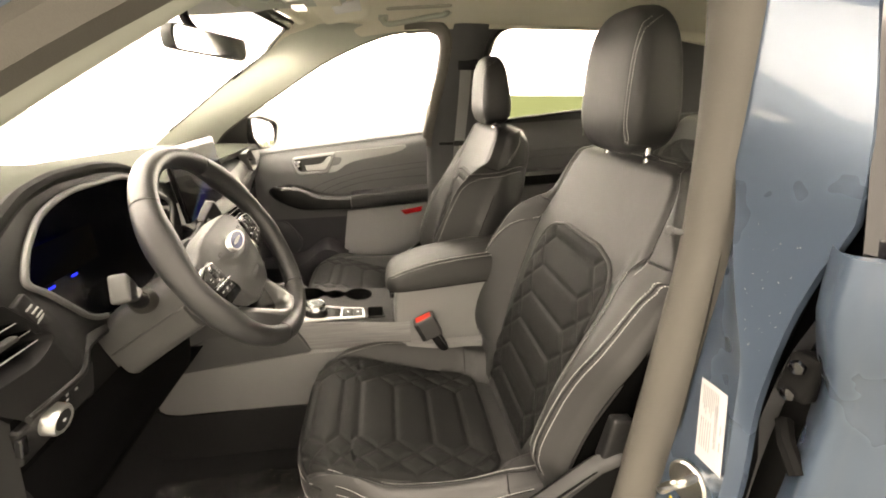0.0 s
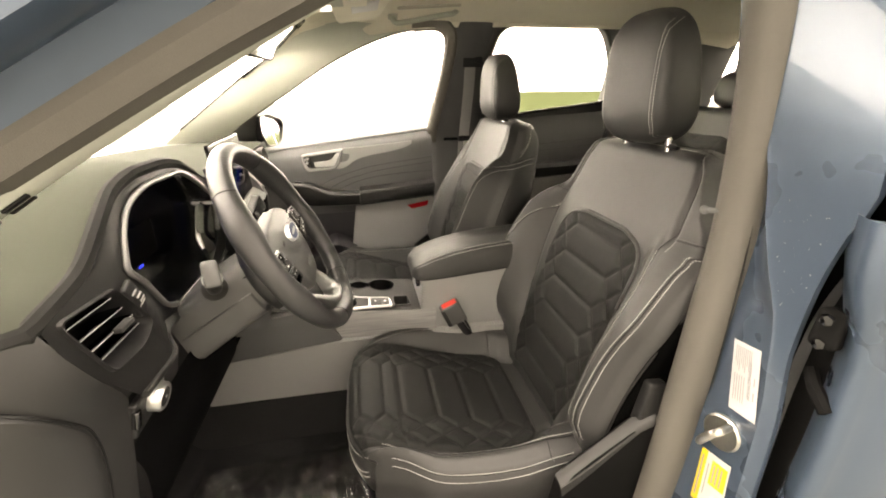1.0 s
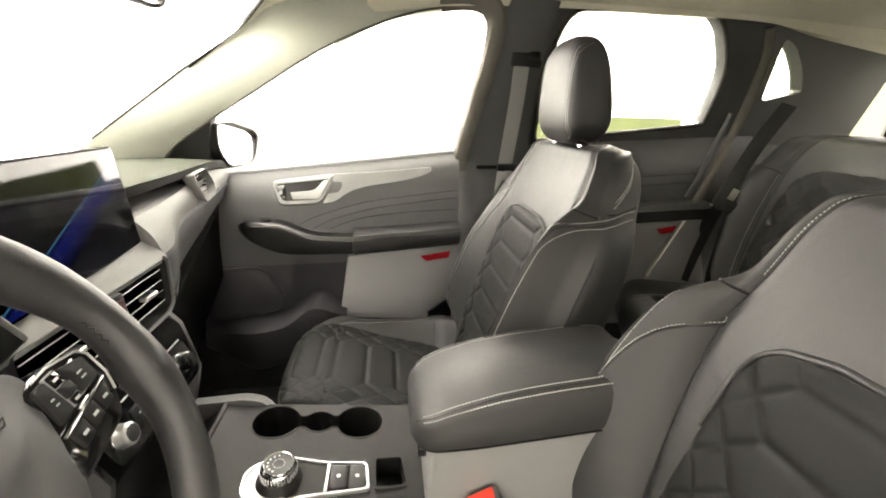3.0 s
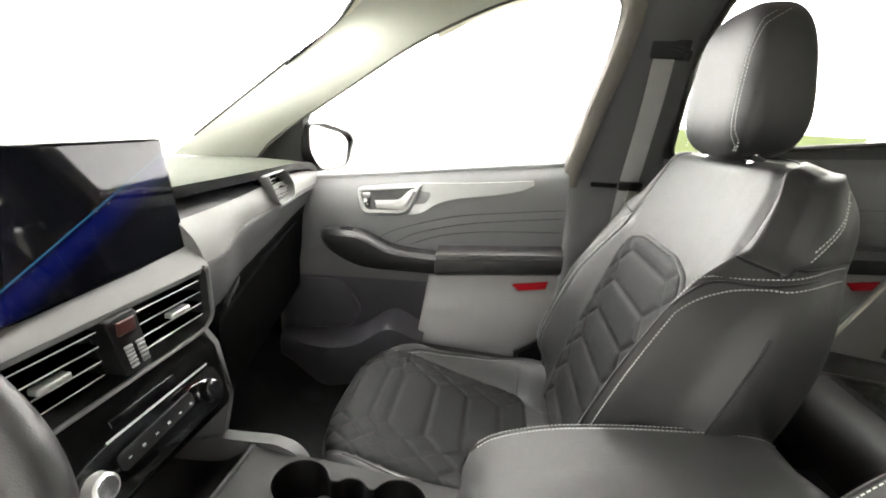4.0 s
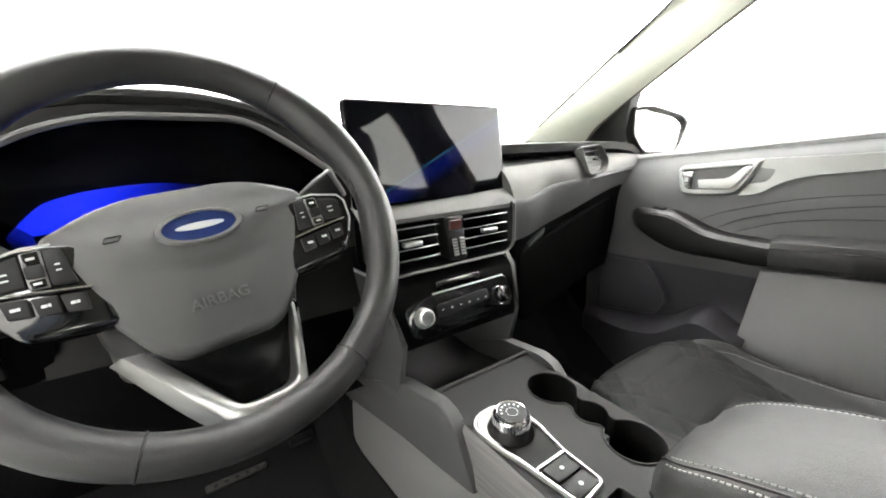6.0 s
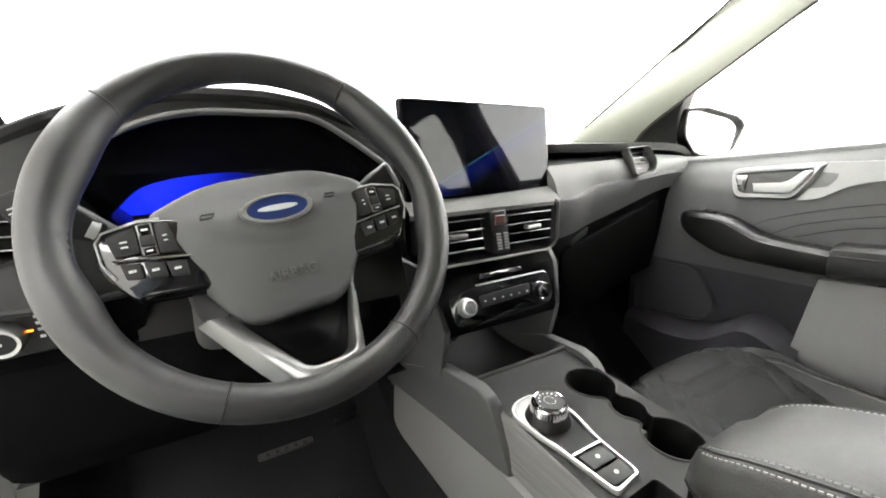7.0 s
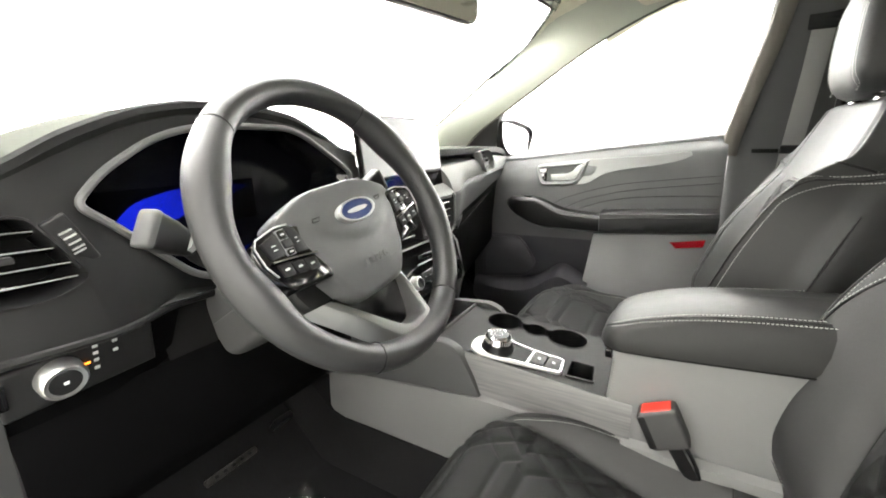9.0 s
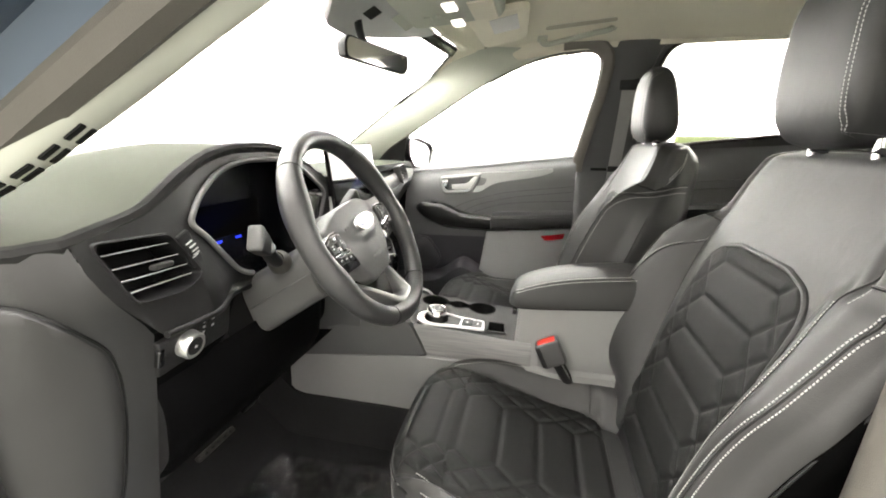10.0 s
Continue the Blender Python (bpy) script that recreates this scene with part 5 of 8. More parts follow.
# ---- centre stack ----
band = [[Vector((-0.490, y, 0.960)), Vector((-0.462, y, 0.944)), Vector((-0.440, y, 0.933)), Vector((-0.424, y, 0.923)), Vector((-0.417, y, 0.914)), Vector((-0.420, y, 0.906))] for y in span(-0.168, 0.161, 14)]
join = even(band[-1], 8)
side_row_ = [Vector((lerp(right_row(0.161)[2][0], right_row(0.161)[3][0], k) + 0.006 * math.sin(math.pi * k), 0.1612, lerp(right_row(0.161)[2][1], right_row(0.161)[3][1], k) + 0.004 * math.sin(math.pi * k))) for k in span(0, 1, 8)]
put("band_joint", *sheet([join, side_row_]), BAND, dash, "pale grey return of the band")
put("centre_band", *sheet(band), BAND, dash, "pale grey band under the touchscreen")
CV = [(p.x, p.y) for p in rounded([(-0.152, 0.914, 0), (0.150, 0.914, 0), (0.150, 0.836, 0), (0.128, 0.822, 0), (-0.130, 0.822, 0), (-0.152, 0.836, 0)], [0.006, 0.008, 0.015, 0.02, 0.02, 0.015], 4)]
cvx = lambda y, z: -0.418
cvent = thing("air_vent", (-0.43, 0.0, 0.87), "wide double centre air vent with silver lower lip", "air vent")
put("frame", *loft([hoop(CV, cvx, 1.02, 0.004), hoop(CV, cvx, 1.0, -0.002), hoop(CV, cvx, 0.96, 0.004), hoop(CV, cvx, 0.93, 0.06)], caps=False), HARD, cvent, "black vent frame")
put("duct", *plate(hoop(CV, cvx, 1.0, 0.055), (1, 0, 0), 0.004), DARK, cvent, "black duct")
lip = [p for p in hoop(CV, cvx, 1.03, -0.003)][5:]
put("silver_lip", *tube(lip, 0.0030, False, 8, (1, 0, 0)), OUTLINE, cvent, "satin silver lower lip")
for a, b in ((-0.142, -0.020), (0.034, 0.142)):
    for z in (0.896, 0.878, 0.860, 0.842):
        ring = lambda y: [Vector((-0.424, y, z + 0.0012)), Vector((-0.436, y, z + 0.002)), Vector((-0.455, y, z - 0.001)), Vector((-0.455, y, z - 0.005)), Vector((-0.430, y, z - 0.0028)), Vector((-0.423, y, z - 0.0014))]
        put("slat", *loft([ring(a), ring((a + b) / 2), ring(b)]), GLOSS, cvent)
        # highlight along each centre slat, drawn as a thin silver line
        put("slat_highlight", *tube([(-0.4228, a, z), (-0.4228, b, z)], 0.0006, False, 6), SILVER_PAINT, cvent)
    put("tab", *box((-0.419, (a + b) / 2 + 0.004, 0.870), (0.012, 0.034, 0.007), None, 0.002), SILVER, cvent, "bright vent tab")
pod = rounded([(0, y, z) for y, z in ((-0.018, 0.908), (0.022, 0.908), (0.034, 0.828), (-0.002, 0.828))], 0.004, 3)
pd = put("hazard_pod", *plate([Vector((-0.412, p.y, p.z)) for p in pod], (1, 0, 0), 0.03, 0.003), HARD, cvent, "black pod between the vents")
put("hazard_button", *box((-0.4115, 0.006, 0.892), (0.004, 0.024, 0.017), None, 0.002), material("dull_red_button", (0.055, 0.012, 0.010), 0.4), pd, "dull red hazard button")
for k in range(2):
    for j in range(6):
        put("thumbwheel_rib", *box((-0.4115, 0.004 + 0.016 * k + 0.001 * j, 0.866 - 0.0055 * j), (0.004, 0.010, 0.0034), None, 0.0008), GREY, pd)


def touchscreen():
    """Wide slab on its stalk, leaning back."""
    ob = thing("touchscreen", (-0.47, 0.0, 0.94), "wide freestanding black touchscreen with blue streak wallpaper", "touchscreen")
    tl, tr, br, bl = Vector((-0.4465, -0.1665, 1.0960)), Vector((-0.4740, 0.1685, 1.0950)), Vector((-0.4535, 0.1660, 0.9355)), Vector((-0.4260, -0.1665, 0.9360))
    n = Vector((1.0, 0.0823, 0.129)).normalized()
    out = rounded([tl, tr, br, bl], 0.008, 4)
    put("housing", *plate([p - n * 0.0015 for p in rounded([tl + Vector((0, -0.001, 0.001)), tr + Vector((0, 0.001, 0.001)), br + Vector((0, 0.001, -0.001)), bl + Vector((0, -0.001, -0.001))], 0.009, 4)], n, 0.008, 0.003), MATT, ob, "black screen housing")
    gl = put("glass", *plate(out, n, 0.0012, 0.0006), SCREEN, ob, "glossy black display glass")
    at = lambda a, b: tl.lerp(tr, a).lerp(bl.lerp(br, a), b) + n * 0.0003

    put("picture", *sheet([[at(a, b) for b in (0.02, 0.5, 0.98)] for a in (0.012, 0.5, 0.988)]), WALLPAPER, gl, "dark wallpaper with a blue streak", fix=False)
    put("stand", *box((-0.485, 0.0, 0.99), (0.03, 0.12, 0.09), pose(0, 0, 0, 0, -7, 0), 0.006), HARD, ob, "black mounting stalk")
    return ob


touchscreen()

# climate panel, tilted up, with two knobs
hv_n = Vector((0.944, 0, 0.33)).normalized()
hv_at = lambda y, z: Vector((-0.386 - 0.35 * (z - 0.753), y, z))
rows = []
for y in span(-0.150, 0.146, 12):
    rows.append([Vector((-0.424, y, 0.822)), Vector((-0.430, y, 0.815)), Vector((-0.412, y * 0.95, 0.806)), Vector((-0.403, y * 0.92, 0.798)), Vector((-0.376, y * 0.88, 0.720)), Vector((-0.380, y * 0.88, 0.708)), Vector((-0.42, y * 0.88, 0.700)), Vector((-0.60, y * 0.88, 0.690))])
put("centre_panel", *sheet(rows), SHADED_LOWER, dash, "black centre stack panel")
for y, s in ((-0.150, -1), (0.146, 1)):
    pts = [(-0.424, 0.822), (-0.403, 0.798), (-0.376, 0.720), (-0.380, 0.700), (-0.40, 0.62), (-0.62, 0.50), (-0.62, 0.82)]
    pp = [Vector((x, y * (1 - 0.12 * step(0.82, 0.72, z)), z)) for x, z in pts]
    put("stack_side", *plate(pp, (0, s, 0), 0.01), SOFT, dash)
hv = thing("climate_panel", (-0.39, 0.0, 0.75), "glossy black climate control panel with two silver knobs", "control panel")
out = [hv_at(p.y, p.z) + hv_n * 0.004 for p in rounded([(0, -0.118, 0.772), (0, -0.07, 0.782), (0, 0.108, 0.786), (0, 0.116, 0.745), (0, 0.10, 0.727), (0, -0.075, 0.720), (0, -0.112, 0.726)], 0.012, 4)]
pl = put("panel", *plate(out, hv_n, 0.012, 0.002), GLOSS, hv, "gloss black plate")
for y in (-0.0865, 0.0825):
    zax = hv_n
    m = basis(hv_at(y, 0.753) + hv_n * 0.004, (0, 1, 0), hv_n.cross(Vector((0, 1, 0))), hv_n)
    kn = put("knob", *lathe([(0.001, 0.015), (0.0125, 0.015), (0.0145, 0.013), (0.0155, 0.0)], m, 28), GLOSS if y > 0 else SILVER, hv, "black knob with chrome ring" if y > 0 else "knurled silver knob")
    put("ring", *lathe([(0.0150, 0.0005), (0.0172, 0.0012), (0.0176, -0.001)], m, 28), CHROME, kn, "chrome ring")
    put("cap", *lathe([(0.001, 0.0158), (0.011, 0.0155), (0.0115, 0.0148)], m, 24), GLOSS if y > 0 else CHROME, kn)
put("silver_line", *tube([hv_at(y, 0.7845 + 0.01 * (y + 0.1) * 0.2) + hv_n * 0.006 for y in span(-0.06, 0.098, 10)], 0.0014, False, 6), SILVER_PAINT, hv, "bright silver line")
keys = [hv_at(p.y, p.z) + hv_n * 0.007 for p in rounded([(0, -0.058, 0.766), (0, 0.056, 0.770), (0, 0.056, 0.752), (0, -0.058, 0.746)], 0.006, 4)]
put("key_plate", *plate(keys, hv_n, 0.004, 0.001), HARD, hv, "row of climate keys")
for k in range(6):
    c = hv_at(-0.047 + 0.019 * k, 0.7565) + hv_n * 0.0075
    put("key_symbol", *box(c, (0.001, 0.0036, 0.0016 + 0.0012 * (k % 2)), pose(0, 0, 0, 0, -19, 0)), ICON, hv)
put("badge_bar", *box(hv_at(0.0, 0.797) + hv_n * 0.003, (0.003, 0.095, 0.009), pose(0, 0, 0, 0, -19, 0), 0.001), GLOSS, hv, "dark indicator strip")
put("socket", *lathe([(0.012, 0.002), (0.014, 0.003), (0.016, 0.0)], basis((-0.47, -0.06, 0.665), (0, 1, 0), (0, 0, 1), (1, 0, 0)), 20), HARD, hv, "round power socket")

# ---- light switch ----
ls = thing("light_switch", (-0.41, -0.65, 0.834), "round headlamp switch with bright silver ring", "switch")
put("plate", *box((-0.4215, -0.628, 0.832), (0.012, 0.128, 0.052), pose(0, 0, 0, 3, 14, 0), 0.004), HARD, ls, "black switch plate")
m = basis((-0.4165, -0.648, 0.834), (0, 1, 0), (0.24, 0, 0.97), (0.97, 0, -0.24))
put("ring", *lathe([(0.013, 0.016), (0.0165, 0.017), (0.019, 0.014), (0.0195, 0.0)], m, 32), SILVER, ls, "bright silver ring")
put("knob_face", *lathe([(0.001, 0.0165), (0.0125, 0.0165), (0.0135, 0.0155)], m, 28), HARD, ls, "black knob face")
put("knob_symbol", *box((m @ Vector((0, 0, 0.0172))), (0.0008, 0.004, 0.003), pose(0, 0, 0, 0, 14, 0)), ICON, ls)
for i, (dy, dz) in enumerate(((0.030, 0.018), (0.030, 0.010), (0.030, 0.002), (0.030, -0.007), (0.047, 0.017), (0.047, 0.006))):
    put("switch_symbol", *box((-0.4150 + 0.25 * dz, -0.648 + dy, 0.834 + dz), (0.0012, 0.0045, 0.0034), pose(0, 0, 0, 0, 14, 0)), ICON, ls)
put("telltale", *box((-0.413, -0.6265, 0.836), (0.001, 0.006, 0.002), pose(0, 0, 0, 0, 14, 0)), LIT_AMBER, ls, "lit amber mark")
put("dimmer_slot", *box((-0.416, -0.690, 0.832), (0.008, 0.010, 0.026), pose(0, 0, 0, 0, 14, 0), 0.002), GLOSS, ls)


# ---- steering wheel, column and stalks ----
WC = Vector((-0.2655, -0.3887, 0.9545))
WN = Vector((math.cos(0.50), 0.0, math.sin(0.50)))
TURNED = radians(6.5)
WR = Vector((0, 1, 0))
WU = WN.cross(WR).normalized()
if WU.z < 0:
    WU = -WU


def on_wheel(a, b, h=0.0):
    """a to the right, b up the wheel's face, h towards the driver."""
    c, s = math.cos(TURNED), math.sin(TURNED)
    return WC + WR * (a * c - b * s) + WU * (a * s + b * c) + WN * h


def steering_wheel():
    ob = thing("steering_wheel", WC - WN * 0.05, "black leather steering wheel with silver lower spoke", "steering wheel")

    def rim_arc(a0, a1, n):
        rings = []
        for t in span(a0, a1, n):
            c, s = math.cos(radians(t)), math.sin(radians(t))
            bulge = math.exp(-((abs(((t - 90 + 180) % 360) - 180) - 60) / 15) ** 2) + 0.7 * math.exp(-((abs(((t - 90 + 180) % 360) - 180) - 104) / 10) ** 2)
            thick = 0.0166 + 0.0038 * bulge
            r0 = 0.1727 - 0.0032 * bulge
            ring = []
            for k in range(18):
                q = 2 * math.pi * k / 18
                rr = r0 + thick * math.cos(q)
                ring.append(on_wheel(c * rr, s * rr, thick * 1.12 * math.sin(q)))
            rings.append(ring)
        return rings

    for a0, a1, nm in ((50.4, 129.6, "upper_rim"), (130.4, 240.6, "left_rim"), (241.4, 299.6, "lower_rim"), (300.4, 409.6, "right_rim")):
        put(nm, *loft(rim_arc(a0, a1, 36)), WHEEL_LEATHER, ob, "smooth black leather rim section")
    # seams between the rim sections
    for a in (50, 130, 241, 300):
        c, s = math.cos(radians(a)), math.sin(radians(a))
        loop = [on_wheel(c * (0.1725 + 0.0166 * math.cos(q)), s * (0.1725 + 0.0166 * math.cos(q)), 0.0182 * math.sin(q)) for q in span(0, 2 * math.pi, 25)[:-1]]
        put("rim_seam", *tube(loop, 0.0011, True, 6), HARD, ob)
    for a0, a1 in ((-25, 48), (132, 205), (258, 324), (42, 138)):
        line = [on_wheel(math.cos(radians(t)) * 0.1566, math.sin(radians(t)) * 0.1566, 0.0045) for t in span(a0, a1, 40)]
        if a0 < 200 and a0 != 42:
            lace = [p + WN * (0.0018 if k % 2 else -0.0018) for k, p in enumerate(even(line, 56))]
            put("seam_lacing", *tube(lace, 0.0012, False, 5), HARD, ob, "black cross-laced inner seam")
    # airbag cover: a shield with a crease
    shield = rounded([(x, y, 0) for x, y in ((-0.107, 0.028), (-0.055, 0.050), (0.055, 0.050), (0.107, 0.028), (0.088, -0.028), (0.056, -0.082), (0.040, -0.095), (-0.040, -0.095), (-0.056, -0.082), (-0.088, -0.028))], [0.012, 0.05, 0.05, 0.012, 0.04, 0.016, 0.014, 0.014, 0.016, 0.04], 6)

    def layer(k, h):
        out = []
        for p in shield:
            x, y = p.x * k, p.y * k - 0.004 * (1 - k)
            fold = -0.020 + 5.0 * x * x - 0.08 * x
            out.append(on_wheel(x, y, h + 0.006 * (1 - (x / 0.105) ** 2) - 0.004 * step(0.0, 0.03, y) - 0.0045 * step(fold + 0.004, fold - 0.012, y) * step(0.10, 0.03, abs(x)) - 0.004 * step(-0.04, -0.09, y)))
        return out

    rings = [layer(1.0, -0.035), layer(1.0, -0.014), layer(0.992, -0.0105), layer(0.975, -0.008)] + [layer(k, -0.0065 * k ** 3) for k in span(0.95, 0.02, 22)]
    put("airbag_cover", *loft(rings), HUB, ob, "grained black airbag cover")
    # oval badge as a plain shape
    bc = (0.003, 0.006)
    oval = lambda k, h: [on_wheel(bc[0] + 0.0345 * k * math.cos(q), bc[1] + 0.0145 * k * math.sin(q), h) for q in span(0, 2 * math.pi, 41)[:-1]]
    badge = put("badge", *loft([oval(1.0, 0.000), oval(1.0, 0.0095), oval(0.97, 0.0116), oval(0.84, 0.0116), oval(0.82, 0.0100)], caps=False), SILVER, ob, "plain oval badge with chrome rim")
    put("badge_face", *plate(oval(0.87, 0.0108), WN, 0.004), material("badge_blue", (0.010, 0.026, 0.115), 0.3, coat=0.3, vary=0.05), badge, "deep blue oval")
    put("badge_bar", *plate([on_wheel(bc[0] + 0.019 * math.cos(q), bc[1] + 0.0030 * math.sin(q), 0.0113) for q in span(0, 2 * math.pi, 25)[:-1]], WN, 0.001), ICON, badge, "plain pale mark")
    # side spokes with keys
    for s in (-1, 1):
        drop = -0.004 if s > 0 else 0.0
        at = lambda a, b, h=0.0: on_wheel(s * a, b + drop, h)
        shape = lambda pts, r, h: [at(p.x, p.y, h) for p in rounded([(x, y, 0) for x, y in pts], r, 4)]
        sp = put("spoke", *plate(shape(((0.066, 0.014), (0.096, 0.0215), (0.112, 0.0225), (0.137, 0.0165), (0.1445, 0.008), (0.1445, -0.014), (0.136, -0.030), (0.124, -0.046), (0.066, -0.052)), 0.007, -0.003), WN, 0.026, 0.004), GLOSS, ob, "glossy black side spoke")
        put("key_bezel", *tube([at(x, y, -0.0015) for x, y in ((0.094, 0.0205), (0.110, 0.0213), (0.136, 0.0155), (0.1415, 0.008), (0.1405, -0.012), (0.134, -0.026))], 0.0010, False, 6), SILVER_PAINT, sp, "thin silver key outline")
        for quad, mark in ((((0.113, -0.0085), (0.131, -0.0085), (0.1345, 0.0100), (0.113, 0.0160)), 0.0026), (((0.0845, -0.0130), (0.0995, -0.0110), (0.0995, 0.0165), (0.089, 0.0160)), 0.0016)):
            put("key", *plate(shape(quad, 0.002, 0.0005), WN, 0.006, 0.001), HARD, sp)
            c = [sum(q[i] for q in quad) / 4 for i in (0, 1)]
            for dy in (0.0015, -0.0030):
                put("key_symbol", *plate([at(c[0] + dx * mark / 0.002, c[1] + dy + ey, 0.0009) for dx, ey in ((-0.002, -0.0006), (0.002, -0.0006), (0.002, 0.0006), (-0.002, 0.0006))], WN, 0.0003), ICON, sp)
        put("rocker_frame", *plate(shape(((0.1005, -0.0115), (0.1122, -0.0105), (0.1122, 0.0175), (0.1005, 0.0175)), 0.001, -0.0008), WN, 0.004, 0.0005), GREY, sp, "pale rocker frame")
        put("rocker", *plate(shape(((0.1012, -0.0040), (0.1116, -0.0030), (0.1116, 0.0060), (0.1012, 0.0060)), 0.001, 0.0025), WN, 0.006, 0.001), HARD, sp, "black rocker")
        for y0, y1 in ((0.0068, 0.0166), (-0.0106, -0.0048)):
            put("rocker_step", *plate(shape(((0.1018, y0), (0.1110, y0), (0.1110, y1), (0.1018, y1)), 0.001, 0.0004), WN, 0.003, 0.0004), GLOSS, sp)
            put("key_symbol", *plate([at(0.1064 + dx, (y0 + y1) / 2 + dy, 0.0008) for dx, dy in ((-0.0024, -0.0009), (0.0024, -0.0009), (0.0024, 0.0009), (-0.0024, 0.0009))], WN, 0.0003), ICON, sp)
        put("key_divider", *tube([at(0.1330, -0.0112, 0.0005), at(0.1044, -0.0150, 0.0010), at(0.0780, -0.0192, 0.0005)], 0.0012, False, 6), CHROME, sp, "bright divider")
        for k in range(3):
            x0, x1 = 0.1290 - 0.0158 * k, 0.1142 - 0.0158 * k
            y0, y1 = -0.0145 - 0.0026 * k, -0.0285 - 0.0026 * k
            put("key", *plate(shape(((x0, y0), (x1, y0 - 0.002), (x1, y1 - 0.002), (x0 - 0.002, y1)), 0.0016, 0.0), WN, 0.006, 0.001), HARD, sp)
            for dx, w in ((-0.0016, 0.0009), (0.0012, 0.0016)):
                put("key_symbol", *plate([at((x0 + x1) / 2 + dx + ex, (y0 + y1) / 2 - 0.001 + ey, 0.0004) for ex, ey in ((-w, -0.0011), (w, -0.0011), (w, 0.0011), (-w, 0.0011))], WN, 0.0003), ICON, sp)
    # horn marks on the cover
    for s in (-1, 1):
        put("horn_mark", *tube([on_wheel(s * 0.058 + dx, 0.0125 + dy, 0.0022) for dx, dy in ((-0.006, -0.002), (0.004, -0.002), (0.007, 0.002), (-0.004, 0.002), (-0.006, -0.002))], 0.0007, False, 5), HARD, ob)
    # lower spoke: silver U round a gloss black centre
    low = rounded([(x, y, 0) for x, y in ((-0.070, -0.074), (0.070, -0.074), (0.036, -0.150), (-0.036, -0.150))], 0.012, 5)
    ls_ = put("lower_spoke", *plate([on_wheel(p.x, p.y, -0.034) for p in low], WN, 0.012, 0.002), PIANO, ob, "gloss black lower spoke")
    outer = [(-0.080, -0.074), (-0.058, -0.108), (-0.036, -0.142), (-0.020, -0.163), (0.008, -0.167), (0.036, -0.163), (0.046, -0.142), (0.055, -0.108), (0.066, -0.074)]
    inner = [(-0.062, -0.076), (-0.040, -0.109), (-0.021, -0.137), (-0.010, -0.148), (0.010, -0.150), (0.030, -0.148), (0.038, -0.137), (0.047, -0.109), (0.058, -0.076)]
    high = [-0.036, -0.018, -0.004, 0.004, 0.005, 0.004, -0.004, -0.018, -0.036]
    line = lambda pts, dh, k=0.0: path([on_wheel(x, y, h + dh) for (x, y), h in zip(pts, high)], 48)
    a, b = line(outer, -0.003), line(inner, -0.003)
    mid = lambda k, dh: [p.lerp(q, k) + WN * dh for p, q in zip(a, b)]
    wall = [p - WN * 0.030 + (p - q).normalized() * 0.010 for p, q in zip(a, b)]
    rows = [wall, a, mid(0.12, 0.003), mid(0.5, 0.0045), mid(0.88, 0.003), b, [p - WN * 0.034 for p in b]]
    put("silver_trim", *sheet(rows), SATIN, ls_, "satin silver U-shaped trim", sharp=50)
    # embossed word on the cover
    cu = bpy.data.curves.new("emboss", "FONT")
    cu.body = "AIRBAG"
    cu.size = 0.0135
    cu.extrude = 0.0006
    cu.align_x = "CENTER"
    ob2 = new("emboss_src", cu)
    dg = bpy.context.evaluated_depsgraph_get()
    me = bpy.data.meshes.new_from_object(ob2.evaluated_get(dg))
    bm = bmesh.new()
    bm.from_mesh(me)
    bmesh.ops.transform(bm, matrix=basis(on_wheel(0, -0.062, 0.0012), on_wheel(1, 0) - WC, on_wheel(0, 1) - WC, WN), verts=bm.verts)
    bpy.data.objects.remove(ob2)
    bpy.data.meshes.remove(me)
    part("airbag_word", bm, EMBOSS, ob, "embossed word AIRBAG", smooth=False)
    return ob


steering_wheel()


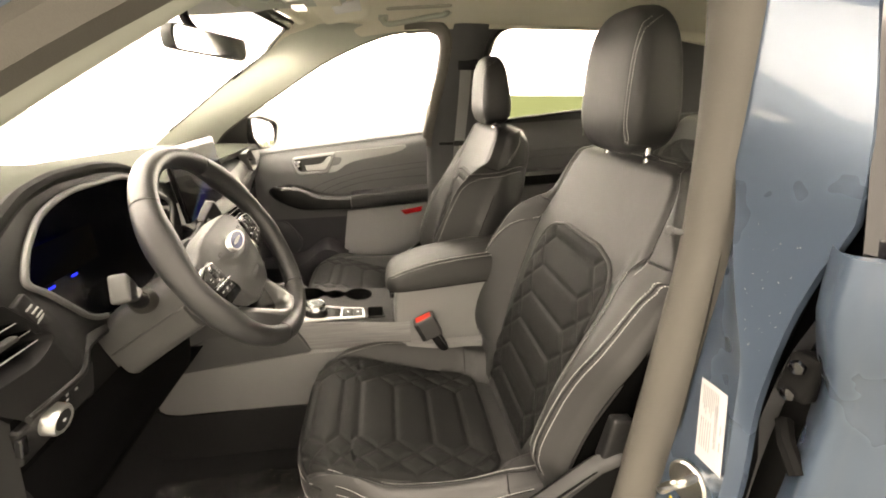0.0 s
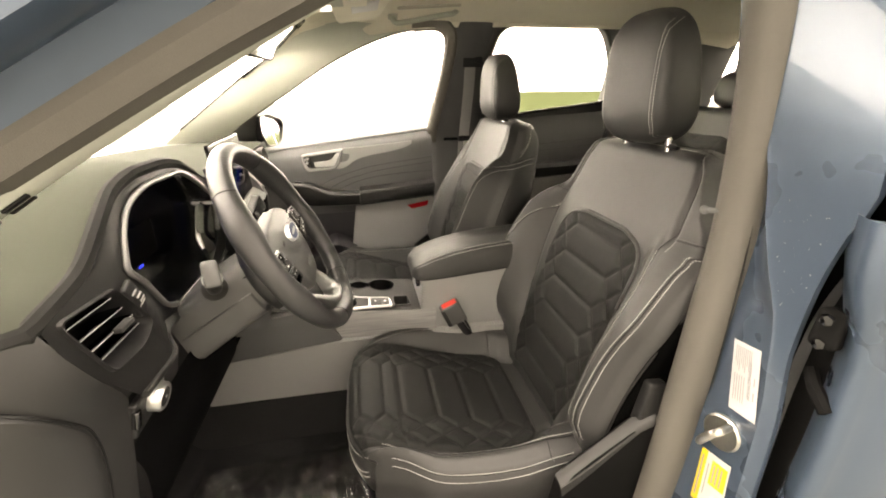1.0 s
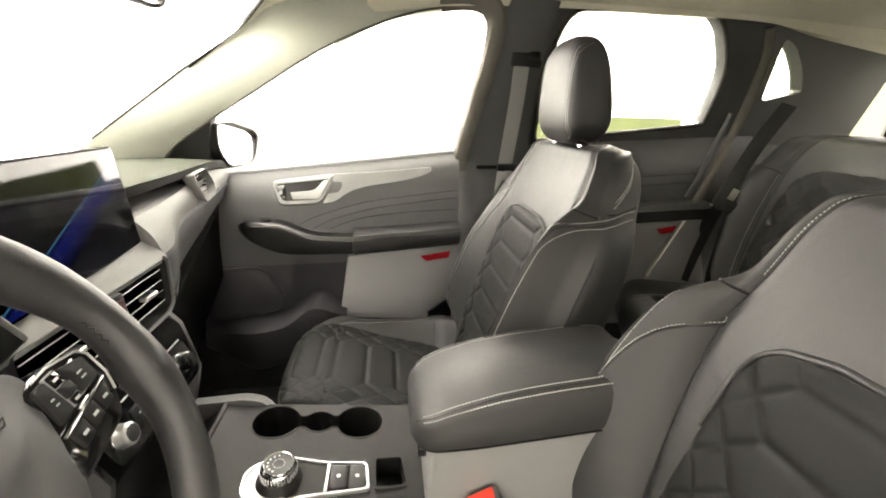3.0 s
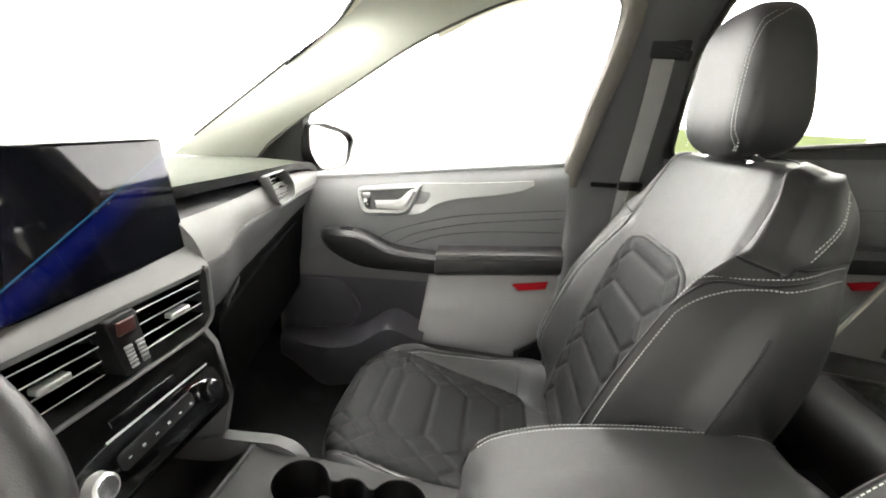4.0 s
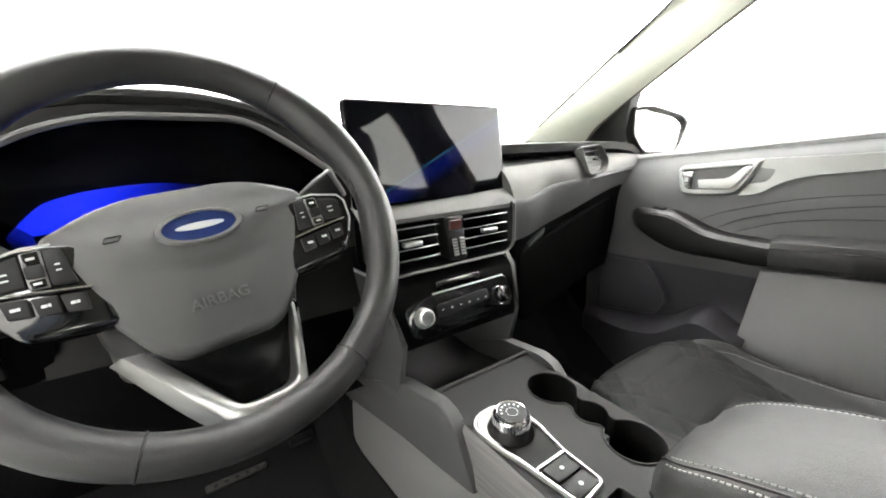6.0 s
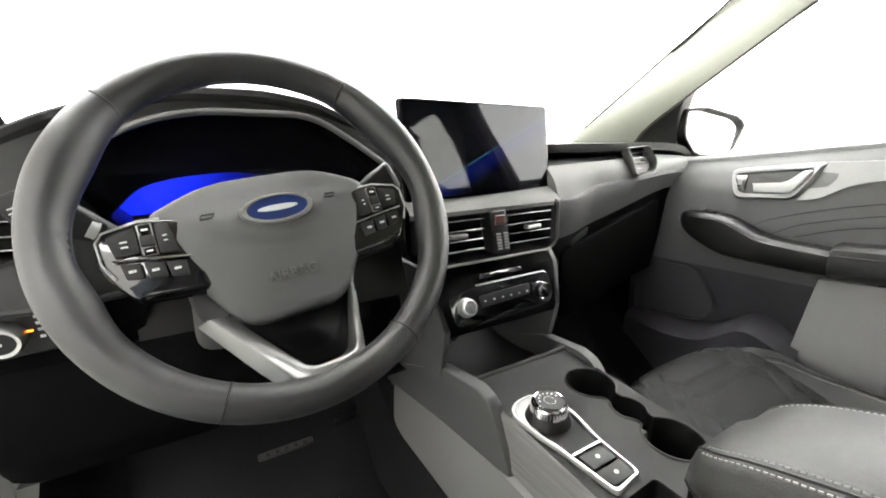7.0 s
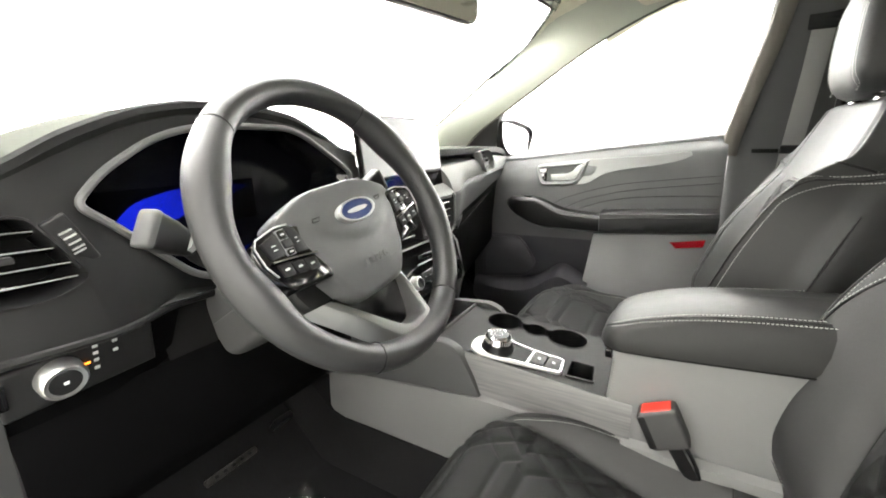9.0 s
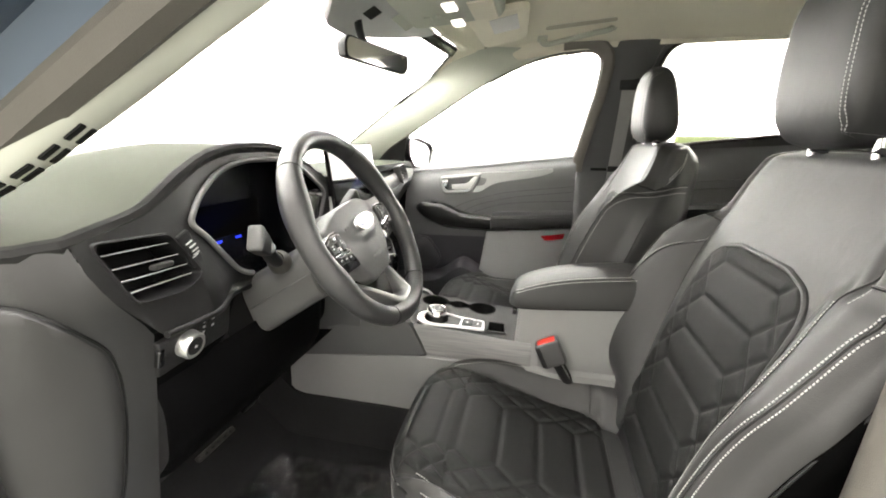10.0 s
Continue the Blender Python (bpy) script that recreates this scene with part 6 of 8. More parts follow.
def steering_column():
    ob = thing("steering_column", WC - WN * 0.2, "black plastic steering column shroud", "steering column")
    rings = []
    for d, w, h, dz in ((-0.045, 0.056, 0.050, -0.004), (-0.058, 0.072, 0.062, -0.006), (-0.085, 0.080, 0.068, -0.010), (-0.14, 0.084, 0.070, -0.014), (-0.22, 0.088, 0.074, -0.02), (-0.30, 0.090, 0.076, -0.03)):
        c = WC + WN * d + Vector((0, 0, dz))
        rr = rounded([(-w, -h, 0), (w, -h, 0), (w, h * 0.4, 0), (-w, h * 0.4, 0)], [0.03, 0.03, 0.035, 0.035], 5)
        rings.append([c + WR * p.x + WU * p.y for p in rr])
    put("shroud", *loft(rings), SHROUD, ob, "grey-black plastic shroud")
    rings = []
    for d, w, h in ((-0.078, 0.074, 0.064), (-0.084, 0.083, 0.071), (-0.14, 0.0865, 0.073), (-0.22, 0.0905, 0.077)):
        c = WC + WN * d + Vector((0, 0, -0.012 + 0.05 * (d + 0.1)))
        rr = rounded([(-w, -h, 0), (w, -h, 0), (w, -h * 0.30, 0), (-w, -h * 0.30, 0)], [0.028, 0.028, 0.004, 0.004], 4)
        rings.append([c + WR * p.x + WU * p.y for p in rr])
    put("lower_shell", *loft(rings), SHROUD, ob, "grey lower half of the shroud")
    put("wheel_back_cover", *lathe([(0.02, -0.050), (0.074, -0.051), (0.084, -0.056), (0.087, -0.066), (0.082, -0.078), (0.05, -0.082)], basis(WC - WU * 0.036, WR, WU, WN), 40), GRIP, ob, "smooth dark back cover of the wheel hub")
    put("split_line", *tube([WC + WN * d + WR * (-0.0755) + WU * (-0.005) for d in span(-0.07, -0.28, 8)], 0.0015, False, 6), DARK, ob)
    lever = [WC + WN * -0.10 + WU * -0.075 + WR * -0.035, WC + WN * -0.09 + WU * -0.092 + WR * -0.045, WC + WN * -0.05 + WU * -0.098 + WR * -0.06]
    put("adjust_lever", *tube(path(lever, 12), 0.009, False, 10, WN, 0.5), SOFT, ob, "wheel height lever")
    return ob


steering_column()


def stalk(side, tip, root, label):
    ob = thing("control_stalk", root, label, "stalk")
    a, b = Vector(root), Vector(tip)
    d = (b - a)
    put("stem", *tube(path([a, a + d * 0.35 + Vector((0, 0, -0.006)), a + d * 0.62], 14), lambda t: 0.012 - 0.002 * t, False, 12), HARD, ob, "black stem")
    u = d.normalized()
    up = (Vector((0, 0, 1)) - u * u.z).normalized()
    sd = u.cross(up)

    def section(t, h, w):
        return [a + d * t + up * p.x + sd * p.y for p in rounded([(-h, -w, 0), (h, -w, 0), (h, w, 0), (-h, w, 0)], 0.0045, 3)]

    grip = put("grip", *loft([section(0.56, 0.010, 0.009), section(0.62, 0.0125, 0.010), section(0.80, 0.0165, 0.0105), section(0.97, 0.018, 0.0105)]), HARD, ob, "flat dark grip", sharp=50)
    put("end_cap", *loft([section(0.965, 0.0185, 0.011), section(1.0, 0.0185, 0.0105), section(1.02, 0.016, 0.008)]), SOFT, grip, "grey end cap", sharp=50)
    for e in (-1, 1):
        put("inlay", *plate([a + d * t + up * h + sd * e * 0.0100 for t, h in ((0.70, -0.010), (0.90, -0.012), (0.90, 0.012), (0.70, 0.010))], sd * e, 0.004, 0.001), SHROUD, grip, "grey inlay")
    put("end_band", *tube([a + d * 0.60, a + d * 0.66], 0.0145, False, 14, (0, 0, 1), 0.8), GREY, ob, "grey band")
    put("boot", *lathe([(0.020, -0.006), (0.019, 0.006), (0.013, 0.014), (0.012, 0.02)], basis(a, d.orthogonal().normalized(), d.cross(d.orthogonal()).normalized(), d.normalized()), 18), RUBBER, ob, "black rubber boot")
    return ob


stalk(-1, (-0.338, -0.585, 0.972), (-0.376, -0.482, 0.905), "turn signal stalk with grey end beside the wheel")
stalk(1, (-0.350, -0.225, 0.985), (-0.372, -0.322, 0.930), "wiper stalk with dark end behind the wheel")


# ---- centre console ----
def deck_z(x):
    return 0.620 - 0.08 * x


CUPS = [(-0.238, 0.062, 0.040), (-0.166, 0.062, 0.026), (-0.096, 0.058, 0.041)]


def console():
    ob = thing("centre_console", (0.0, 0.0, 0.40), "black centre console with cup holders and grained side trim", "centre console")
    # deck with openings for the cups and the tray
    outer = [(-0.335, -0.107), (-0.335, 0.107), (0.01, 0.107), (0.01, -0.107)]
    left, right = [], []
    for x in span(-0.2775, -0.0555, 60):
        half = 0.0
        for cx, cy, r in CUPS:
            if abs(x - cx) < r:
                half = max(half, math.sqrt(r * r - (x - cx) ** 2))
        half = max(half, 0.014 if -0.26 < x < -0.07 else 0.002)
        left.append((x, 0.061 - half))
        right.append((x, 0.061 + half))
    cups = left + right[::-1]
    tray = [(p.x, p.y) for p in rounded([(-0.064, -0.082, 0), (-0.066, -0.027, 0), (-0.025, -0.024, 0), (-0.019, -0.076, 0)], 0.006, 3)]

    bm = bmesh.new()
    edges = []
    for line in (outer, cups, tray):
        vs = [bm.verts.new((x, y, deck_z(x))) for x, y in line]
        edges += [bm.edges.new((vs[i], vs[(i + 1) % len(vs)])) for i in range(len(vs))]
    bmesh.ops.triangle_fill(bm, use_beauty=True, use_dissolve=False, edges=edges)
    part("deck", bm, DECK, ob, "grey-black console deck", smooth=False)
    top = [Vector((x, y, deck_z(x) + 0.001)) for x, y in cups]
    low = [Vector((0.061 * 0 + x * 1.0, 0.061 + (y - 0.061) * 0.86, deck_z(x) - 0.065)) for x, y in cups]
    put("cup_well", *merge(loft([[p + Vector((0, 0, 0.0005)) for p in top], low], caps=False), plate([p + Vector((0, 0, 0.001)) for p in low], (0, 0, 1), 0.002)), DARK, ob, "deep black cup holder well", sharp=60)
    put("cup_rim", *tube(even(top + top[:1], 120, True), 0.0016, True, 6), DECK, ob, "rounded cup rim")
    put("cup_tab", *box((-0.135, 0.052, 0.605), (0.010, 0.010, 0.024), None, 0.002), HARD, ob, "sprung cup tab")
    t0 = [Vector((x, y, deck_z(x) + 0.001)) for x, y in tray]
    put("tray_well", *merge(loft([t0, [p + Vector((0, 0, -0.035)) for p in t0]], caps=False), plate([p + Vector((0, 0, -0.034)) for p in t0], (0, 0, 1), 0.002)), DARK, ob, "small square tray")
    rim = [c + (p - c) * 1.14 for c in [sum(t0, Vector()) / len(t0)] for p in t0]
    put("tray_rim", *loft([[p + Vector((0, 0, -0.001)) for p in rim], [p + Vector((0, 0, 0.003)) for p in rim], [p + Vector((0, 0, 0.003)) for p in t0], t0], caps=False), DECK, ob, "raised rim round the tray", sharp=30)
    # side skins
    for s in (-1, 1):
        def side_row(x):
            zt = deck_z(x) if x < 0.005 else 0.62
            return [Vector((x, s * 0.106, zt)), Vector((x, s * 0.1105, zt - 0.006)), Vector((x, s * 0.112, zt - 0.05)), Vector((x, s * 0.118, zt - 0.075))]
        rows = [side_row(x) for x in span(-0.255, 0.05, 16)]
        put("side_trim", *sheet(rows), WOOD, ob, "grey ash-grain side trim")
        rows = []
        for x in span(-0.62, 0.42, 40):
            zt = curve1([(-0.62, 0.512), (-0.45, 0.525), (-0.20, 0.548), (0.05, 0.548), (0.25, 0.548), (0.42, 0.55)], x)
            rows.append([Vector((x, s * 0.112, zt + 0.012)), Vector((x, s * 0.124, zt + 0.004)), Vector((x, s * 0.127, zt - 0.03)), Vector((x, s * 0.130, 0.42)), Vector((x, s * 0.135, 0.36)), Vector((x, s * 0.137, 0.325))])
        put("lower_side", *sheet(rows), SIDE_GREY, ob, "grey lower side panel")
        rows = [[Vector((x, s * 0.136, 0.330)), Vector((x, s * 0.141, 0.326)), Vector((x, s * 0.146, 0.28))] for x in span(-0.62, 0.42, 8)]
        put("carpet_side", *sheet(rows), CARPET, ob)
        # wedge that rises to the dashboard
        wedge = [(-0.60, 0.575), (-0.52, 0.600), (-0.40, 0.648), (-0.30, 0.658), (-0.272, 0.650), (-0.258, 0.636), (-0.215, 0.556), (-0.40, 0.540), (-0.62, 0.520)]
        put("wedge", *plate(rounded([Vector((x, s * (0.124 + 0.02 * step(-0.3, -0.6, x)), z)) for x, z in wedge], 0.008, 3), (0, s, 0), 0.022, 0.005), SOFT, ob, "soft black side wedge")
    # cubby floor and ramp in front of the deck
    v, f = grid(lambda x, y: Vector((x, y, curve1([(-0.62, 0.60), (-0.52, 0.585), (-0.40, 0.600), (-0.35, 0.632), (-0.333, deck_z(-0.333) - 0.001)], x))), span(-0.62, -0.333, 20), span(-0.118, 0.118, 8))
    put("cubby_floor", v, f, DARK, ob, "dark phone cubby")
    put("deck_edge", *tube([Vector((-0.335, y, deck_z(-0.335))) for y in span(-0.105, 0.105, 6)], 0.005, False, 8), DECK, ob)
    # storage box under the armrest
    rings = []
    for z, k in ((0.53, 1.0), (0.60, 1.0), (0.66, 0.985), (0.705, 0.98)):
        rr = rounded([(0.006 + 0.018 * step(0.60, 0.705, z) * 0.4, -0.108 * k, 0), (0.006 + 0.018 * step(0.60, 0.705, z) * 0.4, 0.108 * k, 0), (0.355, 0.108 * k, 0), (0.355, -0.108 * k, 0)], 0.012, 4)
        rings.append([Vector((p.x, p.y, z + 0.085 * max(0, p.x) * step(0.6, 0.7, z))) for p in rr])
    put("storage_box", *loft(rings), SIDE_GREY, ob, "grey plastic storage box")
    put("lid_latch", *box((0.004, -0.075, 0.690), (0.012, 0.022, 0.016), None, 0.003), GLOSS, ob, "black lid latch")
    return ob


console()


def armrest():
    ob = thing("armrest_lid", (0.2, 0.0, 0.72), "black leather centre armrest lid with white double stitching", "armrest")
    rings, seam, rim = [], [], []
    for x in span(-0.012, 0.365, 44):
        t = (x + 0.012) / 0.377
        zb = 0.706 + 0.085 * max(0, x)
        zs = max(zb + 0.008, curve1([(-0.012, 0.716), (-0.004, 0.733), (0.02, 0.748), (0.06, 0.764), (0.12, 0.780), (0.22, 0.794), (0.33, 0.802), (0.355, 0.797), (0.365, 0.775)], x))
        w = curve1([(0, 0.066), (0.03, 0.092), (0.10, 0.106), (0.3, 0.110), (0.95, 0.109), (1, 0.10)], t)
        h = zs - zb
        crown = 0.006 * step(0, 0.12, t) * (1 - step(0.93, 1, t))
        half = [(0.985, zb), (1.0, zb + h * 0.12), (0.97, zb + h * 0.45), (0.91, zb + h * 0.78), (0.86, zb + h * 0.93), (0.80, zs), (0.72, zs + crown * 0.30), (0.4, zs + crown * 0.8), (0, zs + crown)]
        ring = [Vector((x, -w * a, z)) for a, z in half]
        ring += [Vector((x, w * min(0.97, a * 1.04), z - 0.012 * (1 if z > zb + h * 0.5 else 0))) for a, z in half[7::-1]]
        rings.append(ring)
        seam.append((Vector((x, -w * 0.85, zb + h * 0.955)), Vector((x, -w * 0.745, zs + crown * 0.22)), Vector((x, -w * 0.797, zs))))
    put("lid", *loft(rings), LID, ob, "padded black leather lid", sharp=70)
    for e in (1, -1):
        flip = lambda p: Vector((p.x, e * p.y * (1.0 if e > 0 else 1.04), p.z - (0 if e > 0 else 0.0118)))
        stitches([flip(q[0]) for q in seam[2:-1]], (0, -0.7 * e, 0.7), ob)
        stitches([flip(q[1]) for q in seam[2:-1]], (0, -0.3 * e, 0.95), ob)
        put("edge_seam", *tube([flip(q[2]) for q in seam[1:-1]], 0.0015, False, 6), HARD, ob)
    put("base_seam", *tube([Vector((r[0].x, r[0].y - 0.001, r[0].z)) for r in rings[1:]], 0.0015, False, 6), DARK, ob)
    return ob


armrest()


def gear_selector():
    ob = thing("gear_selector", (-0.2, -0.06, 0.63), "rotary gear selector with silver bezel and park keys", "gear selector")
    on = lambda x, y, h=0.0: Vector((x, y, deck_z(x) + h))
    out = rounded([(-0.236, -0.108, 0), (-0.254, -0.088, 0), (-0.256, -0.052, 0), (-0.240, -0.034, 0), (-0.196, -0.023, 0), (-0.166, -0.030, 0), (-0.140, -0.035, 0), (-0.078, -0.037, 0), (-0.072, -0.086, 0), (-0.165, -0.098, 0), (-0.185, -0.103, 0)], [0.012, 0.02, 0.02, 0.02, 0.012, 0.01, 0.01, 0.008, 0.008, 0.01, 0.01], 5)
    mid = sum(out, Vector()) / len(out)
    edge = lambda k, h: [on(mid.x + (p.x - mid.x) * (1 - k / 0.09), mid.y + (p.y - mid.y) * (1 - k / 0.040), h) for p in out]
    put("bezel", *loft([edge(0.0, -0.001), edge(0.0, 0.006), edge(0.0008, 0.0075), edge(0.0032, 0.0075), edge(0.0042, 0.004), edge(0.0042, 0.001)], caps=False), SILVER, ob, "satin silver bezel", sharp=50)
    put("inlay", *plate(edge(0.0042, 0.0035), (0.08, 0, 1), 0.003), DECK, ob, "dark inlay")
    front = rounded([(-0.232, -0.103, 0), (-0.250, -0.086, 0), (-0.252, -0.054, 0), (-0.236, -0.038, 0), (-0.196, -0.028, 0), (-0.188, -0.100, 0)], 0.012, 5)
    put("front_plate", *plate([on(p.x, p.y, 0.0070) for p in front], (0.08, 0, 1), 0.005, 0.001), SILVER_PAINT, ob, "silver plate under the knob")
    put("divider", *box(on(-0.136, -0.064, 0.006), (0.004, 0.052, 0.006), pose(0, 0, 0, 0, 4.6, 0), 0.001), SILVER, ob, "silver divider")
    for x0, x1 in ((-0.132, -0.107), (-0.104, -0.080)):
        key = rounded([(x0, -0.086, 0), (x0, -0.043, 0), (x1, -0.043, 0), (x1, -0.084, 0)], 0.003, 3)
        kk = put("park_key", *plate([on(p.x, p.y, 0.0085) for p in key], (0.08, 0, 1), 0.006, 0.001), HARD, ob, "dark key")
        put("symbol", *lathe([(0.0001, 0.0003), (0.0028, 0.0003), (0.003, -0.0004)], basis(on((x0 + x1) / 2, -0.064, 0.0088), (1, 0, -0.08), (0, 1, 0), (0.08, 0, 1)), 12), ICON, kk)
    m = basis(on(-0.204, -0.067, 0.006), (1, 0, -0.08), (0, 1, 0), (0.08, 0, 1))
    put("knob_skirt", *lathe([(0.026, 0.014), (0.029, 0.010), (0.0325, 0.0)], m, 40), HARD, ob, "black conical knob collar")
    kn = put("knob", *lathe([(0.0200, 0.0300), (0.0216, 0.0312), (0.0228, 0.0300), (0.0230, 0.0275), (0.0245, 0.0262), (0.0254, 0.0245), (0.0256, 0.0150), (0.0262, 0.0135), (0.0262, 0.0105), (0.024, 0.0095)], m, 44), CHROME, ob, "bright silver rotary knob")
    put("knob_top", *lathe([(0.001, 0.0296), (0.012, 0.0296), (0.0205, 0.0302)], m, 32), HARD, kn, "black knob top")
    put("knob_ring", *lathe([(0.0072, 0.0298), (0.0080, 0.0304), (0.0090, 0.0298)], m, 28), SILVER, kn)
    for k in range(7):
        q = radians(100 + 25 * k)
        put("knob_mark", *box(m @ Vector((0.0150 * math.cos(q), 0.0150 * math.sin(q), 0.0302)), (0.0024, 0.0024, 0.0006)), ICON, kn)
    for k in range(36):
        q = 2 * math.pi * k / 36
        put("knurl", *box(m @ Vector((0.0256 * math.cos(q), 0.0256 * math.sin(q), 0.0200)), (0.0008, 0.0011, 0.008), pose(0, 0, 0, 0, 0, math.degrees(q))), SILVER, kn, smooth=False)
    return ob


gear_selector()


# ---- seats ----
def quilt(p, q, pitch=0.066, mid=0.070, lean=1.0):
    """Depth of the sewn grooves at p along and q across: bars in the middle, diamonds at both edges."""
    def groove(x):
        d = abs((x + 0.5) % 1.0 - 0.5)
        return math.exp(-(d / 0.075) ** 2) + 0.45 * math.exp(-(d / 0.21) ** 2)
    a = abs(q)
    k = max(0.0, a - mid) * lean / pitch
    if a < mid:
        return groove(p / pitch) / 1.45
    return max(groove(p / pitch + k), groove(p / pitch - k)) / 1.45


def front_seat(name, x0, y0, z0, out, head, label):
    """out: the side on which the door is, -1 or 1; z0 raises the backrest; head: half height, drop and setback of the head restraint."""
    ob = thing(name, (x0 - 0.1, y0, 0.36), label, "car seat", group="front seats")
    W = lambda a, b, c: Vector((x0 + a, y0 + out * b, c))

    # cushion: from the crease forwards and down over the front; across from the tunnel to the door
    PROF = [(0.05, 0.482), (-0.03, 0.484), (-0.12, 0.494), (-0.20, 0.513), (-0.28, 0.537), (-0.34, 0.553), (-0.395, 0.563), (-0.428, 0.558), (-0.446, 0.541), (-0.453, 0.515), (-0.452, 0.48), (-0.440, 0.445), (-0.415, 0.42)]
    prof = path([(a, 0, c) for a, c in PROF], 80)
    LIP = 0.80

    def cush_half(t, side=-1):
        return (0.915 if side > 0 else 0.955) * curve1([(0, 0.262), (0.15, 0.272), (0.35, 0.274), (0.50, 0.266), (0.60, 0.252), (0.68, 0.233), (0.75, 0.216), (0.82, 0.208), (1, 0.205)], t)

    def insert_edge(t, side):
        """Where the quilted panel ends across."""
        return curve1([(0.0, 0.11), (0.125, 0.130), (0.155, 0.156), (0.20, 0.172), (0.30, 0.184 if side > 0 else 0.178), (0.45, 0.188 if side > 0 else 0.180), (0.58, 0.190 if side > 0 else 0.184), (0.66, 0.188 if side > 0 else 0.182), (0.72, 0.182 if side > 0 else 0.178), (0.78, 0.172), (0.84, 0.150)], t)

    def cush_at(t, b, lift=0.0):
        f = min(78.999, max(0.0, t * 79))
        i = int(f)
        p = prof[i].lerp(prof[i + 1], f - i)
        d = (prof[i + 1] - prof[i]).normalized()
        n = Vector((d.z, 0, -d.x))
        half = cush_half(t, b)
        k = abs(b)
        edge = insert_edge(t, -1 if b < 0 else 1)
        bol = curve1([(0, 0.036), (0.10, 0.053), (0.25, 0.050), (0.40, 0.041), (0.52, 0.030), (0.62, 0.018), (0.70, 0.008), (0.78, 0.0), (1, 0)], t)
        u = max(0.0, (k - edge) / max(0.01, half - edge))
        f = step(0.50, 0.68, t)
        if b > 0:
            bol = lerp(max(0.0, curve1([(-0.40, 0.572), (-0.35, 0.560), (-0.25, 0.549), (-0.13, 0.546), (-0.04, 0.552), (0.05, 0.55)], p.x) - p.z), bol, f)
        low = lerp(curve1([(-0.40, 0.552), (-0.35, 0.546), (-0.25, 0.531), (-0.13, 0.526), (-0.04, 0.538), (0.05, 0.54)], p.x) - p.z, -0.010, f)
        h = bol * step(0.0, 0.55, u) - 0.005 * math.exp(-((k - edge) / 0.005) ** 2) * step(0.78, 0.72, t)
        h -= 0.003 * (k / edge) ** 2 if k < edge else 0.003 * (1 - u)
        h -= (bol - low) * step(0.58, 1.0, u) ** 1.3
        back = 0.045 * (k / half) ** 4 * step(0.45, 0.70, t)
        return W(p.x + back, b, p.z) + n * (h + lift)

    rows = []
    for i in range(80):
        t = i / 79
        row = [cush_at(t, lerp(-cush_half(t), cush_half(t, 1), s)) for s in span(0, 1, 81)]
        for e, top in ((-1, row[0]), (1, row[-1])):
            half = cush_half(t, e)
            side = [Vector((top.x, y0 + out * e * (half + 0.008), lerp(top.z, 0.40, 0.30))), Vector((top.x, y0 + out * e * (half + 0.008), lerp(top.z, 0.40, 0.65))), Vector((top.x, y0 + out * e * (half - 0.004), 0.395))]
            row = side[::-1] + row if e < 0 else row + side
        rows.append(row)
    put("cushion", *sheet(rows), LEATHER, ob, "smooth black leather seat cushion with padded side bolsters", sharp=75)

    # quilted insert
    qrows = []
    n = 150
    for i in range(n + 1):
        t = lerp(0.128, LIP, i / n)
        f = t * 79
        p = prof[int(f)].lerp(prof[int(f) + 1], f - int(f))
        along = p.x if t < 0.62 else -0.405 - (t - 0.655) * 0.85
        a, c = -insert_edge(t, -1), insert_edge(t, 1)
        row = []
        for s in span(0, 1, 91):
            b = lerp(a, c, s)
            g = quilt(along + 0.022, b - 0.008, 0.077, 0.086, 1.45)
            edge = max(0.0, min(1.0, min(s, 1 - s) / 0.035, i / 5, (n - i) / 5))
            row.append(cush_at(t, b, -0.006 + 0.0122 * edge ** 0.5 - 0.0046 * g * edge))
        qrows.append(row)
    put("cushion_insert", *sheet(qrows), QUILT, ob, "quilted black insert with bars and diamonds", sharp=80)
    loop = [cush_at(lerp(LIP, 0.128, k / 40), -insert_edge(lerp(LIP, 0.128, k / 40), -1) - 0.001, -0.001) for k in range(41)]
    loop += [cush_at(0.128, b, -0.001) for b in span(-0.10, 0.12, 10)]
    loop += [cush_at(lerp(0.128, LIP, k / 40), insert_edge(lerp(0.128, LIP, k / 40), 1) + 0.001, -0.001) for k in range(41)]
    put("insert_seam", *tube(loop, 0.0016, False, 6), HARD, ob)

    # welt and white thread along the rolls, front and sides
    for e in (-1, 1):
        crest = lambda t, d=0.0: cush_at(t, e * (cush_half(t, e) * 0.855 + d), 0.0005)
        line = [crest(t) for t in span(0.05, 0.72, 44)]
        stitches(line, (0, out * e * 0.5, 0.9), ob)
        put("side_welt", *tube([crest(t, 0.006) for t in span(0.05, 0.72, 44)], 0.0020, False, 6), HARD, ob)
        for dz, dy in ((0.0, 0.0025), (0.017, 0.0056)):
            low = [cush_at(t, e * cush_half(t, e)) for t in span(0.10, 0.72, 30)]
            stitches([Vector((q.x, y0 + out * e * (abs(q.y - y0) + dy), q.z - dz)) for q in low], (0, out * e, 0.1), ob)
            put("side_seam", *tube([Vector((q.x, y0 + out * e * (abs(q.y - y0) + dy * 0.8), q.z - dz - 0.004)) for q in low], 0.0012, False, 6), HARD, ob)
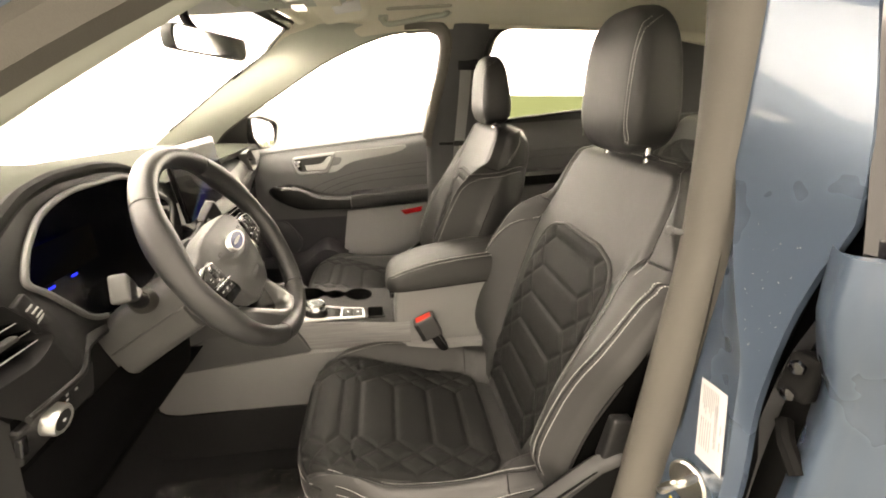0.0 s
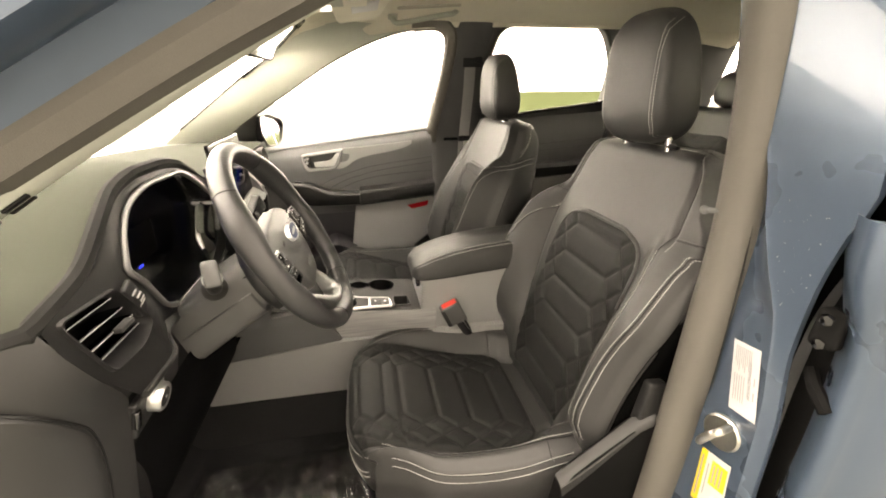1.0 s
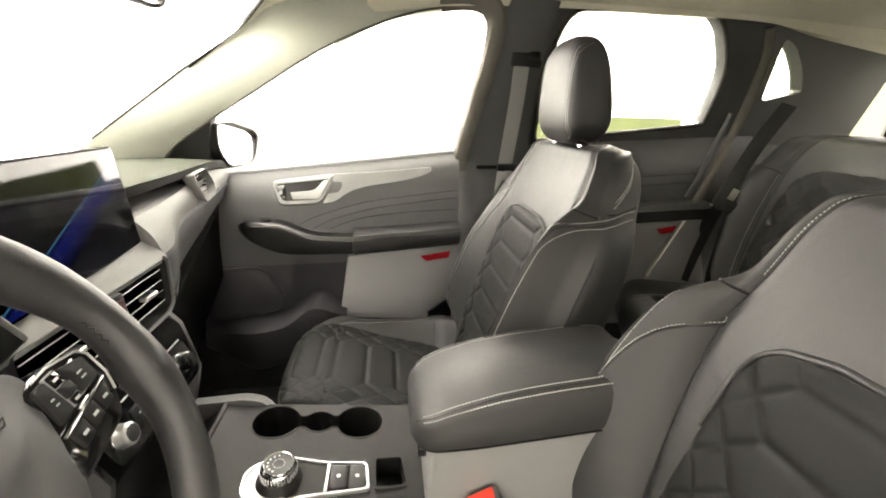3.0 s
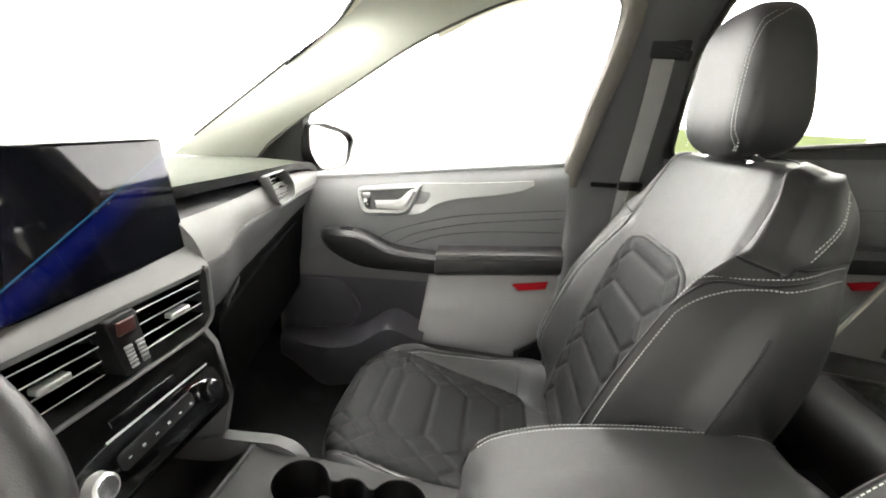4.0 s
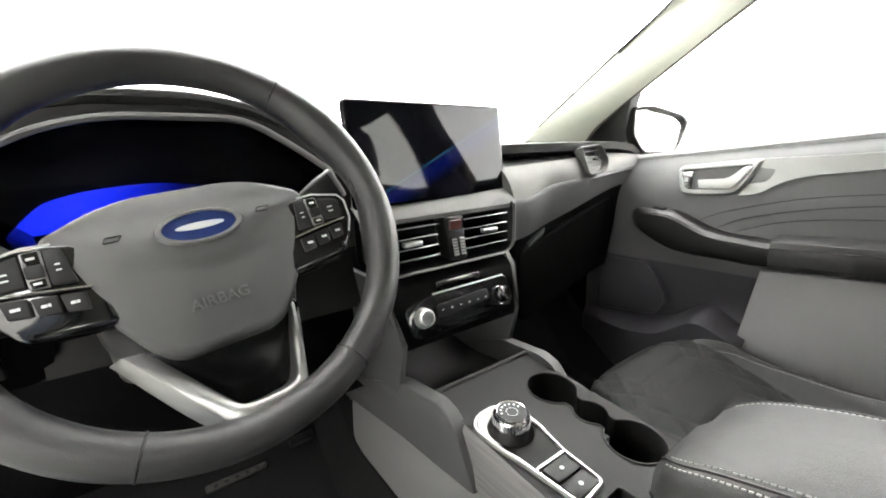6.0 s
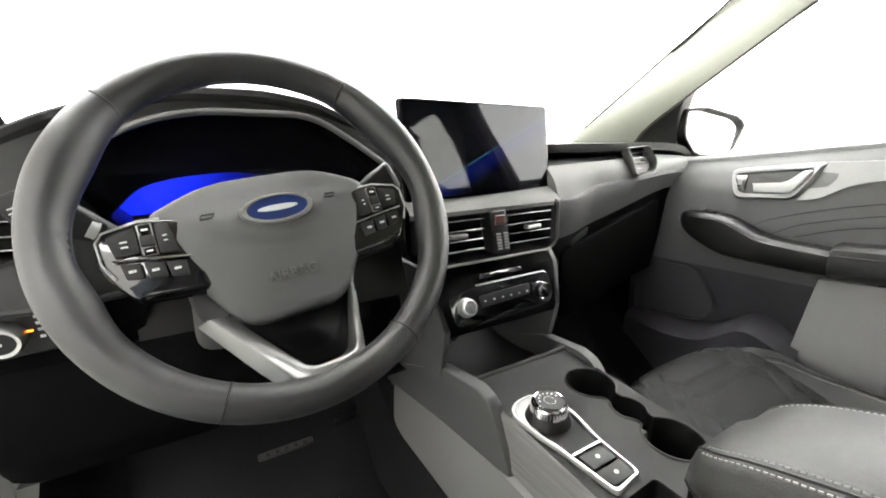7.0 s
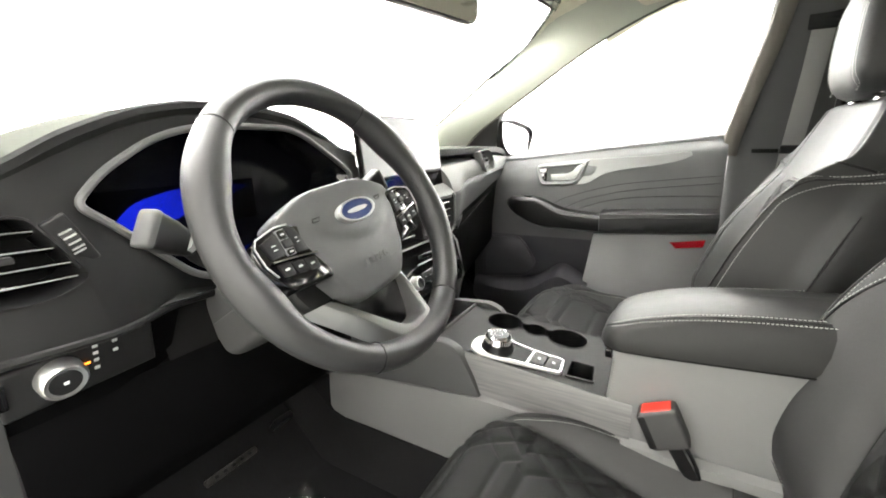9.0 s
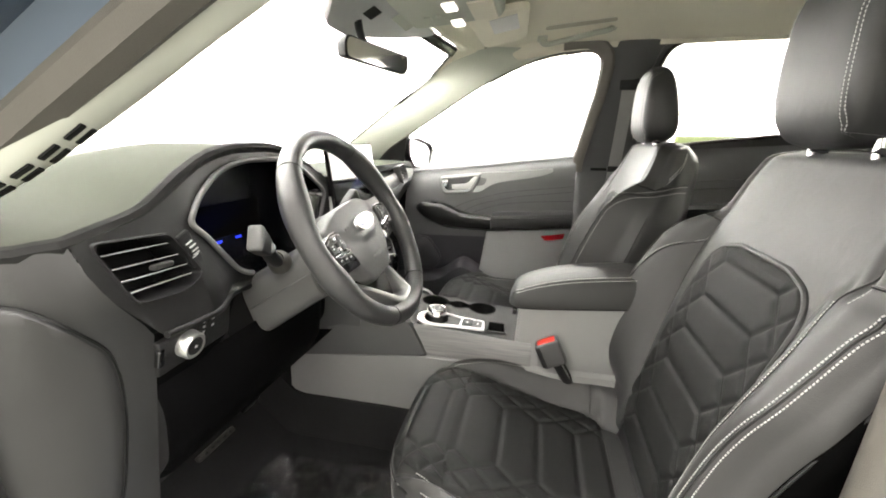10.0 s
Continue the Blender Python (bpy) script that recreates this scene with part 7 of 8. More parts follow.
    for tt in (0.83, 0.89, 0.912):
        stitches([cush_at(tt - 0.035 * abs(s) ** 6, s * cush_half(tt) * 0.93, 0.0004) for s in span(-1, 1, 44)], (-1, 0, 0.6), ob)
    put("lip_seam", *tube([cush_at(0.814 - 0.02 * abs(s) ** 6, s * 0.196, 0.0) for s in span(-1, 1, 40)], 0.0020, False, 6), HARD, ob)
    for e in (-1, 1):
        put("cross_seam", *tube([cush_at(0.165 + 0.10 * (abs(b) - 0.17), e * abs(b), 0.0004) for b in span(0.165, 0.262, 12)], 0.0014, False, 6), HARD, ob)

    # backrest
    tilt = radians(19)
    E = Vector((math.sin(tilt), 0, math.cos(tilt)))
    N = Vector((-math.cos(tilt), 0, math.sin(tilt)))
    O = Vector((x0 + 0.008, y0, 0.475 + z0))

    rise = 0.024 if out > 0 else 0.0

    def half_w(s, side=-1):
        s = s - rise * step(0.30, 0.44, s) * step(0.64, 0.56, s) if side < 0 else s
        if side > 0:
            return curve1([(0, 0.240), (0.05, 0.262), (0.10, 0.260), (0.153, 0.258), (0.23, 0.260), (0.29, 0.267), (0.35, 0.277), (0.44, 0.279), (0.49, 0.284), (0.52, 0.272), (0.55, 0.240), (0.595, 0.207), (0.63, 0.190), (0.652, 0.172), (0.668, 0.145)], s)
        return curve1([(0, 0.225), (0.06, 0.250), (0.15, 0.278), (0.25, 0.288), (0.34, 0.286), (0.42, 0.275), (0.47, 0.258), (0.505, 0.238), (0.535, 0.220), (0.595, 0.205), (0.63, 0.190), (0.652, 0.172), (0.668, 0.145)], s)

    def seam(s):
        return curve1([(0, 0.128), (0.06, 0.140), (0.11, 0.156), (0.17, 0.172), (0.25, 0.187), (0.37, 0.205), (0.45, 0.212), (0.495, 0.206), (0.53, 0.198), (0.595, 0.188), (0.63, 0.174), (0.652, 0.152), (0.668, 0.122)], s)

    def door_seam(s):
        """The stitched line on the bolster next to the door, and below the edge of that bolster."""
        return curve1([(0.05, 0.195), (0.10, 0.208), (0.15, 0.213), (0.25, 0.211), (0.31, 0.214), (0.39, 0.206), (0.47, 0.189), (0.50, 0.185)], s)

    def door_edge(s):
        return curve1([(0.05, 0.245), (0.10, 0.240), (0.153, 0.238), (0.23, 0.240), (0.29, 0.247), (0.35, 0.257), (0.44, 0.258), (0.49, 0.266), (0.52, 0.262)], s)

    def door_h(s, k):
        """Height of the bolster next to the door."""
        tall = curve1([(0, 0.0), (0.07, 0.014), (0.11, 0.045), (0.15, 0.053), (0.25, 0.051), (0.31, 0.046), (0.39, 0.029), (0.47, 0.011), (0.51, 0.0), (0.67, 0.0)], s)
        h = 0.008 + 0.010 * math.sin(math.pi * min(1, s / 0.62)) + tall * step(0.156, door_seam(s) + 0.004, k)
        h -= 0.004 * math.exp(-((k - door_seam(s)) / 0.005) ** 2) - 0.004 * math.sin(math.pi * step(door_seam(s), door_edge(s), k))
        return h - (0.40 * tall + 0.016) * step(door_edge(s) - 0.004, half_w(s, 1), k) ** 1.5

    def front_h(s, b):
        k, bs, hw = abs(b), seam(s), half_w(s, b)
        u = max(0.0, (k - bs) / max(0.004, hw - bs))
        tall = curve1([(0, 0.004), (0.07, 0.014), (0.11, 0.046), (0.15, 0.066), (0.22, 0.078), (0.32, 0.076), (0.40, 0.066), (0.46, 0.050), (0.495, 0.026), (0.52, 0.004), (0.54, 0.0), (0.67, 0)], s - rise * step(0.30, 0.44, s))
        h = 0.008 + 0.010 * math.sin(math.pi * min(1, s / 0.62)) + 0.006 * min(1.0, k / bs) ** 4 * step(0.56, 0.40, s)
        if b > 0:
            tall *= 0.2
        h += tall * (0.45 * min(1.0, u / 0.74) + 0.55 * math.sin(math.pi / 2 * min(1.0, u / 0.74)))
        h -= (0.85 * tall + 0.034) * step(0.74, 1.0, u) ** 1.4
        h -= 0.0075 * math.exp(-((k - bs) / 0.006) ** 2)
        if b > 0:
            h = lerp(door_h(s, k), h, step(0.47, 0.515, s))
        return h - 0.042 * step(0.628, 0.672, s) ** 2

    def back_at(s, b, lift=0.0):
        return O + E * s + Vector((0, out * b, 0)) + N * (front_h(s, b) + lift)

    def rear_at(s, v, k):
        """On the side panel, from the front edge (k 0) to the rear (k 1)."""
        w = half_w(s, v)
        deep = curve1([(0, 0.10), (0.2, 0.13), (0.4, 0.135), (0.57, 0.125), (0.63, 0.112), (0.652, 0.098), (0.668, 0.08)], s)
        r = O + E * s + Vector((0, out * v * w * 0.97, 0)) - N * (deep * (1 - 0.28 * abs(v) ** 7) + 0.012)
        if abs(v) < 1:
            return r
        return back_at(s, v * w).lerp(r, k) + Vector((0, out * v * (0.019 if v < 0 else 0.012) * math.sin(math.pi * k ** 0.62), 0))

    rings = []
    for s in span(0.0, 0.668, 90):
        w, bs = half_w(s), seam(s)
        cols = [-lerp(w, bs, k / 16) for k in range(16)] + [lerp(-bs, 0.15, k / 34) for k in range(34)] + [lerp(0.15, half_w(s, 1), (k / 38)) if s < 0.66 else lerp(bs * 0.5, half_w(s, 1), k / 38) for k in range(39)]
        ring = [back_at(s, b) for b in cols]
        ring += [rear_at(s, 1, k) for k in (0.1, 0.25, 0.45, 0.7, 0.9)]
        ring += [rear_at(s, v, 1) for v in span(1, -1, 25)]
        ring += [rear_at(s, -1, k) for k in (0.9, 0.7, 0.45, 0.25, 0.1)]
        rings.append(ring)
    put("backrest", *loft(rings), LEATHER, ob, "black leather backrest with raised side bolsters", sharp=75)

    def in_half(s):
        return min(seam(s) - 0.004, curve1([(0.0, 0.15), (0.20, 0.156), (0.36, 0.158), (0.41, 0.156), (0.436, 0.148), (0.454, 0.133), (0.466, 0.112), (0.474, 0.080)], s))

    qrows = []
    n = 170
    for i in range(n + 1):
        s = lerp(0.02, 0.474, i / n)
        half = in_half(s)
        row = []
        for v in span(-1, 1, 81):
            b = v * half
            g = quilt(s - 0.0095, b, 0.0715, 0.090, 1.15)
            edge = max(0.0, min(1.0, (1 - abs(v)) / 0.05, i / 5, (n - i) / 6))
            row.append(back_at(s, b, -0.005 + 0.0112 * edge ** 0.5 - 0.0048 * g * edge))
        qrows.append(row)
    put("back_insert", *sheet(qrows), QUILT, ob, "quilted black backrest insert", sharp=80)
    rim = [back_at(s, -in_half(s) - 0.001, 0.001) for s in span(0.33, 0.474, 14)] + [back_at(0.476, b, 0.001) for b in span(-0.07, 0.07, 10)]
    rim += [back_at(s, in_half(s) + 0.001, 0.001) for s in span(0.474, 0.33, 14)]
    put("insert_rim", *tube(path(rim, 80), 0.0040, False, 8), LEATHER, ob, "rolled leather rim over the insert")
    put("insert_crease", *tube([p - N * 0.002 for p in path(rim, 80)], 0.0052, False, 8), HARD, ob)

    for e in (-1, 1):
        # seam between the middle and the bolster, then round the shoulder and along the top
        low = path([back_at(0.085, 0.234, 0.0015)] + [back_at(s, door_seam(s) + 0.004, 0.0015) for s in span(0.115, 0.47, 40)], 60)
        high = [back_at(s, e * (seam(s) - 0.001), 0.0015) for s in span(0.475, 0.655, 30)]
        put("panel_seam", *tube([back_at(s, e * (seam(s) if e < 0 else lerp(door_seam(s), seam(s), step(0.46, 0.52, s))), 0.0006) for s in span(0.06, 0.664, 80)], 0.0016, False, 6), HARD, ob)
        if e > 0:
            stitches(low, N + Vector((0, -0.5 * out * e, 0)), ob)
        stitches([p + Vector((0, out * e * 0.005, 0)) for p in high], N, ob)

        def crest(d):
            """Edge of the bolster: round its lower end, up its front, then over its side to the rear."""
            at = lambda s, u: back_at(s, e * (lerp(seam(s), half_w(s), u + d) if e < 0 else door_edge(s) + d * 0.09), 0.001)
            pts = [at(0.085, 0.62)] + [at(s, 0.76) for s in span(0.11, 0.42 + rise, 26)] + [at(0.445 + rise, 0.79), at(0.468 + rise, 0.84), at(0.484 + rise, 0.95)]
            for s, k in ((0.498, 0.10), (0.512, 0.34), (0.524, 0.62), (0.532, 0.92))[:4 if e * out < 0 else 1]:
                pts.append(rear_at(s + rise - d * 0.14, e, k) + Vector((0, out * e * 0.0012, 0)))
            return path(pts, 80)

        for d in (-0.055, 0.055):
            stitches(crest(d), lambda t: N + Vector((0, out * e * (0.8 if t < 0.75 else 3.0), 0)), ob)
        if e * out > 0 > e:
            # second stitched seam that leaves the edge and curves in to the middle
            inner = path([back_at(s, e * b, 0.001) for s, b in ((0.20, 0.252), (0.27, 0.262), (0.33, 0.261), (0.385, 0.250), (0.42, 0.235), (0.446, 0.217), (0.456, 0.205), (0.462, seam(0.462)))], 60)
            stitches(inner, N + Vector((0, out * e * 0.4, 0)), ob)
            put("shoulder_crease", *tube([p - E * 0.004 for p in inner], 0.0018, False, 6), HARD, ob)
        put("bolster_seam", *tube(crest(0.0), 0.0018, False, 6), HARD, ob)
        for d in (0.0, 0.012):
            side = [rear_at(s + d, e, k) + Vector((0, out * e * 0.001, 0)) for s, k in ((0.636, 0.62), (0.605, 0.50), (0.58, 0.36), (0.555, 0.22))]
            stitches(path(side, 16), Vector((0, out * e, 0)), ob)
        # crease over the bolster's upper end and the fold on its flank
        over = [back_at(0.500 + (rise if e < 0 else 0.0) + 0.10 * (k - 0.2), e * k, 0.0) for k in span(seam(0.5), half_w(0.505, e), 8)]
        over += [rear_at(0.512 + (rise if e < 0 else 0.0) + 0.036 * k, e, k) + Vector((0, out * e * 0.0006, 0)) for k in span(0.1, 0.95, 10)]
        put("shoulder_seam", *tube(path(over, 40), 0.0024, False, 6), HARD, ob)
        fold = [rear_at(s, e, k) + Vector((0, out * e * 0.0006, 0)) for s, k in ((0.10, 0.10), (0.20, 0.14), (0.30, 0.15), (0.40, 0.15), (0.46, 0.15))]
        put("flank_seam", *tube(path(fold, 40), 0.0020, False, 6), HARD, ob)
    # side shell over the flank; its near-black colour paints the shade there
    rows = [[rear_at(s, 1, k) + Vector((0, out * (0.0055 * step(0.13, 0.24, k)), 0)) for k in (0.13, 0.18, 0.24, 0.3, 0.4, 0.5, 0.6, 0.7, 0.8, 0.9, 1.0)] for s in span(0.03, 0.520, 30)]
    put("side_shell", *sheet(rows), SHADED_SHELL, ob, "matt black plastic side shell of the backrest", sharp=60)
    put("top_welt", *tube(path([back_at(s, -seam(s), 0.001) for s in span(0.640, 0.664, 5)] + [back_at(0.666, b, 0.001) for b in span(-0.11, 0.11, 16)] + [back_at(s, seam(s), 0.001) for s in span(0.664, 0.640, 5)], 60), 0.0022, False, 6), HARD, ob)
    stitches([back_at(0.657, v, 0.0008) for v in span(-0.13, 0.13, 30)], N + E, ob)

    # head restraint on two posts
    HC = O + E * 0.770 + N * 0.054 + Vector((head[2], -out * 0.006, -head[1]))
    lean = radians(-4)
    HE, HN = Vector((math.sin(lean), 0, math.cos(lean))), Vector((-math.cos(lean), 0, math.sin(lean)))
    rings = []
    for k in span(0, 1, 30):
        c = math.cos(math.pi * k)
        hgt = -head[0] * c
        body = max(0.0, 1 - abs(c) ** 3.6) ** (1 / 3.2)
        wide = 0.106 * body * (1 - 0.13 * step(0.3, 1.0, k)) + 0.001
        deep = 0.053 * body * (1 - 0.38 * step(0.25, 1.0, k)) + 0.001
        ring = []
        for q in span(0, 2 * math.pi, 49)[:-1]:
            cq, sq = math.cos(q), math.sin(q)
            px = math.copysign(abs(cq) ** 0.36, cq) * wide
            py = math.copysign(abs(sq) ** 0.42, sq) * deep
            ring.append(HC + Vector((0, out * px, 0)) + HE * hgt + HN * (py + 0.004 * (k - 0.5)))
        rings.append(ring)
    put("headrest", *loft(rings), LEATHER, ob, "padded black leather head restraint", sharp=80)
    for e in (-1, 1):
        for d in (0.0, 0.006):
            line = []
            for r in rings[5:-6]:
                j = min(range(48), key=lambda m: abs((r[m] - HC).y * out - e * (0.080 + d)) + (0 if (r[m] - HC).dot(N) > 0 else 9))
                q = r[j]
                line.append(Vector((q.x, HC.y + out * e * (0.080 + d), q.z)) + N * 0.001)
            stitches(line, N, ob)
        put("post", *tube([O + E * 0.63 + Vector((0, out * e * 0.070, 0)) - N * 0.008, HC + HE * -0.06 + Vector((0, out * e * 0.070, 0)) - N * 0.008], 0.0065, False, 12), CHROME, ob, "chrome head restraint post")
        put("guide", *lathe([(0.008, 0.010), (0.014, 0.008), (0.016, 0.0)], basis(O + E * 0.652 + Vector((0, out * e * 0.070, 0)) - N * 0.008, Vector((0, 1, 0)), E.cross(Vector((0, 1, 0))), E), 16), HARD, ob, "black post guide")

    # plastic side trim towards the door, and the rails
    trim = [(-0.40, 0.395), (-0.20, 0.41), (-0.075, 0.44), (-0.062, 0.520), (-0.048, 0.540), (0.070, 0.632), (0.115, 0.645), (0.13, 0.60), (0.10, 0.42), (-0.38, 0.35)]
    st = put("side_trim", *plate(rounded([W(a, 0.306, c) for a, c in trim], 0.010, 3), (0, out, 0), 0.03, 0.004), MATT, ob, "black plastic side trim")
    # sloping top of the same trim, in a lighter plastic to look lit
    put("lit_top_face", *sheet([[W(a, 0.284, c + 0.006), W(a + 0.001, 0.298, c + 0.004), W(a + 0.003, 0.3075, c - 0.003), W(a + 0.006, 0.308, c - 0.024 * k)] for a, c, k in ((-0.068, 0.528, 1.0), (-0.050, 0.540, 0.9), (-0.01, 0.570, 0.7), (0.030, 0.602, 0.45), (0.070, 0.634, 0.25), (0.110, 0.648, 0.2))]), END_PANEL, st, "smooth dark grey sloping top", sharp=50)
    put("front_trim", *box(W(-0.36, 0, 0.40), (0.06, 0.40, 0.05), None, 0.01), HARD, ob)
    for e in (-1, 1):
        put("rail", *box(W(-0.12, e * 0.19, 0.335), (0.52, 0.035, 0.05), None, 0.004), STEEL if e < 0 else HARD, ob, "steel seat rail")
    return ob


front_seat("driver_seat", 0.250, -0.340, 0.0, -1, (0.124, 0.0, 0.0), "black leather driver seat with quilted insert and white stitching")
front_seat("passenger_seat", 0.150, 0.385, 0.012, 1, (0.110, 0.020, 0.015), "black leather passenger seat with quilted insert and white stitching")


# ---- rear bench ----
def rear_bench():
    ob = thing("rear_bench", (1.0, 0.0, 0.36), "black leather rear bench seat with quilted panels", "car seat")
    tilt = math.atan2(0.38, 1.0)
    E = Vector((math.sin(tilt), 0, math.cos(tilt)))
    N = Vector((-math.cos(tilt), 0, math.sin(tilt)))

    def section(yc, out, k, heads):
        """One seat of the bench: out is the side of its door, k its width against the right-hand one."""
        def at(x, b, z):
            return Vector((x, yc + out * b * k, z))

        # cushion with a rolled front edge and a flat outer bolster
        prof = path([(0.79, 0, 0.40), (0.765, 0, 0.46), (0.755, 0, 0.52), (0.763, 0, 0.562), (0.79, 0, 0.583), (0.85, 0, 0.588), (0.95, 0, 0.580), (1.06, 0, 0.568), (1.15, 0, 0.560)], 60)

        def cush(t, b, lift=0.0):
            f = min(58.999, t * 59)
            p = prof[int(f)].lerp(prof[int(f) + 1], f - int(f))
            h = 0.016 * step(0.25, 0.32, b) - 0.050 * step(0.345, 0.385, abs(b)) ** 1.6 - 0.005 * math.exp(-((b - 0.245) / 0.006) ** 2)
            back = 0.05 * step(0.20, 0.38, b) ** 2 * step(0.8, 0.3, t)
            return at(p.x + back, b, p.z + (h + lift) * step(0.1, 0.40, t))

        put("cushion", *sheet([[cush(t, b) for b in span(-0.385, 0.385, 70)] for t in span(0, 1, 50)]), LEATHER, ob, "black leather rear cushion", sharp=70)
        rows = []
        for i in range(91):
            t = lerp(0.44, 0.95, i / 90)
            row = []
            for v in span(0, 1, 61):
                b = lerp(-0.22, 0.238, v)
                x = lerp(0.78, 1.15, (t - 0.40) / 0.6)
                e = max(0.0, min(1.0, min(v, 1 - v) / 0.04, i / 5, (90 - i) / 5))
                row.append(cush(t, b, -0.005 + 0.0120 * e ** 0.5 - 0.0055 * quilt(x, b - 0.01, 0.066, 0.105, 1.3) * e))
            rows.append(row)
        put("cushion_insert", *sheet(rows), QUILT, ob, "quilted insert with bars and diamonds", sharp=80)
        put("cushion_seam", *tube([cush(t, 0.245, 0.0008) for t in span(0.35, 0.97, 30)], 0.0018, False, 6), HARD, ob)
        stitches([cush(t, 0.252, 0.0) for t in span(0.35, 0.97, 30)], (0, 0, 1), ob, 0.007)

        # backrest
        O = Vector((1.075, yc, 0.565))
        half_w = lambda s: curve1([(0, 0.20), (0.06, 0.26), (0.12, 0.30), (0.22, 0.34), (0.36, 0.368), (0.48, 0.372), (0.56, 0.36), (0.60, 0.335), (0.625, 0.285)], s)
        seam = lambda s: curve1([(0, 0.165), (0.08, 0.195), (0.2, 0.222), (0.36, 0.240), (0.47, 0.246), (0.54, 0.235), (0.60, 0.20), (0.625, 0.16)], s)

        def back(s, b, lift=0.0):
            a, bs, hw = abs(b), seam(s), half_w(s)
            u = max(0.0, (a - bs) / (hw - bs))
            tall = 0.048 * curve1([(0, 0.3), (0.10, 0.9), (0.25, 1.0), (0.42, 0.8), (0.52, 0.3), (0.625, 0.0)], s)
            h = 0.012 * math.sin(math.pi * min(1, s / 0.6)) + tall * math.sin(math.pi / 2 * min(1.0, u / 0.55)) - (tall + 0.05) * step(0.6, 1.0, u) ** 1.6
            h -= 0.007 * math.exp(-((a - bs) / 0.007) ** 2)
            return O + E * s + Vector((0, out * b * k, 0)) + N * (h + lift - 0.05 * step(0.57, 0.63, s) ** 2)

        rings = []
        for s in span(0, 0.625, 60):
            hw, bs = half_w(s), seam(s)
            cols = [-lerp(hw, bs, j / 12) for j in range(12)] + [lerp(-bs, bs, j / 24) for j in range(25)] + [lerp(bs, hw, (j + 1) / 12) for j in range(12)]
            ring = [back(s, b) for b in cols]
            ring += [O + E * s + Vector((0, out * v * hw * 0.97 * k, 0)) - N * 0.10 for v in span(1, -1, 9)]
            rings.append(ring)
        put("backrest", *loft(rings), LEATHER, ob, "black leather rear backrest", sharp=75)
        rows = []
        for i in range(111):
            s = lerp(0.02, 0.50, i / 110)
            hw = min(seam(s) - 0.008, curve1([(0, 0.19), (0.36, 0.215), (0.44, 0.205), (0.475, 0.175), (0.50, 0.12)], s))
            row = []
            for v in span(-1, 1, 61):
                e = max(0.0, min(1.0, (1 - abs(v)) / 0.05, i / 5, (110 - i) / 6))
                row.append(back(s, v * hw, -0.005 + 0.0125 * e ** 0.5 - 0.0060 * quilt(s + 0.45 * max(0.0, 0.10 - abs(v * hw)), v * hw, 0.075, 0.105, 1.2) * e))
            rows.append(row)
        put("back_insert", *sheet(rows), QUILT, ob, "quilted backrest insert", sharp=80)
        for e in (-1, 1):
            put("panel_seam", *tube([back(s, e * seam(s), 0.0008) for s in span(0.05, 0.60, 40)], 0.002, False, 6), HARD, ob)
            stitches([back(s, e * (seam(s) + 0.008), 0.0008) for s in span(0.06, 0.46, 40)], N, ob, 0.007)
            put("cross_seam", *tube([back(0.47 + 0.12 * (b - 0.24), e * b, 0.001) for b in span(seam(0.47), 0.36, 12)], 0.002, False, 6), HARD, ob)
        for yy in heads:
            rings = []
            for j in span(0, 1, 14):
                c = math.cos(math.pi * j)
                b = max(0.0, 1 - abs(c) ** 3) ** 0.4
                cen = Vector((1.365 + 0.03 * j, yy, 1.20 - 0.075 * c))
                rings.append([cen + Vector((0.045 * b * math.copysign(abs(math.sin(q)) ** 0.7, math.sin(q)), 0.125 * b * math.copysign(abs(math.cos(q)) ** 0.6, math.cos(q)), 0)) for q in span(0, 2 * math.pi, 25)[:-1]])
            put("headrest", *loft(rings), LEATHER, ob, "low rear head restraint", sharp=80)
            for e in (-0.06, 0.06):
                put("post", *tube([(1.372, yy + e, 1.08), (1.372, yy + e, 1.15)], 0.006, False, 10), CHROME, ob, "chrome post")

    section(0.395, 1, 1.0, [0.36])
    section(-0.335, -1, 0.9, [-0.40, -0.05])
    return ob


rear_bench()


def strap(name, pts, width, across, parent, mat=None, label=""):
    """A flat woven band along points."""
    rows = []
    a = Vector(across).normalized() * (width / 2)
    pts = [Vector(p) for p in pts]
    for i, p in enumerate(pts):
        d = (pts[min(i + 1, len(pts) - 1)] - pts[max(i - 1, 0)]).normalized()
        n = d.cross(a).normalized() * 0.0008
        rows.append([p - a + n, p - a * 0.9 + n * 1.6, p + a * 0.9 + n * 1.6, p + a + n, p + a - n, p - a - n])
    return put(name, *loft(rows), mat or WEBBING, parent, label, sharp=30)


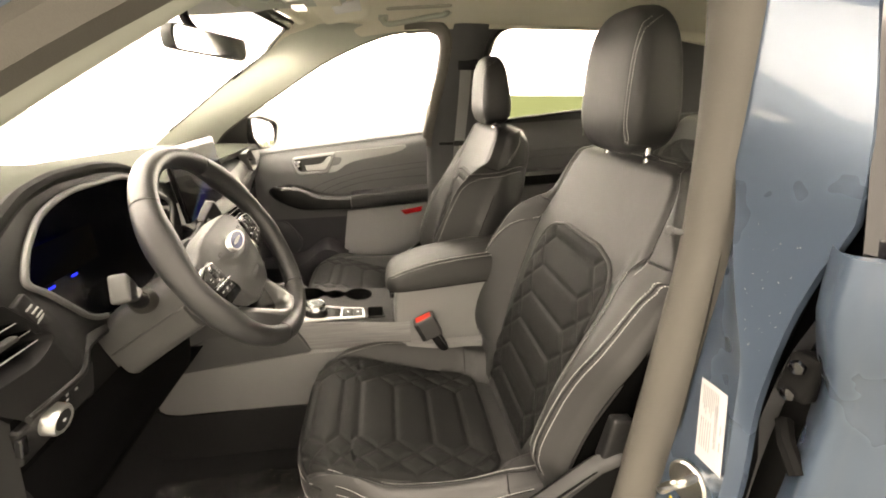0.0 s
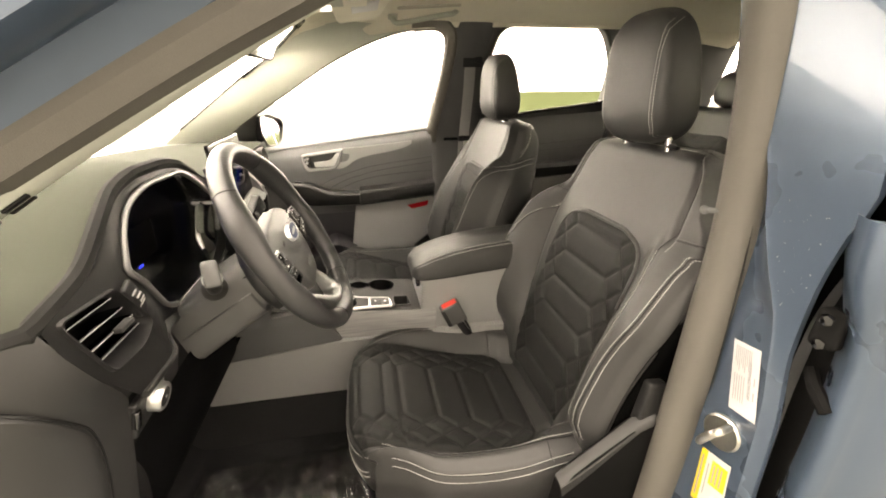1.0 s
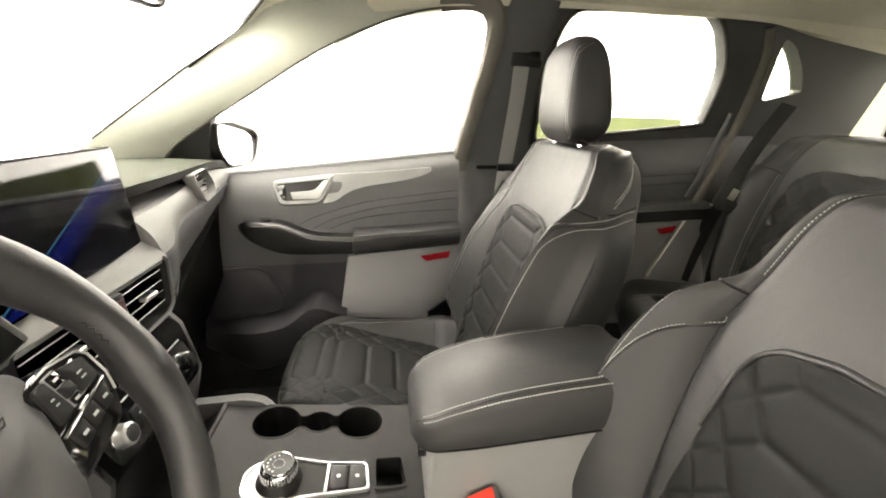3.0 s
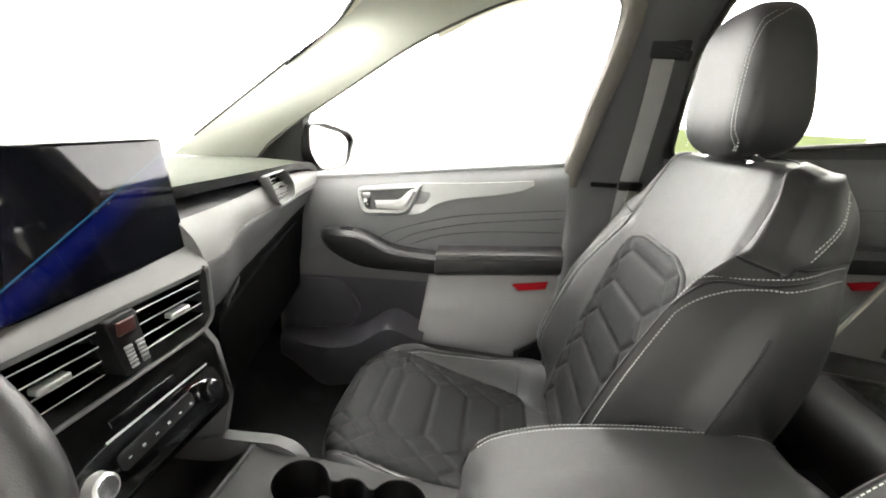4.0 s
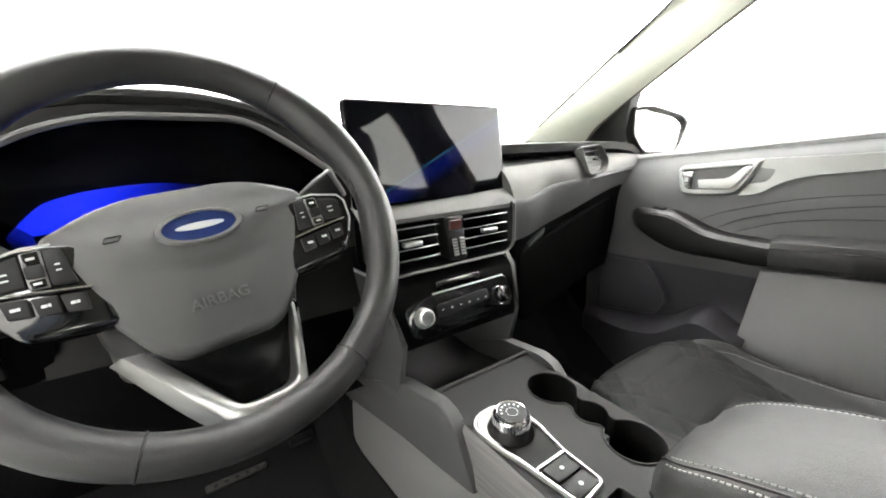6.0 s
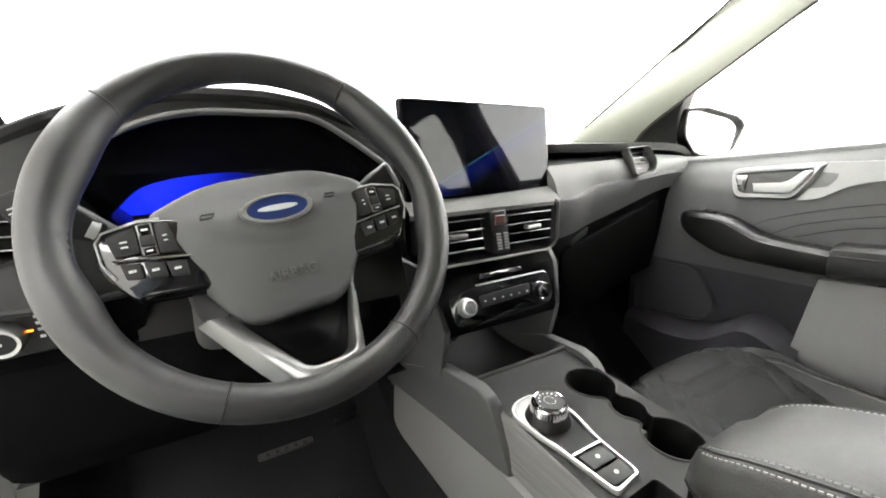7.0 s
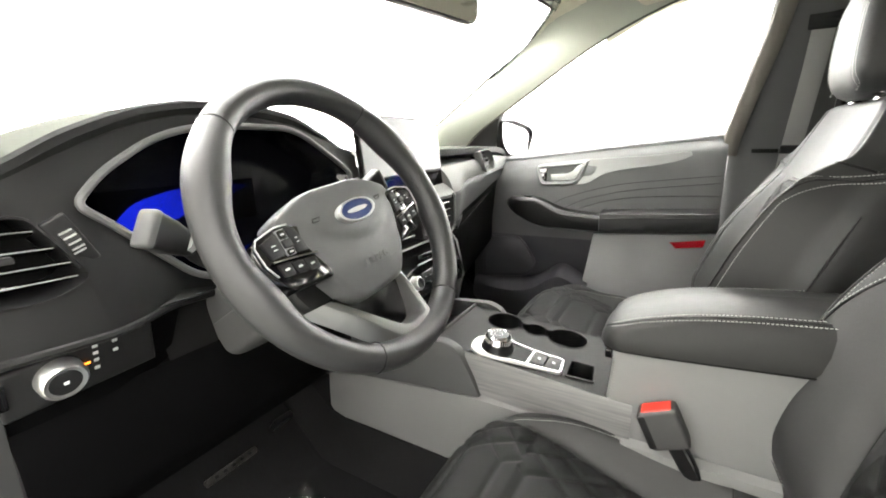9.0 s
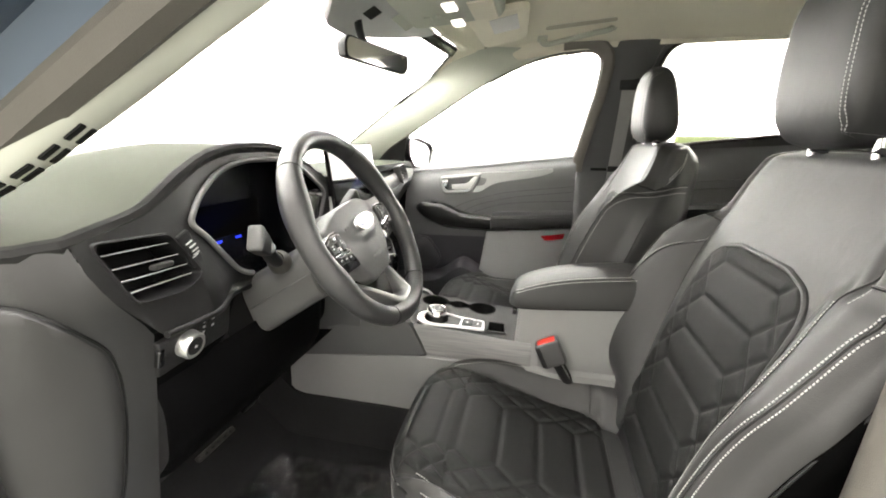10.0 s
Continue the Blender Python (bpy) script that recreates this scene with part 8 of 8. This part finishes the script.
def front_belt():
    ob = thing("seat_belt", (0.34, 0.78, 1.0), "grey seat belt hanging at the dark centre pillar", "seat belt")
    guide = put("guide_loop", *tube(path([(0.318, 0.722, 1.300), (0.316, 0.712, 1.318), (0.360, 0.704, 1.322), (0.402, 0.708, 1.312), (0.400, 0.716, 1.298)], 24), 0.008, False, 10), HARD, ob, "black belt guide")
    put("slider_cover", *box((0.358, 0.712, 1.318), (0.090, 0.024, 0.045), pose(0, 0, 0, 20, 0, 0), 0.01), HARD, ob, "black height adjuster cover")
    pts = path([(0.350, 0.708, 1.306), (0.347, 0.724, 1.20), (0.342, 0.752, 1.08), (0.337, 0.768, 0.99), (0.325, 0.765, 0.80), (0.30, 0.742, 0.62)], 30)
    strap("webbing", pts, 0.047, (1, 0.0, 0.05), ob, None, "ribbed grey webbing")
    put("tongue", *box((0.340, 0.758, 1.000), (0.060, 0.016, 0.022), pose(0, 0, 0, 15, 0, 0), 0.005), HARD, ob, "black belt tongue")
    put("tongue_plate", *box((0.346, 0.756, 0.965), (0.024, 0.003, 0.05), pose(0, 0, 0, 12, 0, 0), 0.001), STEEL, ob, "steel latch plate")
    put("pillar_slot", *box((0.30, 0.800, 0.995), (0.10, 0.012, 0.012), None, 0.003), DARK, ob, "dark belt slot")
    return ob


front_belt()


BLACK_WEB = material("black_belt_webbing", (0.02, 0.02, 0.021), 0.6, scale=900, bump=0.6, vary=0.2)


def rear_belt():
    ob = thing("seat_belt", (1.2, 0.70, 0.7), "black rear seat belt beside the bench", "seat belt")
    strap("webbing", path([(1.27, 0.72, 1.22), (1.20, 0.725, 1.10), (1.135, 0.73, 0.95), (1.090, 0.735, 0.83), (1.055, 0.738, 0.70), (1.035, 0.742, 0.60)], 24), 0.047, (0.75, -0.45, -0.25), ob, BLACK_WEB, "black webbing")
    strap("webbing", path([(1.165, 0.715, 0.94), (1.135, 0.70, 0.80), (1.105, 0.685, 0.66), (1.10, 0.675, 0.59)], 16), 0.040, (0.75, -0.45, -0.25), ob, BLACK_WEB, "black webbing")
    put("tongue", *box((1.118, 0.708, 0.885), (0.05, 0.022, 0.042), pose(0, 0, 0, 0, 20, -30), 0.006), HARD, ob, "black belt tongue")
    put("tongue_plate", *box((1.128, 0.700, 0.925), (0.022, 0.004, 0.04), pose(0, 0, 0, 0, 20, -30), 0.001), STEEL, ob, "steel latch plate")
    return ob


def side_cheek():
    ob = thing("side_cheek", (1.0, 0.75, 0.58), "pale grey side cheek between the bench and the rear door", "seat trim")
    put("panel", *plate(rounded([(0.895, 0.745, 0.56), (0.895, 0.745, 0.640), (1.012, 0.742, 0.868), (1.070, 0.738, 0.872), (1.060, 0.738, 0.80), (1.135, 0.738, 0.56)], 0.01, 3), (0, -1, 0), 0.02, 0.004), POCKET, ob, "pale grey panel")
    put("edge", *tube(path([(0.890, 0.732, 0.62), (0.905, 0.732, 0.66), (1.008, 0.730, 0.862), (1.025, 0.730, 0.880), (1.080, 0.728, 0.884)], 30), 0.005, False, 8), STEEL, ob, "pale smooth edge strip")
    return ob


side_cheek()
rear_belt()


def buckle(x, y, z, lean, label):
    ob = thing("belt_buckle", (x, y, z - 0.12), label, "seat belt buckle")
    up = Vector((-0.42, 0.0 + lean, 0.9)).normalized()
    fw = Vector((-0.9, 0, -0.42)).normalized()
    sd = up.cross(fw).normalized()
    c = Vector((x, y, z))
    m = basis(None, sd, fw, up).to_3x3().to_4x4()
    put("body", *box(c - up * 0.026, (0.032, 0.056, 0.066), m, 0.007), SHROUD, ob, "grey plastic body")
    put("button", *box(c + up * 0.003, (0.026, 0.044, 0.010), m, 0.003), RED_BUTTON, ob, "bright red release button")
    put("face", *box(c - up * 0.026 + fw * 0.024, (0.0335, 0.012, 0.056), m, 0.003), HARD, ob, "black face")
    put("stalk", *tube(path([c - up * 0.05, c - up * 0.09 + Vector((0.005, 0, 0)), c - up * 0.15 + Vector((0.02, 0, -0.01))], 12), 0.010, False, 10, sd, 0.45), HARD, ob, "black buckle stalk")
    put("cable", *tube(path([c - up * 0.05 - fw * 0.016, c - up * 0.10 - fw * 0.020, c - up * 0.15 - fw * 0.01], 12), 0.003, False, 8), HARD, ob, "thin black cable")
    return ob


buckle(0.086, -0.128, 0.634, -0.02, "grey seat belt buckle with red button beside the console")


# ---- roof fittings ----
def rear_view_mirror():
    ob = thing("rear_view_mirror", (-0.40, 0.0, 1.36), "black framed rear view mirror on the windshield", "mirror")
    n = Vector((0.968, -0.25, -0.03)).normalized()
    c = Vector((-0.368, -0.006, 1.310))
    r = Vector((0.25, 0.968, 0)).normalized()
    u = n.cross(r).normalized()
    if u.z < 0:
        u = -u
    shape = rounded([(-0.132, -0.024, 0), (0.115, -0.030, 0), (0.132, -0.015, 0), (0.132, 0.022, 0), (-0.125, 0.026, 0), (-0.135, 0.010, 0)], [0.012, 0.02, 0.02, 0.012, 0.012, 0.012], 5)
    face = lambda k, h: [c + r * p.x * (1 - (1 - k) * 0.3) + u * p.y * k + n * h for p in shape]
    put("shell", *loft([face(0.90, 0.0015), face(1.0, 0.0005), face(1.0, -0.010), face(0.85, -0.028), face(0.4, -0.038)]), HARD, ob, "black plastic shell")
    put("glass", *plate(face(0.86, 0.0025), n, 0.003), MIRROR, ob, "mirror glass")
    put("arm", *tube(path([c - n * 0.03 + u * 0.01, c - n * 0.06 + u * 0.05, c - n * 0.07 + u * 0.10], 12), 0.011, False, 10), HARD, ob, "black mirror arm")
    cover = rounded([(-0.480, -0.07, 0), (-0.480, 0.05, 0), (-0.418, 0.225, 0), (-0.345, 0.40, 0), (-0.325, 0.41, 0), (-0.330, -0.22, 0), (-0.36, -0.22, 0)], 0.02, 4)
    zc = lambda x: 1.452 + 0.52 * (x + 0.345)
    cv2 = put("sensor_cover", *plate([(p.x, p.y, zc(p.x) - 0.012) for p in cover], (0.4, 0, -1), 0.02, 0.008), GREY, ob, "grey sensor cover with mesh")
    for k in range(12):
        put("mesh_bar", *box((-0.355, 0.11 + 0.011 * k, zc(-0.355) - 0.0135), (0.045, 0.005, 0.003), pose(0, 0, 0, 0, -27, 0)), PILLAR, cv2)
    for k in range(6):
        put("mesh_slot", *box((-0.392, -0.01 + 0.009 * k, zc(-0.392) - 0.0135), (0.035, 0.005, 0.003), pose(0, 0, 0, 0, -27, 0)), DARK, cv2)
    return ob


rear_view_mirror()


def overhead_console():
    ob = thing("overhead_console", (-0.2, 0.0, 1.44), "beige overhead console with reading lamps", "overhead console")
    rings = []
    for k, h in ((1.0, 0.03), (1.0, -0.016), (0.95, -0.028), (0.80, -0.034), (0.3, -0.035), (0.02, -0.035)):
        rr = rounded([(-0.13 * k, -0.12 * k, 0), (0.12 * k, -0.10 * k, 0), (0.12 * k, 0.14 * k, 0), (-0.13 * k, 0.15 * k, 0)], 0.03 * k, 5)
        rings.append([Vector((-0.19 + p.x, 0.0 + p.y, 1.441 + h + 0.08 * p.x)) for p in rr])
    put("body", *loft(rings), PILLAR, ob, "beige plastic body")
    for x, y in ((-0.185, -0.03), (-0.190, 0.105)):
        put("lamp_lens", *box((x, y, 1.4045), (0.030, 0.05, 0.008), pose(0, 0, 0, 0, -4, 0), 0.002), LAMP, ob, "pale lamp lens")
    put("tray_door", *box((-0.115, 0.03, 1.411), (0.06, 0.14, 0.006), pose(0, 0, 0, 0, -4, 0), 0.003), LINER, ob, "closed glasses tray")
    for x in (-0.255, -0.225):
        put("switch", *box((x, 0.04, 1.4015), (0.018, 0.03, 0.006), pose(0, 0, 0, 0, -4, 0), 0.002), PILLAR, ob, "beige roof switch")
    return ob


overhead_console()


def sun_visor(side):
    ob = thing("sun_visor", (-0.2, side * 0.36, 1.45), "beige cloth sun visor folded up against the headliner", "sun visor")
    out = rounded([(-0.185, side * 0.165, 0), (-0.175, side * 0.53, 0), (-0.03, side * 0.505, 0), (-0.010, side * 0.165, 0)], [0.02, 0.02, 0.05, 0.04], 5)
    zz = lambda x, y: 1.438 + 0.12 * (x + 0.10) - 0.006 * step(0.45, 0.6, abs(y))
    put("pad", *plate([(p.x, p.y, zz(p.x, p.y)) for p in out], (0, 0, -1), 0.018, 0.006), LINER, ob, "beige cloth pad")
    lab = [(-0.125, side * 0.22), (-0.125, side * 0.37), (-0.045, side * 0.35), (-0.045, side * 0.20)]
    put("vanity_cover", *plate([(p.x, p.y, zz(p.x, p.y) - 0.002) for p in rounded([(a, b, 0) for a, b in lab], 0.004, 3)], (0, 0, -1), 0.004, 0.001), WHITE, ob, "pale vanity mirror cover")
    put("hinge_rod", *tube([(-0.175, side * 0.545, zz(-0.17, side * 0.5) + 0.004), (-0.175, side * 0.60, zz(-0.17, side * 0.5) + 0.016)], 0.006, False, 8), PILLAR, ob)
    return ob


sun_visor(1)
sun_visor(-1)


def grab_handle(side):
    ob = thing("grab_handle", (0.12, side * 0.63, 1.46), "beige folding grab handle on the roof rail", "handle")
    pts = path([(0.022, side * 0.585, 1.462), (0.026, side * 0.562, 1.440), (0.06, side * 0.550, 1.438), (0.19, side * 0.520, 1.458), (0.238, side * 0.520, 1.466), (0.246, side * 0.548, 1.486)], 40)
    put("bar", *tube(pts, 0.0110, False, 10, (0, 0, 1), 0.8), PILLAR, ob, "beige plastic bar")
    for x, y, z in ((0.022, 0.588, 1.466), (0.246, 0.552, 1.486)):
        put("foot", *box((x, side * y, z), (0.035, 0.03, 0.028), None, 0.005), PILLAR, ob, "bracket")
    # flat darker plate paints the shade of a recess on the headliner
    put("recess", *plate(rounded([(x, side * y, roof_z(x, y) - 0.003) for x, y in ((0.03, 0.50), (0.25, 0.455), (0.255, 0.478), (0.035, 0.525))], 0.02, 4), (0, 0, -1), 0.004), material("shaded_recess_plastic", (0.36, 0.34, 0.28), 0.85, vary=0.05), ob, "darker recess above the bar")
    return ob


grab_handle(1)


# ---- door mirror outside ----
def door_mirror():
    ob = thing("door_mirror", (-0.56, 0.87, 1.0), "passenger door mirror with dark rim and bright glass", "mirror")
    n = Vector((0.97, -0.243, 0)).normalized()
    out = rounded([(-0.540, 0.757, 1.115), (-0.520, 0.835, 1.121), (-0.489, 0.957, 1.094), (-0.482, 0.983, 1.070), (-0.492, 0.945, 0.990), (-0.502, 0.905, 0.980), (-0.528, 0.803, 0.980), (-0.540, 0.757, 1.04)], [0.012, 0.02, 0.03, 0.02, 0.03, 0.02, 0.03, 0.02], 5)
    c = sum(out, Vector()) / len(out)
    g = lambda k, h: [c + (p - c) * k + n * h for p in out]
    put("housing", *loft([g(0.86, -0.014), g(0.885, 0.006), g(0.97, 0.005), g(1.01, -0.012), g(1.0, -0.02), g(0.96, -0.05), g(0.7, -0.09), g(0.2, -0.10)]), HARD, ob, "dark mirror housing")
    put("rim", *tube(g(0.94, 0.005), 0.003, True, 8, n), RUBBER, ob, "dark rim round the glass")
    put("glass", *plate([p - n * (0.12 * (p.z - c.z)) for p in g(0.875, -0.003)], n + Vector((0, 0, 0.12)), 0.002), MIRROR, ob, "mirror glass")
    put("arm", *box((-0.58, 0.80, 0.985), (0.08, 0.14, 0.05), None, 0.015), MATT, ob, "mirror arm")
    return ob


door_mirror()


# ---- labels on the door post ----
def on_post(z, y, lift=0.003):
    best = min((post_at(z, t / 200) for t in range(201)), key=lambda p: abs(p.y - y))
    return best + Vector((-0.97, -0.24, 0)) * lift


def post_label(name, corners, mat, label, bars):
    ob = thing(name, on_post(corners[0][1], corners[0][0]), label, "label")
    tl, tr, br, bl = [on_post(z, y) for y, z in corners]
    n = Vector((-0.96, -0.27, 0))
    put("paper", *plate([tl, tr, br, bl], n, 0.0006), mat, ob, "printed paper")
    at = lambda a, b: tl.lerp(tr, a).lerp(bl.lerp(br, a), b) + n * 0.0005
    for a0, b0, a1, b1, mt in bars:
        put("print_bar", *plate([at(a0, b0), at(a1, b0), at(a1, b1), at(a0, b1)], n, 0.0003), mt, ob)
    return ob


rows_ = [(0.12 + 0.07 * k, 0.06, 0.145 + 0.07 * k, 0.30 + 0.05 * ((k * 7) % 3), INK) for k in range(9)]
rows_ += [(0.12 + 0.09 * k, 0.46, 0.15 + 0.09 * k, 0.84, INK) for k in range(5)]
rows_ += [(0.62, 0.22 + 0.022 * k, 0.74, 0.23 + 0.022 * k, INK) for k in range(24)]
rows_ += [(0.84, 0.40, 0.88, 0.52, INK), (0.84, 0.60, 0.88, 0.72, INK)]
post_label("certification_label", [(-0.708, 0.853), (-0.755, 0.862), (-0.778, 0.756), (-0.731, 0.747)], WHITE, "white printed label on the blue door post", rows_)
post_label("tyre_label", [(-0.712, 0.648), (-0.765, 0.660), (-0.772, 0.56), (-0.717, 0.545)], WHITE, "white and yellow printed label on the blue door post", [(0.0, 0.0, 0.22, 1.0, YELLOW), (0.42, 0.10, 0.95, 0.55, YELLOW), (0.5, 0.16, 0.55, 0.5, INK), (0.62, 0.16, 0.67, 0.5, INK), (0.75, 0.16, 0.80, 0.5, INK), (0.3, 0.2, 0.34, 0.8, INK), (0.06, 0.1, 0.12, 0.9, INK)])


# ---- dried drops on the door post ----
rng = random.Random(4)
drops = []
for k in range(34):
    z = rng.uniform(0.93, 1.07)
    p = post_at(z, lerp(post_ridge(z), 1.0, rng.uniform(0.12, 0.85)))
    r = rng.uniform(0.0003, 0.0008)
    drops.append(lathe([(0.0001, 0.5 * r), (0.6 * r, 0.35 * r), (r, -0.1 * r)], basis(p, (0, 0, 1), (0.3, -0.95, 0), (-0.95, -0.3, 0)), 8))
dr = put("water_drops", *merge(*drops), WHITE)
tagged(dr, "tiny pale dried drops on the blue door post", "water drops", kind="stuff")


# ---- belt hook at the door post ----
hk = thing("belt_guide", (0.37, -0.63, 1.03), "grey plastic belt guide at the seat shoulder", "belt guide")
put("loop", *lathe([(0.001, 0.005), (0.005, 0.004), (0.007, 0.0), (0.005, -0.005), (0.001, -0.006)], pose(0.372, -0.632, 1.032, 0, 90, 20), 18), SOFT, hk, "grey round end")
put("stem", *tube([(0.372, -0.632, 1.032), (0.385, -0.665, 1.036)], 0.004, False, 10), SOFT, hk, "grey stem")


# ---- pedals, mat and film in the footwell ----
def brake_pedal():
    ob = thing("brake_pedal", (-0.70, -0.36, 0.36), "black rubber brake pedal on its arm", "pedal")
    m = pose(0, 0, 0, 0, 50, 0)
    put("pad", *box((-0.70, -0.360, 0.372), (0.015, 0.115, 0.062), m, 0.006), RUBBER, ob, "ribbed rubber pad")
    for k in range(5):
        put("rib", *box((-0.6935 + 0.0, -0.398 + 0.019 * k, 0.378), (0.006, 0.008, 0.052), m, 0.001), HARD, ob)
    put("arm", *tube(path([(-0.715, -0.350, 0.385), (-0.77, -0.340, 0.46), (-0.80, -0.335, 0.60)], 12), 0.010, False, 8), HARD, ob, "pedal arm")
    return ob


brake_pedal()
ap = thing("accelerator_pedal", (-0.72, -0.22, 0.34), "black plastic accelerator pedal", "pedal")
put("pad", *box((-0.72, -0.225, 0.37), (0.015, 0.05, 0.13), pose(0, 0, 0, 0, 40, 0), 0.006), HARD, ap, "plastic pad")

v, f = grid(lambda x, y: Vector((x, y, carpet_z(x, y) + 0.006 + 0.002 * noise.noise((x * 20, y * 20, 2)))), span(-0.62, -0.18, 30), span(-0.62, -0.20, 30))
matt = put("floor_mat", v, f, CARPET)
tagged(matt, "black carpet mat in the driver footwell", "floor mat")


def film_z(x, y):
    return carpet_z(x, y) + 0.012 + 0.016 * abs(noise.noise((x * 11, y * 7, 5))) + 0.009 * abs(noise.noise((x * 38, y * 28, 7)))


v, f = grid(lambda x, y: Vector((x, y, film_z(x, y))), span(-0.57, -0.16, 90), span(-0.62, -0.275, 80))
film = put("plastic_film", v, f, FOIL, sharp=25)
film.visible_shadow = False
tagged(film, "crinkled clear protective film lying on the mat", "plastic film")


# ---- demister slots in the left windshield pillar ----
sl = thing("pillar_vent", (-0.53, -0.69, 1.06), "black slotted demister grille in the beige pillar", "air vent")
V2, W2 = path(S_LINE, 80), path(E_LINE, 80)
for k in range(4):
    for j in range(2):
        i = 15 + 3 * k
        a, b = V2[i], W2[i]
        c = a.lerp(b, 0.36 + 0.34 * j)
        d = (V2[i + 1] - V2[i - 1]).normalized()
        w = (b - a).normalized()
        nn = d.cross(w).normalized()
        nn = nn if nn.z < 0 else -nn
        put("slot", *box(c + nn * 0.006, (0.026, 0.008, 0.003), basis(None, d, w, nn), 0.001), DARK, sl)
